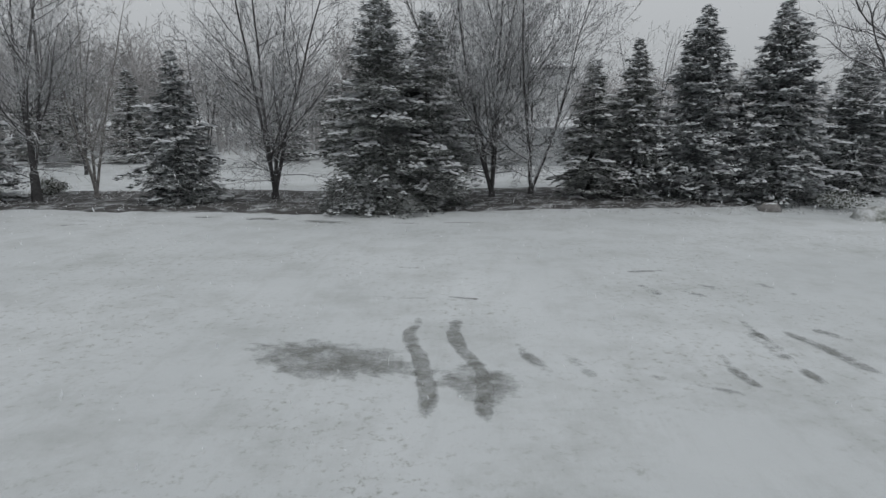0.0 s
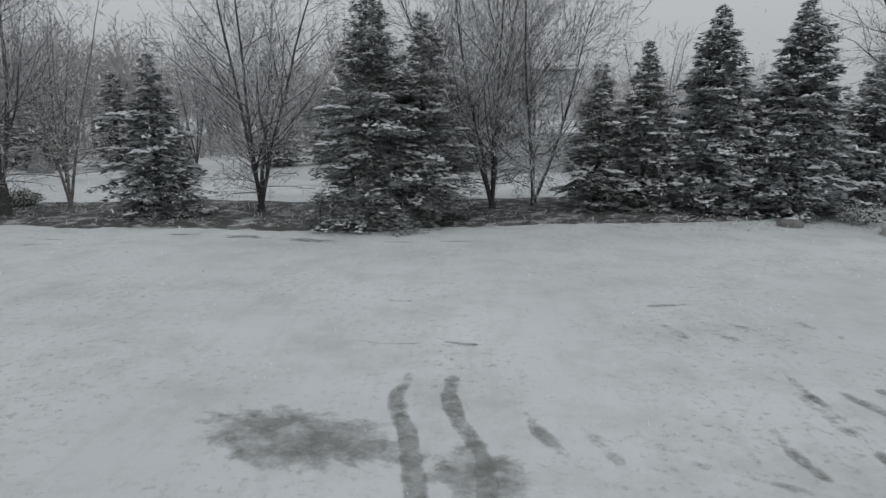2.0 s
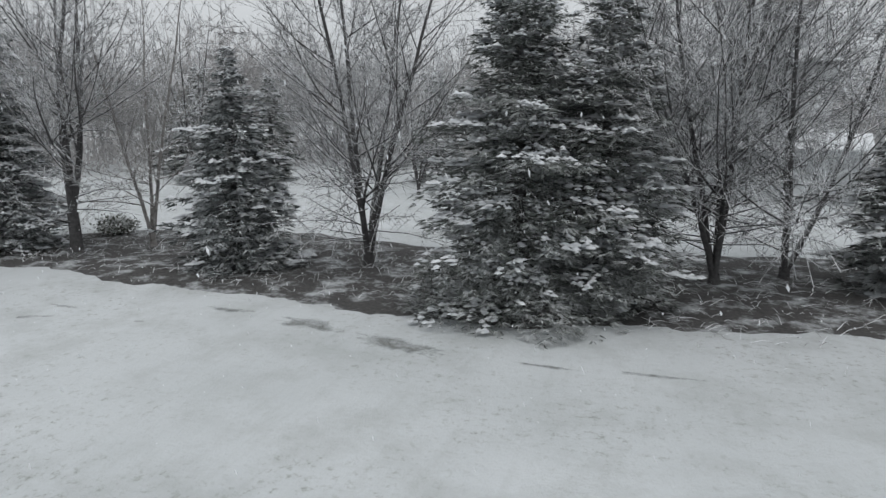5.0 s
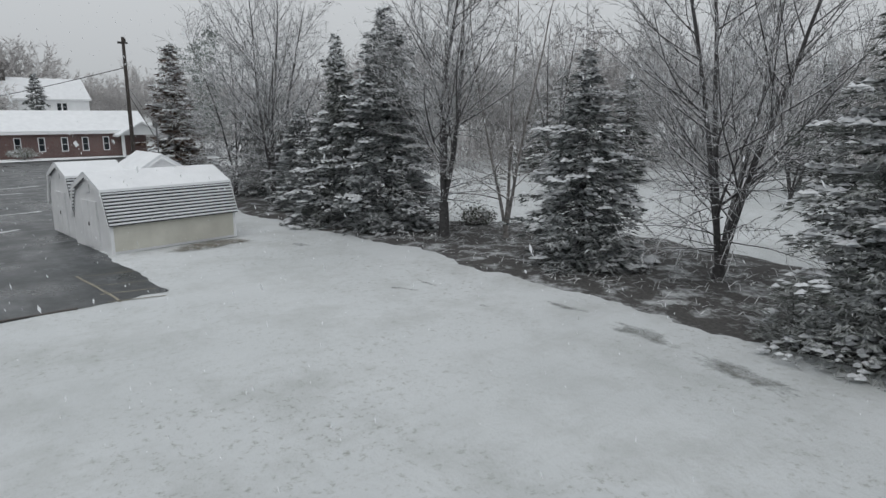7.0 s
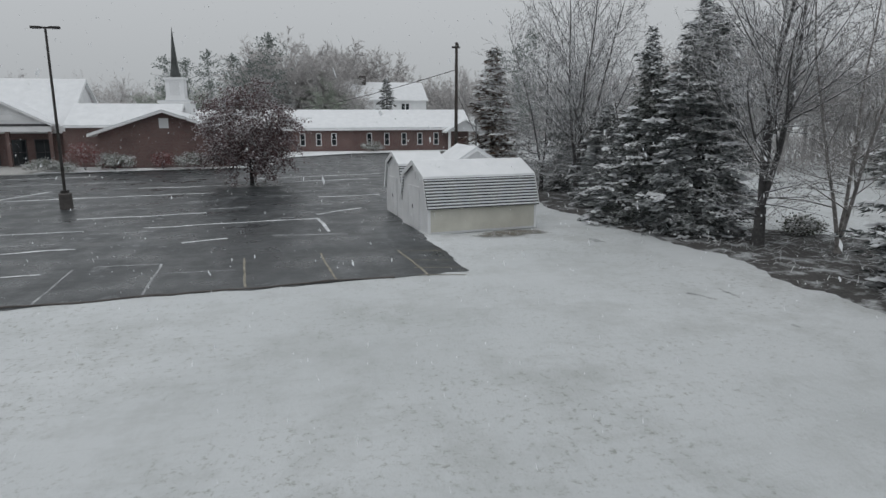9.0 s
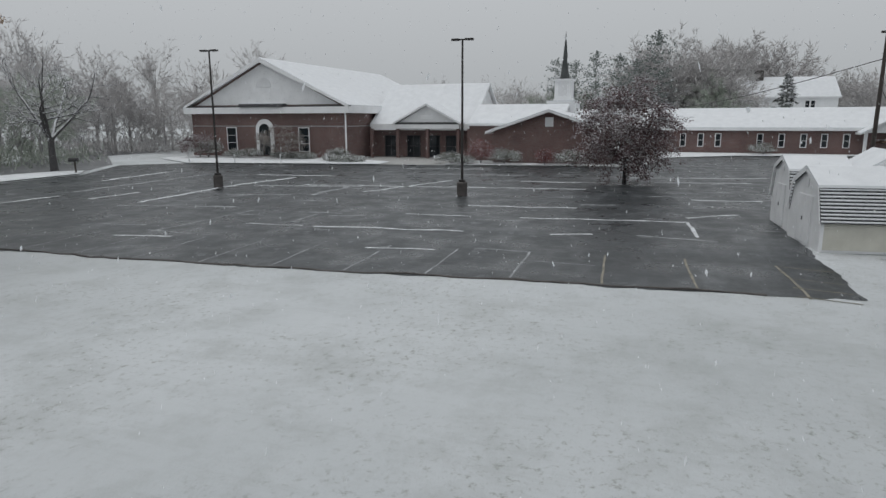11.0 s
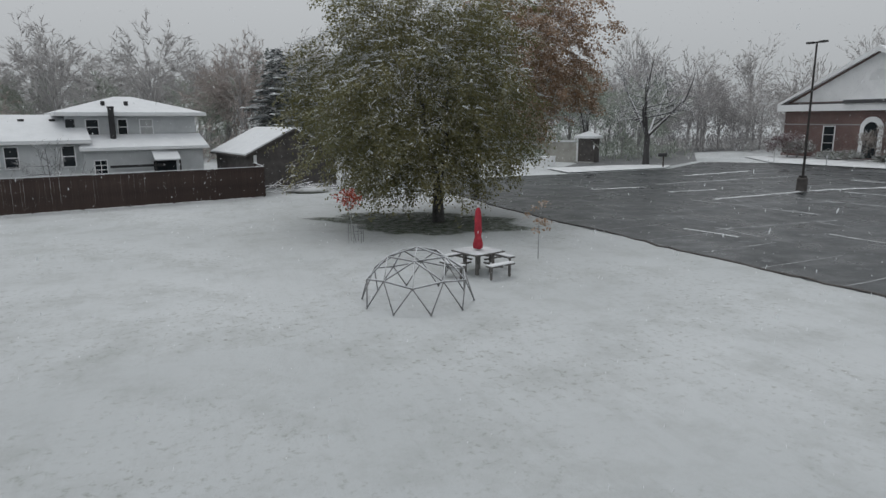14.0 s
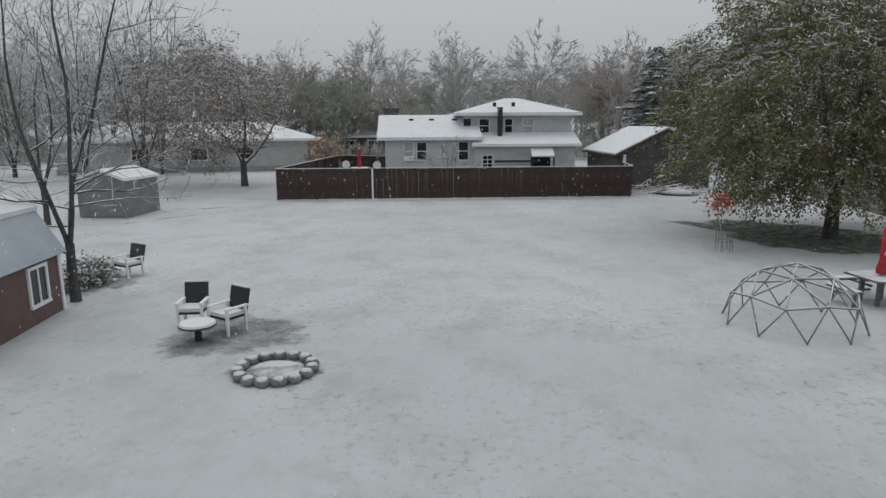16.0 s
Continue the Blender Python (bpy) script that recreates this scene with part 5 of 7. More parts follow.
part("chimney_box", Build().box(-23.6, -20.6, 12, 15, 6.5, 10.4).box(-23.75, -20.45, 11.85, 15.15, 10.4, 10.6), "white", church)

hall = thing("church_hall", "brick entrance hall with a steep snowy roof and porch gable", "church", **CH)
part("wall", gable_walls(0.5, 14.2, 6.2, 19.8, 4.3, 9.2, "x"), "brick", hall)
gable_roof(hall, 0.9, 14.2, 6.0, 20.0, 4.3, 9.3, "x", 0.5, 0.2, 0.12)
part("gable_siding", Build().prism([(14.21, 6.4, 4.4), (14.21, 19.6, 4.4), (14.21, 13.0, 9.1)], (0, 0, 0), (0.05, 0, 0)), "pale", hall, "pale boarded gable end")
part("fascia", Build().box(0.9, 14.9, 4.9, 5.3, 3.5, 4.3), "white", hall)
part("porch_roof_slab", Build().box(0.9, 14.9, 5.3, 6.2, 3.6, 4.2), "white", hall)
gable_roof(hall, 4.9, 13.3, 4.0, 10.5, 4.4, 6.55, "y", 0.35, 0.16, 0.1)
part("porch_gable", Build().prism([(4.9, 0, 4.31), (13.3, 0, 4.31), (9.1, 0, 6.52)], (0, 4.05, 0), (0, 4.2, 0)), "pale", hall)
# dark strip set in as the shadow line at the porch gable's foot
part("gable_shadow_board", Build().box(4.8, 13.4, 3.9, 4.04, 4.25, 4.5), "shingle", hall)
part("porch_beam", Build().box(4.8, 13.4, 3.95, 4.9, 3.7, 4.25), "white", hall)
part("gable_vent", Build().box(8.3, 9.9, 4.0, 4.06, 4.9, 5.4), "white", hall)
for x in (1.3, 5.0, 9.1, 13.2, 14.6):
    part("porch_column", Build().box(x - 0.18, x + 0.18, 4.1, 4.46, 0, 3.7), "brick", hall)
for x in (3.2, 6.4, 9.1, 11.8):
    window(hall, x, 6.2, 0.15, 1.7, 2.6, "shingle", (1, 1))

wing = thing("church_wing", "low red brick church wing with a broad snowy gable", "church", **CH)
part("wall", gable_walls(19.4, 31.9, -1.5, 14, 3.5, 5.6, "y"), "brick", wing)
gable_roof(wing, 19.4, 31.9, -1.5, 14, 3.5, 5.6, "y", 0.8, 0.2, 0.12)
part("gable_vent", Build().box(25.2, 26.1, -1.56, -1.48, 4.05, 5.05), "pale", wing, "pale louvred vent")
part("cross_wall", gable_walls(15.2, 26, 2.6, 10.4, 4.3, 6.4, "x"), "brick", wing)
gable_roof(wing, 15.5, 26, 2.6, 10.4, 4.3, 6.4, "x", 0.4, 0.16, 0.1)

st = thing("steeple", "white square steeple with a slender dark spire", "steeple", (-79.4, -0.3, 0), 90)
part("base", Build().box(-1.7, 1.7, -1.7, 1.7, 4.6, 6.75).box(-1.85, 1.85, -1.85, 1.85, 6.75, 6.9), "white", st, "white stepped plinth")
part("base_snow", Build().box(-1.8, 1.8, -1.8, 1.8, 6.904, 7.05), "snow", st)
part("belfry", Build().box(-1.0, 1.0, -1.0, 1.0, 6.9, 9.35).box(-1.15, 1.15, -1.15, 1.15, 9.35, 9.6).box(-1.1, 1.1, -1.1, 1.1, 7.06, 7.3), "white", st, "white boarded belfry")
part("belfry_panel", Build().box(-0.55, 0.55, -1.04, -0.99, 7.6, 9.1), "pale", st)
part("spire", Build().lathe([(0.6, 9.6), (0.42, 10.8), (0.24, 12.6), (0.05, 14.7), (0.012, 15.2)], 8), "spire", st, "dark metal spire")

school = thing("school_wing", "long low brick wing with narrow white windows", "building", (-99.3, 12.0, 0), 90)
part("wall", gable_walls(-14, 27.5, 0, 11, 3.6, 6.1, "x"), "brick", school)
gable_roof(school, -14, 27.5, 0, 11, 3.6, 6.1, "x", 0.6, 0.18, 0.12)
part("fascia", Build().box(-14.5, 28, -0.62, -0.5, 3.2, 3.5), "white", school)
for x in (1.6, 4.0, 6.3, 11.7, 14.4, 17.1, 19.6, 22.2):
    window(school, x, 0, 1.0, 0.62, 1.7, bars=(0, 1))
gable_roof(school, 23.5, 29.0, -3.0, 2.5, 3.0, 4.6, "y", 0.4, 0.15, 0.1)
part("porch_gable", Build().prism([(23.5, 0, 3.0), (29.0, 0, 3.0), (26.25, 0, 4.55)], (0, -2.95, 0), (0, -2.8, 0)), "white", school)
part("porch_column", Build().box(23.6, 23.95, -2.95, -2.6, 0, 3.0), "white", school)
part("porch_column", Build().box(28.6, 28.95, -2.95, -2.6, 0, 3.0), "white", school)

fh = thing("farmhouse", "white gabled farmhouse with a snowy roof among trees", "house", (-147.0, 30.0, 0), 98)
part("wall", gable_walls(-6, 12, 0, 9, 9.2, 13.0, "x"), "white", fh)
gable_roof(fh, -6, 12, 0, 9, 9.2, 13.0, "x", 0.4)
for x in (-3, 3, 6.4, 7.4):
    window(fh, x, 0, 6.9, 0.75, 1.4)
part("chimney", Build().box(-2.9, -1.3, 3.6, 5.2, 9, 14.6), "darkwall", fh)
spruce("frosted spruce in front of the farmhouse", (-124.0, 29.6, 0), 40, S_FAR, 1.36, 1.0)


# garden sheds beside the car park
def gambrel_shed(name, label, at, turn, L, W, wall, knee, peak, mats, courses=10, group=""):
    """A barn-shaped shed, its long side along local x, facing -y."""
    ob = thing(name, label, "shed", at, turn, group)
    kin = 0.42
    sec = [(0, 0), (0, wall), (kin, knee), (W / 2, peak), (W - kin, knee), (W, wall), (W, 0)]
    part("wall", Build().prism([(0, y, z) for y, z in sec], (0, 0, 0), (L, 0, 0)), mats[0], ob)
    part("siding", laps(0.06, L - 0.06, 0, 0.1, wall - 0.02, 0.13, 0.018), mats[1], ob, "pale lapped boards")
    for x in (-0.03, L - 0.09):
        part("corner_trim", Build().box(x, x + 0.12, -0.04, 0.05, 0, wall), "white", ob)
    dy, dz = kin + 0.12, knee - wall + 0.1
    for k in range(courses):
        a, b = k / courses, (k + 1) / courses
        y0, z0 = -0.12 + dy * a, wall - 0.08 + dz * a
        y1, z1 = -0.12 + dy * b, wall - 0.08 + dz * b
        lo = part("roof_course", Build().prism([(0, y0 - 0.05, z0), (0, y1 - 0.012, z1), (0, y1 + 0.02, z1), (0, y0, z0)], (-0.08, 0, 0), (L + 0.08, 0, 0)), "shingle", ob)
        part("course_snow", Build().prism([(0, y0 - 0.056, z0 + 0.045), (0, y0 - 0.064, z0 + 0.078), (0, y1 - 0.03, z1 - 0.012), (0, y1 - 0.012, z1 - 0.02)], (-0.07, 0, 0), (L + 0.07, 0, 0)), "snow", lo)
    back = Build().prism([(0, W + 0.1, wall - 0.05), (0, W - kin + 0.02, knee + 0.02), (0, W - kin, knee - 0.05), (0, W, wall - 0.1)], (0.0, 0, 0), (L, 0, 0))
    part("lower_roof", back, "shingle", ob)
    up = Build().prism([(0, kin - 0.06, knee - 0.02), (0, W / 2, peak), (0, W - kin + 0.06, knee - 0.02), (0, W - kin + 0.06, knee + 0.04), (0, W / 2, peak + 0.06), (0, kin - 0.06, knee + 0.04)], (-0.1, 0, 0), (L + 0.1, 0, 0))
    u = part("upper_roof", up, "shingle", ob)
    sn = Build().prism([(0, kin - 0.09, knee + 0.03), (0, W / 2, peak + 0.064), (0, W - kin + 0.09, knee + 0.03), (0, W - kin + 0.05, knee + 0.13), (0, W / 2 + 0.1, peak + 0.15), (0, W / 2 - 0.1, peak + 0.15), (0, kin - 0.05, knee + 0.13)], (-0.12, 0, 0), (L + 0.12, 0, 0))
    part("roof_snow", sn, "snow", u, "smooth layer of fresh snow")
    for x in (-0.125, L + 0.1):
        for pts in (((-0.16, wall - 0.1), (kin - 0.1, knee + 0.02), (kin + 0.02, knee - 0.06), (-0.04, wall - 0.12)), ((kin - 0.1, knee + 0.025), (W / 2, peak + 0.055), (W / 2, peak - 0.06), (kin + 0.02, knee - 0.055)),
                    ((W / 2, peak + 0.055), (W - kin + 0.1, knee + 0.025), (W - kin - 0.02, knee - 0.055), (W / 2, peak - 0.06)), ((W - kin + 0.1, knee + 0.02), (W + 0.14, wall - 0.08), (W + 0.02, wall - 0.1), (W - kin - 0.02, knee - 0.06))):
            part("rake_trim", Build().prism([(x, y, z) for y, z in pts], (0, 0, 0), (0.025, 0, 0)), "pale", ob)
    for s in (0, 1):
        y0 = W / 2 - 0.8 + 0.8 * s
        part("door_leaf", Build().box(-0.045, -0.002, y0 + 0.01, y0 + 0.79, 0.1, 1.95).box(-0.06, -0.045, y0 + 0.02, y0 + 0.1, 0.1, 1.95).box(-0.06, -0.045, y0 + 0.7, y0 + 0.78, 0.1, 1.95), mats[2], ob, "pale double door leaf")
    part("door_handle", Build().box(-0.09, -0.06, W / 2 + 0.05, W / 2 + 0.09, 0.95, 1.1), "black", ob)
    part("gable_vent", Build().box(-0.04, -0.002, W / 2 - 0.2, W / 2 + 0.2, knee - 0.05, knee + 0.25), mats[2], ob)
    return ob


gambrel_shed("garden_shed", "pale barn-shaped shed with snowy roof and shingled sides", (-25.35, 18.95, 0), 99, 5.2, 3.7, 1.18, 2.34, 2.93, ("pale", "cream", "pale"), group="sheds by the car park")
gambrel_shed("garden_shed", "pale barn-shaped shed with snowy roof behind another shed", (-29.75, 18.5, 0), 95, 2.3, 3.7, 1.35, 2.6, 3.1, ("pale", "pale", "pale"), group="sheds by the car park")
s3 = thing("storage_shed", "low shed with a snow covered gable roof", "shed", (-33.7, 20.9, 0), 0, "sheds by the car park")
part("wall", gable_walls(0, 4.1, 0, 2.6, 2.5, 3.35, "x"), "pale", s3)
gable_roof(s3, 0, 4.1, 0, 2.6, 2.5, 3.35, "x", 0.12, 0.1, 0.12)

# the split-level house behind the fence
H = thing("house", "grey sided split-level house with snowy roofs", "house", (15.0, -33.1, 0), 194.3)
HL, HR = 7.0, 15.2
part("wall", gable_walls(0.3, HL, 0, 7.5, 3.6, 5.1, "x", 0), "siding", H)
part("siding", laps(0.3, HL, 0, 0.4, 3.55, 0.24, 0.065), "siding", H, "grey lapped boards")
gable_roof(H, 0.2, HL + 0.1, 0, 7.5, 3.62, 5.1, "x", 0.5, 0.12, 0.1, "pale")
part("upper_wall", Build().box(6.4, HR - 0.4, 1.6, 8.6, 0, 5.25), "siding", H)
part("siding", laps(6.4, HR - 0.4, 1.6, 3.3, 5.2, 0.24, 0.065), "siding", H, "grey lapped boards")
hip = [(5.7, 0.9), (HR + 0.3, 0.9), (HR + 0.3, 9.3), (5.7, 9.3)]


def hip_roof(parent, corners, z, ridge, mat="pale", thick=0.14, snow=0.1):
    def shell(z0, g, dz):
        b = Build()
        c = [(x + (g if x < ridge[0][0] else -g), y + (g if y < ridge[0][1] else -g), z0) for x, y in corners]
        t = [(x, y, z + dz) for x, y, z in ridge]
        b.poly(c[0], c[1], t[1], t[0]).poly(c[2], c[3], t[0], t[1]).poly(c[1], c[2], t[1]).poly(c[3], c[0], t[0])
        return b, c
    b, c = shell(z + thick, 0, 0)
    lo = [(x, y, z) for x, y, _ in c]
    for i in range(4):
        b.poly(lo[i], lo[(i + 1) % 4], c[(i + 1) % 4], c[i])
    b.poly(*lo[::-1])
    r = part("roof", b, mat, parent)
    s, cs = shell(z + thick + snow, 0.03, snow)
    for i in range(4):
        p, q = cs[i], cs[(i + 1) % 4]
        s.poly((p[0], p[1], z + thick), (q[0], q[1], z + thick), q, p)
    part("roof_snow", s, "snow", r, "smooth layer of fresh snow")
    return r


hip_roof(H, hip, 5.22, [(10.0, 5.1, 6.55), (11.2, 5.1, 6.55)])
part("lower_wall", Build().box(HL + 0.004, HR - 0.5, -0.3, 1.6, 0, 3.0), "siding", H)
part("siding", laps(HL + 0.1, HR - 0.5, -0.3, 0.4, 2.95, 0.24, 0.065), "siding", H, "grey lapped boards")
sh = Build().prism([(0, -0.75, 2.92), (0, 1.59, 3.75), (0, 1.59, 3.87), (0, -0.75, 3.04)], (HL - 0.2, 0, 0), (HR - 0.1, 0, 0))
lr = part("porch_roof", sh, "pale", H)
part("roof_snow", Build().prism([(0, -0.72, 3.044), (0, 1.58, 3.874), (0, 1.58, 3.96), (0, -0.72, 3.13)], (HL - 0.15, 0, 0), (HR - 0.15, 0, 0)), "snow", lr)
part("flue", Build().tube([(9.1, 0.9, 3.3), (9.1, 0.9, 5.75)], [0.2, 0.2], 10).tube([(9.1, 0.9, 5.75), (9.1, 0.9, 5.85)], [0.24, 0.24], 10), "black", H, "black stove flue")
part("chimney", Build().box(0.1, 1.3, 5.6, 6.6, 3.5, 5.9).box(0.0, 1.4, 5.5, 6.7, 5.75, 5.88), "darkwall", H, "dark brick chimney")
for x, w, pane in ((2.05, 0.66, "curtain"), (3.05, 0.7, "glass"), (6.2, 0.7, "glass")):
    window(H, x, 0, 1.95, w, 1.3, "pale", depth=0.125, c=0.06, pane=pane)
for x, w, pane in ((7.95, 0.72, "glass"), (9.85, 0.55, "glass"), (11.4, 0.8, "curtain")):
    window(H, x, 1.6, 3.95, w, 1.0, "pale", depth=0.125, c=0.06, pane=pane)
part("upper_dark_window", Build().box(6.36, 6.9, 1.52, 1.62, 4.3, 5.0), "glass", H)
window(H, 8.0, -0.3, 1.35, 0.7, 0.9, "pale", (1, 2), 0.125, 0.06)
part("patio_beam", Build().box(8.5, 12.0, -0.8, -0.66, 1.75, 1.92), "black", H)
part("patio_hood", Build().prism([(0, -1.4, 2.2), (0, -0.35, 2.85), (0, -0.35, 2.92), (0, -1.4, 2.28)], (11.2, 0, 0), (12.9, 0, 0)), "snow", H, "snow covered little porch hood")
for x in (11.2, 12.8):
    part("patio_hood_post", Build().box(x, x + 0.1, -1.4, -1.3, 0, 2.2), "black", H)
part("patio_dark", Build().box(11.3, 12.8, -0.4, -0.31, 0.2, 2.1), "glass", H)
part("air_conditioner", Build().box(1.75, 2.4, -0.3, 0.0, 1.9, 2.25), "white", H, "window air conditioner")
for k, x in enumerate((2.3, 3.9, 5.7)):
    part("roof_vent", Build().box(x - 0.18, x + 0.18, 2.6, 2.9, 4.75, 5.02), "black", H)
for k, x in enumerate((8.9, 10.4)):
    part("roof_vent", Build().box(x - 0.12, x + 0.12, 2.6, 2.9, 5.7, 6.25), "black", H)

gar = thing("garage", "dark boarded garage with a snowy gable roof", "garage", (-1.9, -33.2, 0), 196)
part("wall", gable_walls(0.4, 7.2, 0, 7, 2.5, 4.15, "y"), "darkwall", gar)
part("gable_siding", laps_gable(0.5, 7.1, -0.02, 2.55, 4.05), "darkwall", gar)
gable_roof(gar, 0.4, 7.2, 0, 7, 2.5, 4.15, "y", 0.35, 0.12, 0.1, "darkwall")
part("door_post", Build().box(0.75, 0.95, -0.12, -0.004, 0, 2.45), "pale", gar)

# the board fence
FB = Build().box(0, 0.1375, -0.011, 0.011, 0.06, 1.93).mesh("board", "fence")
FP = Build().box(0, 0.09, 0.057, 0.15, 0, 1.95).mesh("post", "fence")


def fence(label, p0, p1, group="fences of the yard"):
    d = Vector((p1[0] - p0[0], p1[1] - p0[1], 0))
    turn = math.degrees(math.atan2(d.y, d.x))
    ob = thing("fence", label, "fence", (*p0, 0), turn, group)
    rng = random.Random(int(d.length * 100))
    n = int(d.length / 0.138)
    for z in (0.35, 1.0, 1.7):
        part("rail", Build().box(0, d.length, 0.014, 0.055, z, z + 0.085), "fence", ob)
    for k in range(int(d.length / 2.4) + 1):
        part("post", FP, "fence", ob, at=pose(k * 2.4, 0, 0))
    for k in range(n):
        part("board", FB, "fence", ob, at=pose(k * 0.138, rng.uniform(-0.004, 0.004), rng.uniform(-0.02, 0.012), 0, rng.uniform(-0.4, 0.4), 0))
    part("cap_snow", Build().box(0, d.length, -0.02, 0.05, 1.95, 1.985), "snow", ob, "thin line of snow on the fence top")
    return ob


fence("tall dark brown board fence with snow on its top", (18.9, -23.3), (-2.8, -28.75))
fence("dark brown board fence running back beside the yard", (20.8, -39.6), (18.95, -23.4))
fence("dark brown board fence behind the yard", (15.2, -38.4), (20.7, -39.8))
fence("dark board fence running towards the garage", (-2.9, -28.8), (-2.6, -33.0))
part("fence_post", Build().box(-0.05, 0.05, -0.05, 0.05, 0, 1.9), "white", thing("white_post", "white post standing against the brown fence", "post", (13.1, -24.68, 0), 14))

# other houses
ranch = thing("ranch_house", "long low grey house with a snowy roof", "house", (48.2, -38.4, 0), 206.8)
part("wall", Build().box(0, 24, 0, 9, 0, 2.95), "putty", ranch)
part("siding", laps(0, 24, 0, 0.5, 2.9), "putty", ranch)
part("plinth", Build().box(-0.05, 24.05, -0.05, 9.05, 0, 0.45), "concrete", ranch)
hip_roof(ranch, [(-0.7, -0.7), (24.7, -0.7), (24.7, 9.7), (-0.7, 9.7)], 2.95, [(5.0, 4.5, 4.75), (19.0, 4.5, 4.75)])
part("downspout", Build().box(23.2, 23.35, -0.16, -0.04, 0, 2.95), "darkwall", ranch)
for x in (7.3, 12.6, 17.0):
    window(ranch, x, 0, 1.2, 1.5, 1.1)
back = thing("far_house", "low house with a snowy roof beyond a yard", "house", (32.2, -69.5, 0), 186)
part("wall", gable_walls(0, 11, 0, 8, 2.9, 4.3, "x"), "redwall", back)
gable_roof(back, 0, 11, 0, 8, 2.9, 4.3, "x", 0.5)
for x in (2.0, 5.0, 8.2):
    window(back, x, 0, 1.2, 1.2, 1.1)
nb = thing("neighbour_house", "large pale grey house seen through the trees", "house", (1.4, 58.8, 0), -5)
part("wall", gable_walls(0, 8.6, 0, 9, 3.9, 4.2, "x").box(0.3, 8.3, 0.3, 8.7, 4.2, 8.2), "pale", nb)
part("siding", laps(0.3, 8.3, 0.3, 4.3, 8.1, 0.2), "pale", nb)
hip_roof(nb, [(-0.1, -0.1), (8.7, -0.1), (8.7, 9.1), (-0.1, 9.1)], 8.2, [(3.5, 4.5, 9.6), (5.1, 4.5, 9.6)], "shingle")
part("lower_roof", Build().prism([(0, -1.6, 3.2), (0, 0.3, 4.1), (0, 0.3, 4.2), (0, -1.6, 3.3)], (-2.0, 0, 0), (10.5, 0, 0)), "snow", nb)
part("lower_wall", Build().box(-1.6, 10.0, -1.2, 0.0, 0, 3.25), "siding", nb)

# small grey shed and the red barn-shaped shed
gs = thing("garden_shed", "plain grey metal shed with snow on its roof", "shed", (23.3, -15.1, 0), 275.4)
part("wall", gable_walls(0, 3.2, 0, 2.6, 1.92, 2.38, "x"), "greymetal", gs)
for k in range(11):
    part("wall_seam", Build().box(0.1 + k * 0.29, 0.13 + k * 0.29, -0.018, -0.002, 0.05, 1.86), "greymetal", gs)
for k in range(8):
    part("wall_seam", Build().box(-0.018, -0.002, 0.2 + k * 0.31, 0.23 + k * 0.31, 0.05, 1.86), "greymetal", gs)
gable_roof(gs, 0, 3.2, 0, 2.6, 1.92, 2.38, "x", 0.1, 0.05, 0.07)
rb = thing("barn_shed", "barn-shaped shed with red walls and blue-grey snowy roof", "shed", (13.95, -0.2, 0), 106.0)
sec = [(0, 0), (0, 1.6), (-0.55, 2.55), (-1.5, 3.0), (-2.45, 2.55), (-3.0, 1.6), (-3.0, 0)]
part("wall", Build().prism([(0, y, z) for y, z in sec], (0, 0, 0), (5.0, 0, 0)), "redwall", rb)
lo = Build().prism([(0, 0.12, 1.5), (0, -0.5, 2.58), (0, -0.5, 2.64), (0, 0.17, 1.53)][::-1], (-0.1, 0, 0), (5.1, 0, 0))
part("lower_roof", lo, "bluesteel", rb, "blue-grey steep lower roof")
up = Build().prism([(0, -0.45, 2.6), (0, -1.5, 3.02), (0, -2.5, 2.6), (0, -2.5, 2.72), (0, -1.5, 3.14), (0, -0.45, 2.72)][::-1], (-0.12, 0, 0), (5.12, 0, 0))
part("roof_snow", up, "snow", rb, "snow on the upper roof")
wf = Build().box(0.7, 0.78, 0.002, 0.06, 0.5, 1.35).box(1.5, 1.58, 0.002, 0.06, 0.5, 1.35).box(0.7, 1.58, 0.002, 0.06, 1.35, 1.43).box(0.7, 1.58, 0.002, 0.08, 0.42, 0.5).box(1.1, 1.15, 0.002, 0.05, 0.5, 1.35)
w1 = part("window", wf, "white", rb, "white framed window")
part("pane", Build().box(0.78, 1.5, 0.002, 0.02, 0.5, 1.35), "glass", w1)
part("corner_trim", Build().box(-0.02, 0.1, 0.003, 0.04, 0, 1.5), "white", rb)

ks = thing("kiosk", "small hip roofed hut with snow on its roof", "hut", (-40.5, -49.0, 0), 40)
part("wall", Build().box(-1.0, 1.0, -1.0, 1.0, 0, 2.7), "darkwall", ks)
for x in (-1.05, 0.85):
    part("corner_post", Build().box(x, x + 0.2, -1.05, -0.85, 0, 2.7), "white", ks)
hip_roof(ks, [(-1.3, -1.3), (1.3, -1.3), (1.3, 1.3), (-1.3, 1.3)], 2.7, [(-0.05, 0, 3.4), (0.05, 0, 3.4)])
part("lean_to", Build().box(-3.2, 0.9, -4.8, -1.06, 0, 2.25), "tan", ks, "tan boarded lean-to")
part("lean_to_snow", Build().box(-3.3, 1.0, -4.9, -1.32, 2.254, 2.34), "snow", ks)
part("step", Build().box(1.0, 2.2, -1.0, 1.0, 0, 0.12), "concrete", ks)

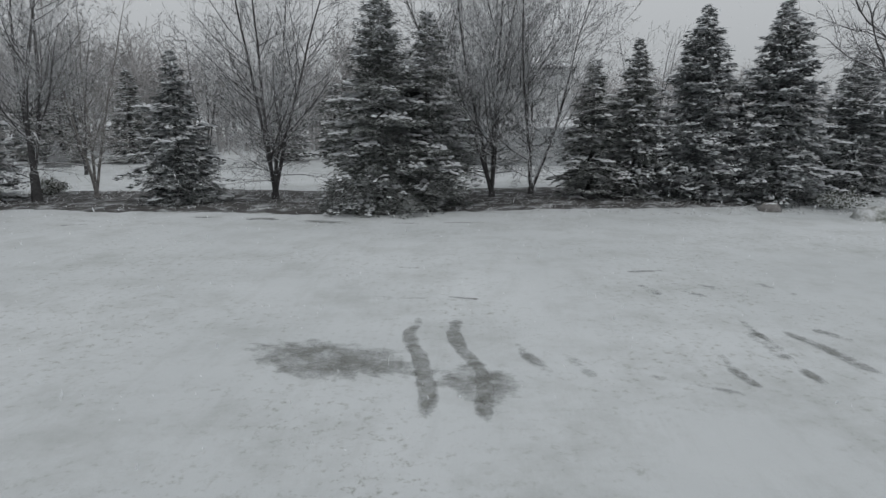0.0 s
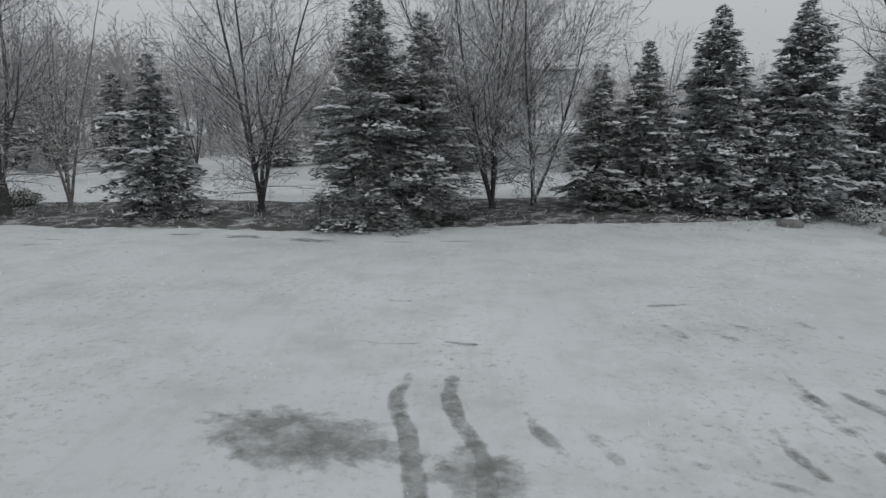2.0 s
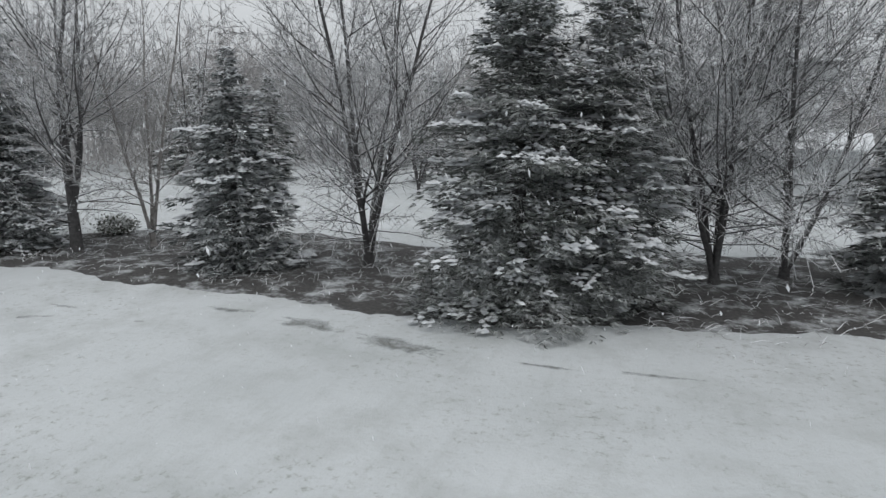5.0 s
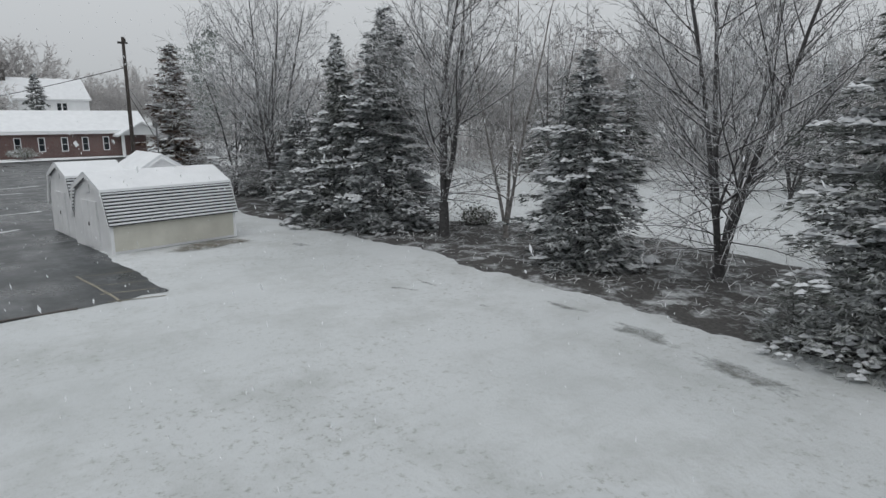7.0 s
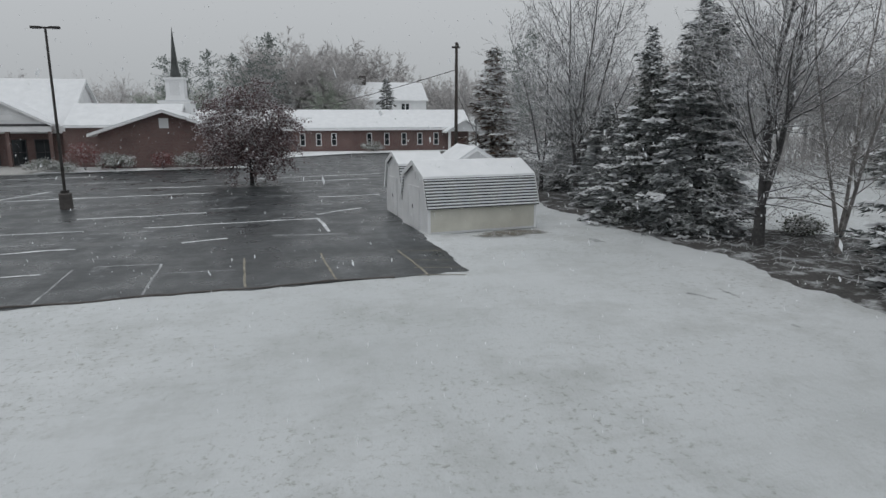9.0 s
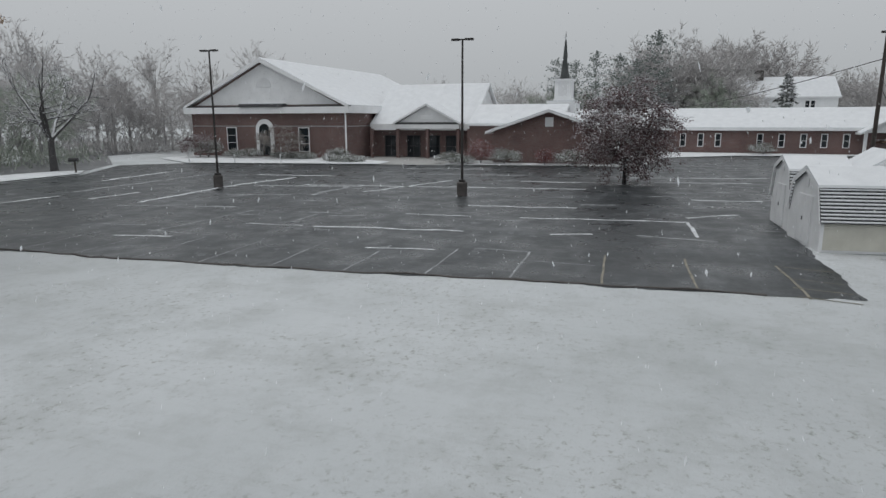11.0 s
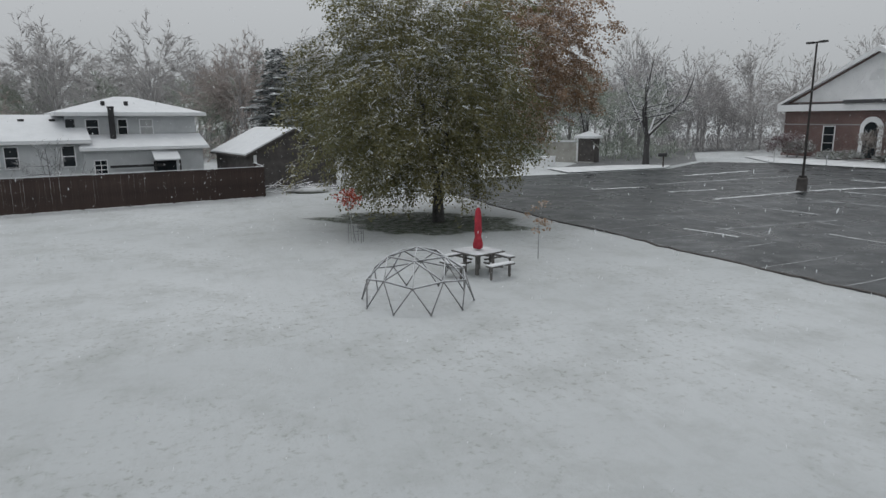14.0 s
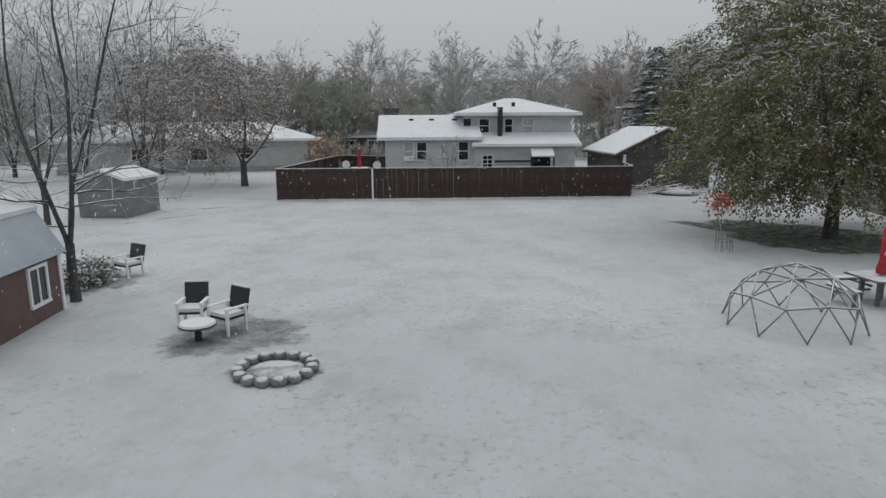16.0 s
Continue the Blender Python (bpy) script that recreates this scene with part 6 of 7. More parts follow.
# roads and verges beyond the car park
sheet("road", [(-30.0, -37.5), (-42.0, -38.5), (-53.0, -45.5), (-66.0, -60.5), (-110.0, -66.0), (-110, -76.0), (-70.0, -70.5), (-46.0, -56.5), (-43.0, -52.5), (-34.5, -44.0)][::-1], 0.008, "road", "wet grey road between snowy verges", "road")
sheet("verge", [(-30.2, -36.4), (-42.0, -37.5), (-44.8, -40.2), (-43.2, -41.9), (-39.6, -42.5), (-31.0, -41.8)], 0.11, "verge_snow", "snowy verge beside the drive", "verge")
sheet("front_bed", [(-57.4, -39.2), (-62.4, -17.2), (-66.5, -17.9), (-70.45, -26.0), (-70.45, -49.0), (-63.5, -49.0)], 0.10, "verge_snow", "snowy bed before the church wall", "verge")
sheet("front_bed", [(-63.9, -10.6), (-66.2, 3.2), (-67.2, 9.8), (-68.95, 9.8), (-68.95, -6.1), (-66.0, -10.4)], 0.10, "verge_snow", "snowy bed before the church wing", "verge")
sheet("front_bed", [(-67.3, 9.9), (-84.0, 11.4), (-92.0, 20.6), (-96.0, 40.0), (-99.2, 40.0), (-99.2, 5.0), (-88.0, 6.5), (-69.0, 9.85)], 0.09, "verge_snow", "snowy verge before the long wing", "verge")
sheet("entrance_walk", [(-62.5, -17.2), (-63.9, -10.6), (-76.5, -11.0), (-76.5, -24.0), (-70.4, -24.0), (-66.5, -17.9)], 0.03, "concrete", "wet concrete entrance walk", "pavement")

# ---- things ----
def lamp_post(label, at, h):
    ob = thing("street_lamp", label, "street lamp", at, 90, "lamps of the car park")
    part("footing", Build().lathe([(0.34, -0.1), (0.34, 0.85), (0.3, 0.9)], 14), "darkwall", ob, "round dark stained concrete footing")
    part("pole", Build().tube([(0, 0, 0.9), (0, 0, h)], [0.085, 0.06], 8), "pole", ob)
    part("base_cover", Build().box(-0.17, 0.17, -0.17, 0.17, 0.9, 1.05), "pole", ob)
    part("arm", Build().box(-0.45, 0.45, -0.035, 0.035, h - 0.09, h), "pole", ob)
    for s in (-1, 1):
        hd = part("lamp_head", Build().prism([(s * 0.2, -0.14, 0), (s * 0.68, -0.18, 0), (s * 0.74, 0, 0), (s * 0.68, 0.18, 0), (s * 0.2, 0.14, 0)], (0, 0, h - 0.085), (0, 0, h + 0.02)), "pole", ob)
        part("lens", Build().box(min(s * 0.3, s * 0.65), max(s * 0.3, s * 0.65), -0.12, 0.12, h - 0.105, h - 0.089), "pale", hd)
    return ob


lamp_post("tall dark car park lamp with twin heads", (-37.0, -17.9, 0), 9.7)
lamp_post("tall dark car park lamp with twin heads", (-37.9, 0.7, 0), 9.75)

up = thing("utility_pole", "dark wooden utility pole with a transformer bracket", "utility pole", (-55.1, 27.1, 0), 0)
part("pole", Build().tube([(0, 0, -0.2), (0, 0.05, 11.4)], [0.17, 0.12], 9), "wood_pole", up)
part("insulator_bracket", Build().box(-0.09, 0.09, -0.35, 0.35, 10.9, 11.05).tube([(0, 0.2, 11.05), (0, 0.2, 11.3)], [0.06, 0.04], 6), "pole", up)
part("guy_wire", Build().tube([(0, 0.1, 7.0), (1.5, 3.2, 0.1)], [0.025, 0.025], 4), "pole", up)
wire = thing("overhead_wire", "sagging overhead wire from the pole to the church", "wire")
pts = [Vector((-55.1, 27.1, 9.1)).lerp(Vector((-88.6, 10.6, 5.9)), k / 14) + Vector((0, 0, -0.5 * math.sin(math.pi * k / 14))) for k in range(15)]
part("cable", Build().tube(pts, [0.03] * 15, 4), "pole", wire)
sp = thing("service_mast", "thin grey service mast behind the sheds", "mast", (-42.1, 25.5, 0))
part("pole", Build().tube([(0, 0, 0), (0, 0, 4.9)], [0.05, 0.05], 6).box(-0.05, 0.05, -0.12, 0.12, 4.6, 4.85), "tube", sp)
part("cable", Build().tube([(0, 0, 4.8), (-6, 1, 5.6), (-13, 1.6, 7.8)], [0.02] * 3, 4), "pole", sp)


def dome():
    g = (1 + 5 ** 0.5) / 2
    vs = [Vector(p).normalized() for p in ((0, 1, g), (0, -1, g), (0, 1, -g), (0, -1, -g), (1, g, 0), (-1, g, 0), (1, -g, 0), (-1, -g, 0), (g, 0, 1), (g, 0, -1), (-g, 0, 1), (-g, 0, -1))]
    rot = vs[0].rotation_difference(Vector((0, 0, 1)))
    vs = [rot @ v for v in vs]
    e = [(a, b) for a in range(12) for b in range(a) if (vs[a] - vs[b]).length < 1.1]
    pts = list(vs) + [((vs[a] + vs[b]) / 2).normalized() for a, b in e]
    pts = [p for p in pts if p.z > -0.02]
    s = lambda p: Vector((p.x * 1.56, p.y * 1.56, max(0, p.z) * 1.47))
    ob = thing("climbing_dome", "grey tubular geodesic climbing dome with snow on its bars", "climbing frame", (-4.36, -2.28, 0), 12)
    hub = set()
    for i in range(len(pts)):
        for j in range(i):
            if (pts[i] - pts[j]).length < 0.66:
                a, b = s(pts[i]), s(pts[j])
                if a.z < 0.01 and b.z < 0.01:
                    continue
                hub.update((i, j))
                bar_ = part("bar", Build().tube([a, b], [0.0175, 0.0175], 6), "tube", ob, smooth=True)
                if abs((a - b).normalized().z) < 0.75:
                    u = Vector((0, 0, 0.022))
                    part("bar_snow", Build().tube([a + u, (a + b) / 2 + u * 1.2, b + u], [0.012, 0.016, 0.012], 5), "snow", bar_, smooth=True)
    for i in sorted(hub):
        p = s(pts[i])
        part("hub", Build().lathe([(0.022, -0.02), (0.034, 0), (0.022, 0.02)], 8, p), "tube", ob)
    return ob


dome()

# picnic table with four benches and a furled umbrella
pt = thing("picnic_table", "square weathered picnic table with four snowy benches", "table", (-7.2, -4.6, 0), 18)
for k in range(7):
    part("tabletop_plank", Build().box(-0.62 + k * 0.178, -0.62 + k * 0.178 + 0.168, -0.62, 0.62, 0.68, 0.72), "greywood", pt)
part("tabletop_snow", Build().prism([(0.6 * max(-1, min(1, 1.3 * math.cos(a))), 0.6 * max(-1, min(1, 1.3 * math.sin(a))), 0.724) for a in np.linspace(0, 2 * math.pi, 33)[:-1]], (0, 0, 0), (0, 0, 0.014)), "cap", pt, "thin snow on the tabletop")
part("frame", Build().box(-0.5, 0.5, -0.05, 0.05, 0.6, 0.68).box(-0.05, 0.05, -0.5, -0.054, 0.6, 0.68).box(-0.05, 0.05, 0.054, 0.5, 0.6, 0.68), "greywood", pt)
for sx in (-1, 1):
    for sy in (-1, 1):
        part("leg", Build().box(sx * 0.3 - 0.045, sx * 0.3 + 0.045, sy * 0.3 - 0.045, sy * 0.3 + 0.045, 0, 0.6), "greywood", pt)
for k in range(4):
    m = pose(0, 0, 0, 0, 0, 90 * k)
    bn = part("bench", Build().box(-0.5, 0.5, 0.92, 1.2, 0.40, 0.44, m).box(-0.42, -0.37, 1.02, 1.09, 0, 0.4, m).box(0.37, 0.42, 1.02, 1.09, 0, 0.4, m).box(-0.03, 0.03, 0.3, 1.15, 0.35, 0.4, m), "greywood", pt)
    part("bench_snow", Build().box(-0.49, 0.49, 0.93, 1.19, 0.444, 0.47, m), "snow", bn, "snow on the bench")


def furled(label, at, h, z0):
    ob = thing("umbrella", label, "umbrella", at)
    part("pole", Build().tube([(0, 0, 0), (0, 0, h + 0.05)], [0.02, 0.02], 8), "pale", ob)
    b = Build()
    prof = [(0.03, z0), (0.13, z0 + 0.04), (0.135, z0 + 0.18), (0.085, z0 + 0.42), (0.105, z0 + 0.6), (0.095, h - 0.35), (0.075, h - 0.12), (0.03, h)]
    n = 24
    for r, z in prof:
        for j in range(n):
            a = 2 * math.pi * j / n
            rr = r * (1 + 0.22 * math.cos(8 * a + z * 2))
            b.v.append((rr * math.cos(a), rr * math.sin(a), z))
    b.f = [(i * n + j, i * n + (j + 1) % n, (i + 1) * n + (j + 1) % n, (i + 1) * n + j) for i in range(len(prof) - 1) for j in range(n)]
    part("canopy", b, "red_cloth", ob, "furled red cloth", True)
    part("finial", Build().lathe([(0.02, h), (0.045, h + 0.03), (0.02, h + 0.09)], 8), "snow", ob)
    part("strap", Build().lathe([(0.1, z0 + 0.4), (0.105, z0 + 0.42), (0.1, z0 + 0.45)], 16), "red_cloth", ob)
    return ob


furled("furled red umbrella standing in the picnic table", (-7.2, -4.6, 0), 2.12, 0.76)
furled("furled red umbrella standing in the fenced yard", (15.0, -27.9, 0), 3.0, 1.75)
yt = thing("patio_table", "round patio table with snow behind the fence", "table", (15.0, -27.9, 0))
part("tabletop", Build().lathe([(0.6, 1.72), (0.62, 1.74), (0.6, 1.78)], 18), "snow", yt)
part("leg", Build().tube([(0.1, 0.1, 0), (0.1, 0.1, 1.72)], [0.05, 0.05], 6), "pole", yt)
for x, y in ((16.1, -28.3), (13.8, -28.0)):
    pc = thing("patio_chair", "round backed patio chair dusted with snow", "chair", (x, y, 0), 20, "chairs of the yard")
    part("backrest", Build().prism([(0.28 * math.cos(a), 0, 1.92 + 0.28 * math.sin(a)) for a in np.linspace(0, 2 * math.pi, 16)[:-1]], (0, -0.02, 0), (0, 0.02, 0)), "pale", pc)
    part("leg", Build().box(-0.2, -0.16, -0.02, 0.02, 0, 1.75).box(0.16, 0.2, -0.02, 0.02, 0, 1.75), "pole", pc)

# saplings
def sapling(label, at, h, mat, lean, count, cage=False):
    ob = thing("sapling", label, "tree", at)
    rng = random.Random(int(h * 97))
    top = Vector((lean[0], lean[1], h * 0.85))
    t = Build().tube([(0, 0, 0), top * 0.5, top], [0.02, 0.016, 0.008], 5)
    lv = Build()
    for k in range(count):
        e = top + Vector((rng.gauss(0, 0.22), rng.gauss(0, 0.22), rng.gauss(0, 0.2)))
        t.tube([top * rng.uniform(0.75, 1.0), e], [0.006, 0.004], 3)
        leaves(rng, lv, e, 16, 0.08, 0.1)
    part("trunk", t, "twig", ob)
    part("crown", lv, mat, ob, "a few coloured leaves holding snow")
    if cage:
        c = Build()
        for k in range(6):
            a = k * 1.047
            c.tube([(0.3 * math.cos(a), 0.3 * math.sin(a), 0), (0.3 * math.cos(a), 0.3 * math.sin(a), 0.75)], [0.012, 0.012], 4)
        for z in (0.4, 0.74):
            c.tube([(0.3 * math.cos(a), 0.3 * math.sin(a), z) for a in np.linspace(0, 6.283, 13)], [0.01] * 13, 4)
        part("wire_cage", c, "tube", ob)
    return ob


sapling("thin sapling with pale orange leaves dusted with snow", (-10.0, -5.65, 0), 1.75, "leaf_orange", (0.0, 0.0), 12)
sapling("leaning sapling with bright red leaves and snow", (-4.7, -11.1, 0), 2.2, "leaf_red", (0.35, -0.1), 20, True)
a = stems_tree(33, 5, dict(MAPLE, kids=(2.6, 2.8, 5.0), min=0.012), 3.7, 0.05, 0.2, (6, 24), 4)
bare_tree("garden_bush", "tall twiggy bush with snow against the house", (9.4, -30.9, 0), 0, *a[:2])

def lump(seed, r, h):
    b = Build()
    n = 14
    prof = [(1.0, -0.05), (0.98, 0.3), (0.8, 0.7), (0.45, 0.95), (0.05, 1.0)]
    for i, (q, z) in enumerate(prof):
        for j in range(n):
            a = 2 * math.pi * j / n
            k = 1 + 0.3 * noise.noise((math.cos(a) * 1.5 + seed, math.sin(a) * 1.5, z * 2))
            b.v.append((r * q * k * math.cos(a), r * 0.8 * q * k * math.sin(a), h * z * k))
    b.f = [(i * n + j, i * n + (j + 1) % n, (i + 1) * n + (j + 1) % n, (i + 1) * n + j) for i in range(4) for j in range(n)]
    return b


# garden chairs and the fire pit
def garden_chair(label, at, turn, w=0.62):
    ob = thing("garden_chair", label, "chair", at, turn, "chairs round the fire pit")
    part("seat", Build().box(-w / 2, w / 2, -0.28, 0.28, 0.36, 0.41), "black", ob)
    part("seat_snow", Build().box(-w / 2 + 0.02, w / 2 - 0.02, -0.26, 0.24, 0.414, 0.5), "snow", ob, "cushion of snow")
    part("backrest", Build().prism([(-w / 2, 0.26, 0.41), (w / 2, 0.26, 0.41), (w / 2, 0.40, 0.98), (-w / 2, 0.40, 0.98)], (0, 0, 0), (0, 0.05, 0)), "black", ob)
    part("backrest_snow", Build().box(-w / 2, w / 2, 0.395, 0.46, 0.984, 1.02), "snow", ob)
    for sx in (-1, 1):
        part("armrest", Build().box(sx * w / 2 - 0.04, sx * w / 2 + 0.04, -0.3, 0.34, 0.6, 0.64), "white", ob)
        for y in (-0.26, 0.26):
            part("leg", Build().box(sx * w / 2 - 0.03, sx * w / 2 + 0.03, y - 0.03, y + 0.03, 0, 0.6), "white", ob)
    return ob


garden_chair("dark backed garden chair heaped with snow", (8.72, 0.72, 0), 158)
garden_chair("dark backed garden chair heaped with snow", (9.75, 0.5, 0), 195, 0.56)
garden_chair("dark garden chair heaped with snow", (14.7, -3.75, 0), 160, 0.7)
ct = thing("garden_table", "low round table covered with snow", "table", (9.05, 1.45, 0))
part("tabletop", Build().lathe([(0.40, 0.34), (0.42, 0.36), (0.40, 0.38)], 20), "black", ct)
part("tabletop_snow", Build().lathe([(0.40, 0.384), (0.38, 0.43), (0.2, 0.45)], 20), "snow", ct, "cushion of snow")
part("leg", Build().tube([(0, 0, 0), (0, 0, 0.34)], [0.09, 0.06], 8), "black", ct)
fp = thing("fire_pit", "ring of stones with snow round a dark fire pit", "fire pit", (6.55, 2.8, 0))
rng = random.Random(9)
for k in range(15):
    a = 2 * math.pi * k / 15
    st_ = Build()
    n = 9
    prof = [(0.7, -0.03), (1.05, 0.03), (1.0, 0.09), (0.7, 0.13)]
    k0 = 0
    for r, z in prof:
        for j in range(n):
            w = 2 * math.pi * j / n
            q = 1 + 0.25 * noise.noise((k * 3.1 + math.cos(w), math.sin(w), z * 4))
            st_.v.append((0.15 * r * q * math.cos(w), 0.13 * r * q * math.sin(w), z))
    st_.f = [(i * n + j, i * n + (j + 1) % n, (i + 1) * n + (j + 1) % n, (i + 1) * n + j) for i in range(3) for j in range(n)] + [tuple(3 * n + j for j in range(n))]
    o = part("stone", st_, "stone", fp, at=pose(0.72 * math.cos(a), 0.72 * math.sin(a), 0, 0, 0, math.degrees(a) + 90), smooth=True)
    part("stone_snow", Build().lathe([(0.12, 0.1), (0.1, 0.135), (0.04, 0.15)], 9), "cap", o, smooth=True)
part("ash", lump(12, 0.6, 0.07), "shrub", fp, "ash and half burnt wood under snow", True)

# rocks, shrubs, brush
rk = thing("boulder", "rounded grey boulder capped with thin snow", "rock", (15.3, 30.5, 0), 0)
part("stone", lump(3, 0.55, 0.34), "stone", rk, smooth=True)
part("snow_cap", lump(3, 0.26, 0.06), "cap", rk, smooth=True, at=pose(0.03, 0, 0.3))
rk = thing("boulder", "snow covered low rock heap at the lawn's end", "rock", (19.4, 28.6, 0), 30)
part("stone", lump(5, 1.6, 0.5), "shrub", rk, smooth=True)


def shrub(label, at, r, h, seed, mat="shrub", per=26, name="shrub"):
    ob = thing(name, label, "shrub", at, 0, "shrubs of the beds")
    rng = random.Random(seed)
    b = Build()
    for _ in range(int(40 + 22 * r)):
        a, q = rng.uniform(0, 6.28), rng.random() ** 0.5
        z = h * (0.25 + 0.7 * rng.random() * math.sqrt(max(0, 1 - q * q * 0.8)))
        leaves(rng, b, (r * q * math.cos(a), r * q * math.sin(a), z), int(per * 1.7), 0.2, 0.115, 0.0)
    part("foliage", b, mat, ob)
    s = Build()
    for k in range(5):
        a = k * 1.256
        s.tube([(0, 0, 0), (r * 0.5 * math.cos(a), r * 0.5 * math.sin(a), h * 0.7)], [0.03, 0.012], 4)
    part("stem", s, "bark", ob)
    return ob


U, V = Vector((0, 1, 0)), Vector((1, 0, 0))
for k, (u, n, r, h, mat) in enumerate([(-18.6, 3.5, 1.7, 2.6, "shrub"), (-15.3, 2.5, 1.3, 1.1, "shrub"), (-12.8, 2.5, 1.5, 1.2, "shrub"), (-8.6, 2.2, 1.1, 0.8, "shrub"), (-6.6, 2.2, 1.1, 0.8, "shrub"), (-4.6, 2.2, 1.2, 0.8, "shrub"), (0.4, 3.2, 1.4, 1.5, "shrub"), (1.6, 5.0, 1.9, 0.7, "shrub"), (3.4, 5.6, 1.7, 0.7, "shrub"),
                                       (15.2, 4.0, 1.7, 1.2, "shrub"), (17.0, 4.4, 1.3, 1.0, "shrub"), (21.2, 3.4, 1.9, 1.7, "shrub"), (28.6, 3.4, 1.9, 1.6, "shrub")]):
    p = Vector((-70.5, -25.6, 0)) + U * u + V * n
    shrub("rounded evergreen shrub heaped with snow", (p.x, p.y, 0.08), r, h, 100 + k, mat)
p = Vector((-70.5, -25.6, 0)) + U * 18.6 + V * 3.6
shrub("crimson shrub dusted with snow beside the brick wall", (p.x, p.y, 0.08), 1.7, 3.0, 130, "leaf_crimson", 20, "burning_bush")
p = Vector((-70.5, -25.6, 0)) + U * 25.6 + V * 3.2
shrub("low crimson shrub before the brick wall", (p.x, p.y, 0.08), 0.9, 1.8, 131, "leaf_crimson", 20, "burning_bush")
shrub("dark leaved bush beside the church corner", (-67.0, -45.6, 0.08), 2.5, 3.3, 138, "leaf_plum", 40)
shrub("twiggy pale bush before the arched church door", (-67.4, -33.3, 0.08), 3.1, 4.4, 139, "leaf_brown", 40)
shrub("snowy shrub before the long brick wing", (-96.8, 24.0, 0.05), 1.7, 1.7, 132)
shrub("round shrub against the bright snow", (-5.9, 40.5, 0), 1.2, 1.6, 133)
shrub("clipped bush on the neighbouring lawn", (-21.9, 34.6, 0), 0.7, 0.7, 134)
shrub("dried tuft of garden plants under the snow", (15.4, -2.2, 0), 0.8, 0.5, 135)
shrub("dried tuft of garden plants under the snow", (16.0, -3.4, 0), 0.7, 0.5, 136)
shrub("twiggy bush at the end of the lawn", (19.0, 31.5, 0), 1.0, 0.8, 137, "shrub", 10)
br = thing("brush_pile", "heap of cut branches covered with snow", "brush pile", (-6.2, -30.8, 0))
rng = random.Random(77)
sticks = Build()
for k in range(70):
    a = rng.uniform(0, 6.28)
    c = Vector((rng.gauss(0, 1.5), rng.gauss(0, 0.5), 0.1 + 0.45 * rng.random()))
    d = Vector((math.cos(a), math.sin(a) * 0.5, rng.gauss(0, 0.15))) * rng.uniform(0.4, 1.3)
    sticks.tube([c - d, c, c + d], [0.035, 0.03, 0.012], 4)
tagged(part("brushwood", sticks, "twig", br), "cut sticks tangled together", kind="stuff")
part("snow_cover", lump(8, 1.7, 0.4), "shrub", br, smooth=True)

mb = thing("mailbox", "dark mailbox on a post beside the drive", "mailbox", (-42.5, -38.6, 0), 30)
part("post", Build().box(-0.06, 0.06, -0.06, 0.06, 0, 1.15), "wood_pole", mb)
part("box", Build().prism([(0.16 * math.cos(a), 0, 1.3 + 0.16 * math.sin(a)) for a in np.linspace(0, math.pi, 9)] + [(-0.16, 0, 1.12), (0.16, 0, 1.12)], (0, -0.5, 0), (0, 0.3, 0)), "black", mb)
sg = thing("stone_sign", "grey stone sign pillar on the snowy verge", "sign", (-60.8, -69.0, 0), 35)
part("pillar", Build().box(-0.9, 0.9, -0.4, 0.4, 0, 2.0).box(-1.0, 1.0, -0.5, 0.5, 2.0, 2.15), "stone", sg)
part("sign_panel", Build().box(-0.6, 0.6, -0.44, -0.4, 0.9, 1.7), "pale", sg)
ut = thing("utility_box", "white utility cabinet at the lot's edge", "cabinet", (-33.0, -45.0, 0), 30)
part("body", Build().box(-0.9, 0.9, -0.4, 0.4, 0, 1.0).box(-0.95, 0.95, -0.45, 0.45, 1.0, 1.06), "white", ut)
for k in range(4):
    sn = thing("lot_marker", "thin marker stake at the bed's edge", "stake", (-57.2 - k * 1.6, -38.6 + k * 5.0, 0), 0, "marker stakes")
    part("stake", Build().box(-0.04, 0.04, -0.04, 0.04, 0, 1.1).box(-0.12, 0.12, -0.03, 0.03, 0.85, 1.1), "pale", sn)
tn = thing("swing_frame", "grey triangular play frame on the far lawn", "play frame", (-33.3, 52.2, 0), 30)
part("panel", Build().prism([(-1.0, 0, 0), (1.0, 0, 0), (0, 0, 2.4)], (0, -0.05, 0), (0, 0.05, 0)), "greymetal", tn)
part("side", Build().prism([(-1.0, 0, 0), (-0.9, 0, 0), (0.05, 0, 2.4), (-0.05, 0, 2.4)], (0, 0, 0), (0, 2.0, 0)), "darkwall", tn)

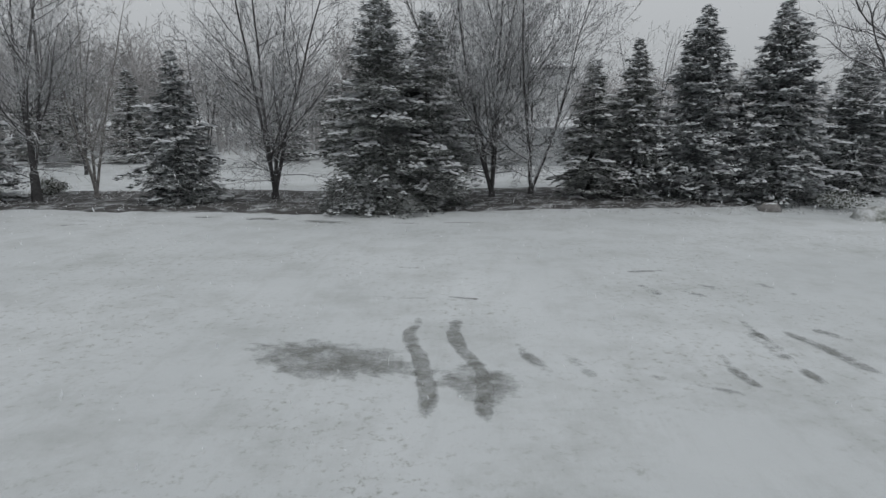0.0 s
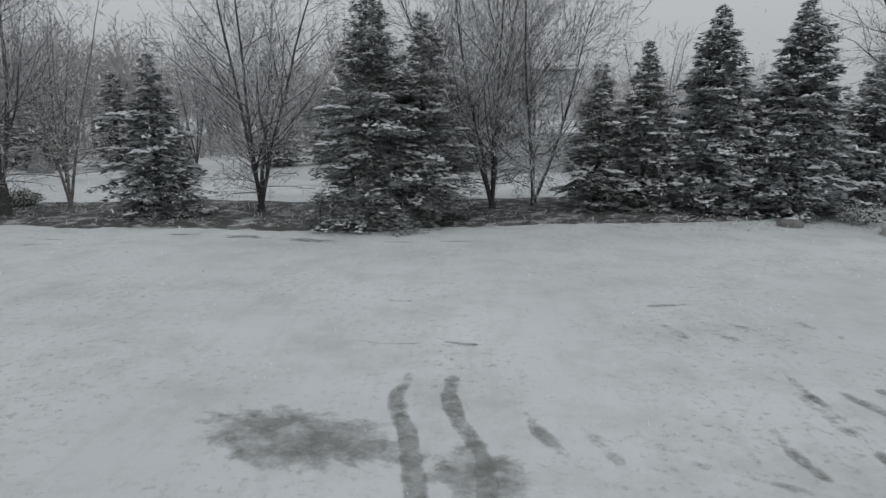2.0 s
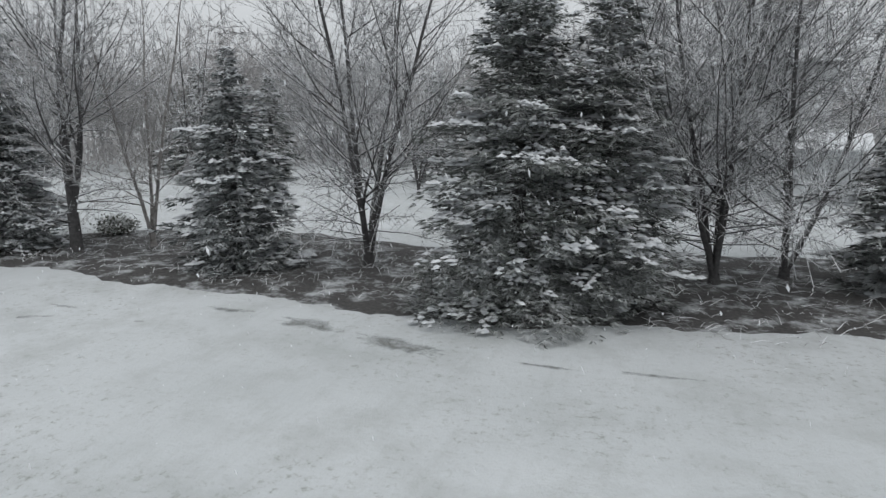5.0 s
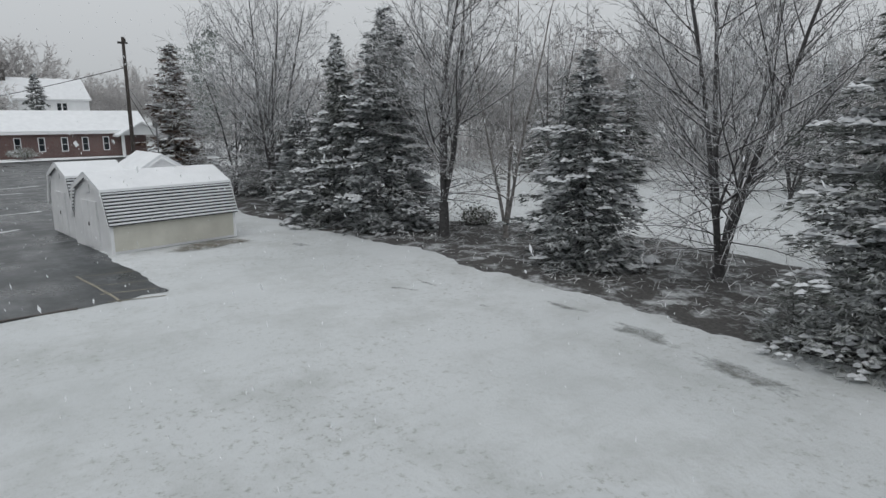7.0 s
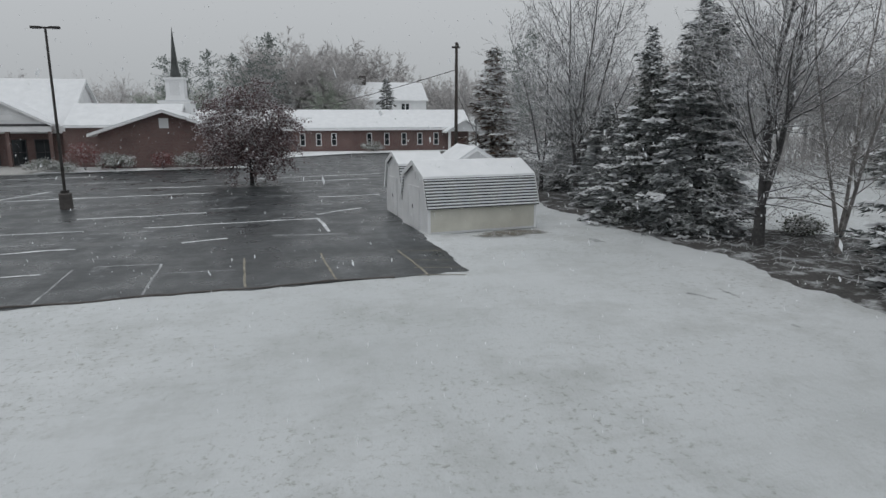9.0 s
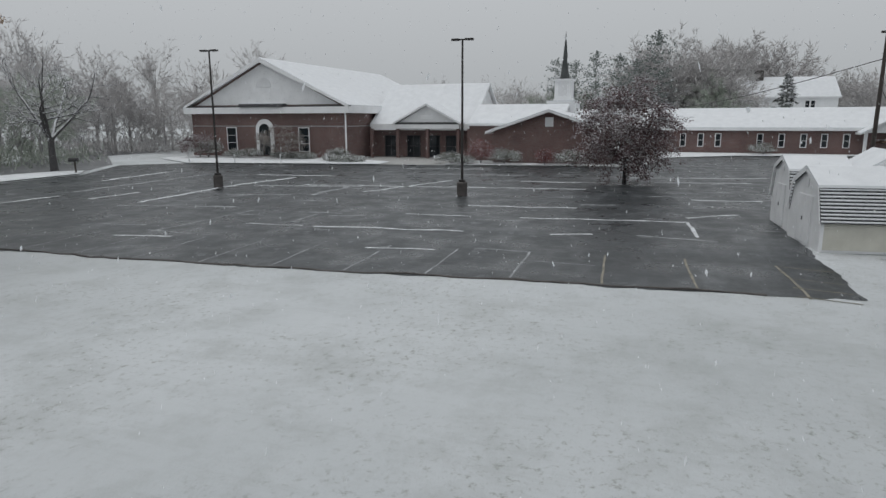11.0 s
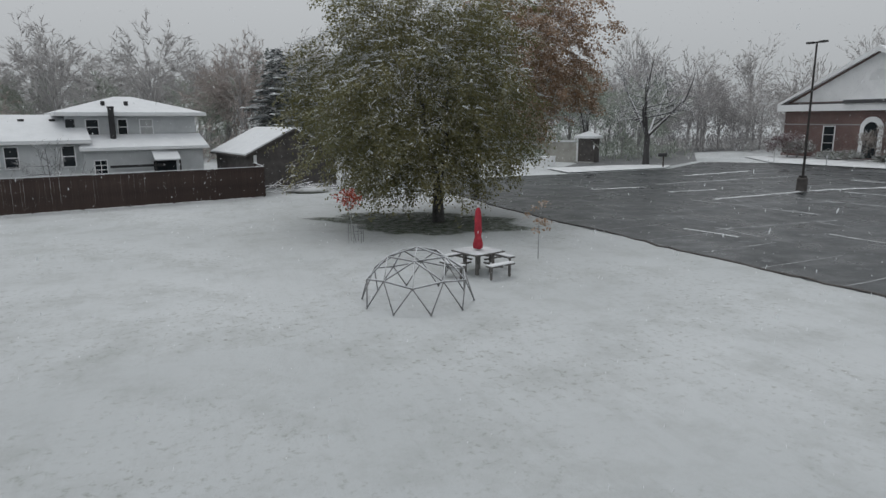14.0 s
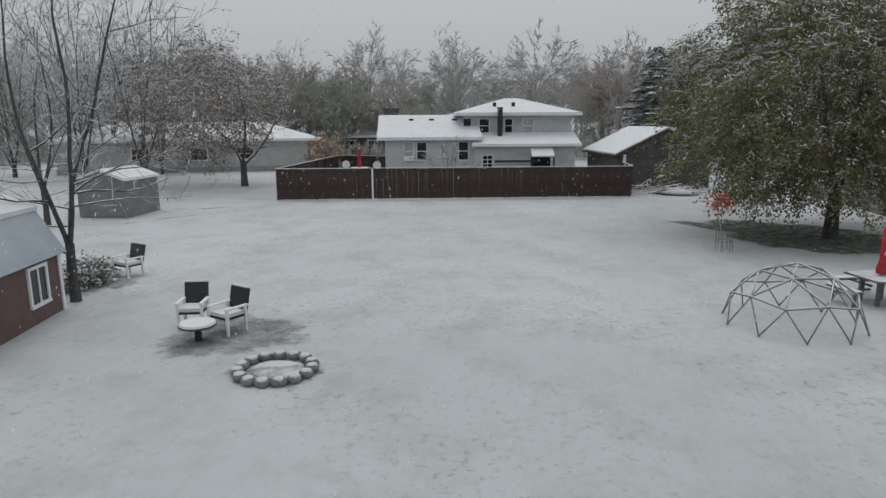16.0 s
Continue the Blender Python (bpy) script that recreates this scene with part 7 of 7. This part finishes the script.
# brush and fallen twigs lying in the bed
def litter(seed, count, x0, x1):
    rng = random.Random(seed)
    b = Build()
    for _ in range(count):
        x = rng.uniform(x0, x1)
        y = rng.uniform(28.8, 35.5)
        a, L = rng.uniform(0, 6.28), rng.uniform(0.2, 0.9)
        p = Vector((x, y, lie(x, y) + 0.05))
        d = Vector((math.cos(a), math.sin(a), rng.uniform(0.0, 0.5))) * L * 0.6
        b.tube([p, p + d * 0.6 + Vector((0, 0, 0.04)), p + d], [0.009, 0.007, 0.004], 3, cap=False)
    return b


tagged(part("fallen_twigs", litter(3, 2200, -34, 24), "twig"), "fallen twigs and dry stalks on the bark mulch", "twigs", kind="stuff")
rng = random.Random(4)
gb = Build()
for _ in range(6000):
    x, y = rng.uniform(-15, 20), rng.uniform(-22, 28)
    if noise.noise((x * 0.22, y * 0.22, 4.0)) + rng.uniform(-0.2, 0.2) < 0.08:
        continue
    a, L = rng.uniform(0, 6.28), rng.uniform(0.012, 0.035)
    p = Vector((x, y, lie(x, y)))
    for _k in range(3):
        a = rng.uniform(0, 6.28)
        q = p + Vector((math.cos(a), math.sin(a), 0)) * 0.03
        d = Vector((math.cos(a) * 0.6, math.sin(a) * 0.6, 1)) * L
        s = Vector((-math.sin(a), math.cos(a), 0)) * 0.008
        k0 = len(gb.v)
        gb.v += [tuple(q - s), tuple(q + s), tuple(q + d)]
        gb.f.append((k0, k0 + 1, k0 + 2))
tagged(part("grass_tips", gb, "grass"), "grass tips and dead leaves poking through the snow", "grass", kind="stuff")

# snow in the air
rng = random.Random(6)
fl = Build()
for _ in range(19000):
    x, y, z = rng.uniform(-32, 26), rng.uniform(-26, 38), rng.uniform(0.2, 13)
    if -2.2 < x < 4.2 and -2.5 < y < 17 and 2.6 < z < 7.6:
        continue
    c = Vector((x, y, z))
    r = rng.uniform(0.007, 0.018)
    d = Vector((rng.gauss(0.25, 0.2), rng.gauss(0.1, 0.2), -1)).normalized() * r * rng.uniform(1.2, 3.2)
    s = rnd_dir(rng, d.orthogonal(), 0.8).normalized() * r
    k0 = len(fl.v)
    fl.v += [tuple(c - d), tuple(c + s), tuple(c + d), tuple(c - s)]
    fl.f.append((k0, k0 + 1, k0 + 2, k0 + 3))
tagged(part("snowflakes", fl, "flake"), "snowflakes falling through the air", "snow", kind="stuff")
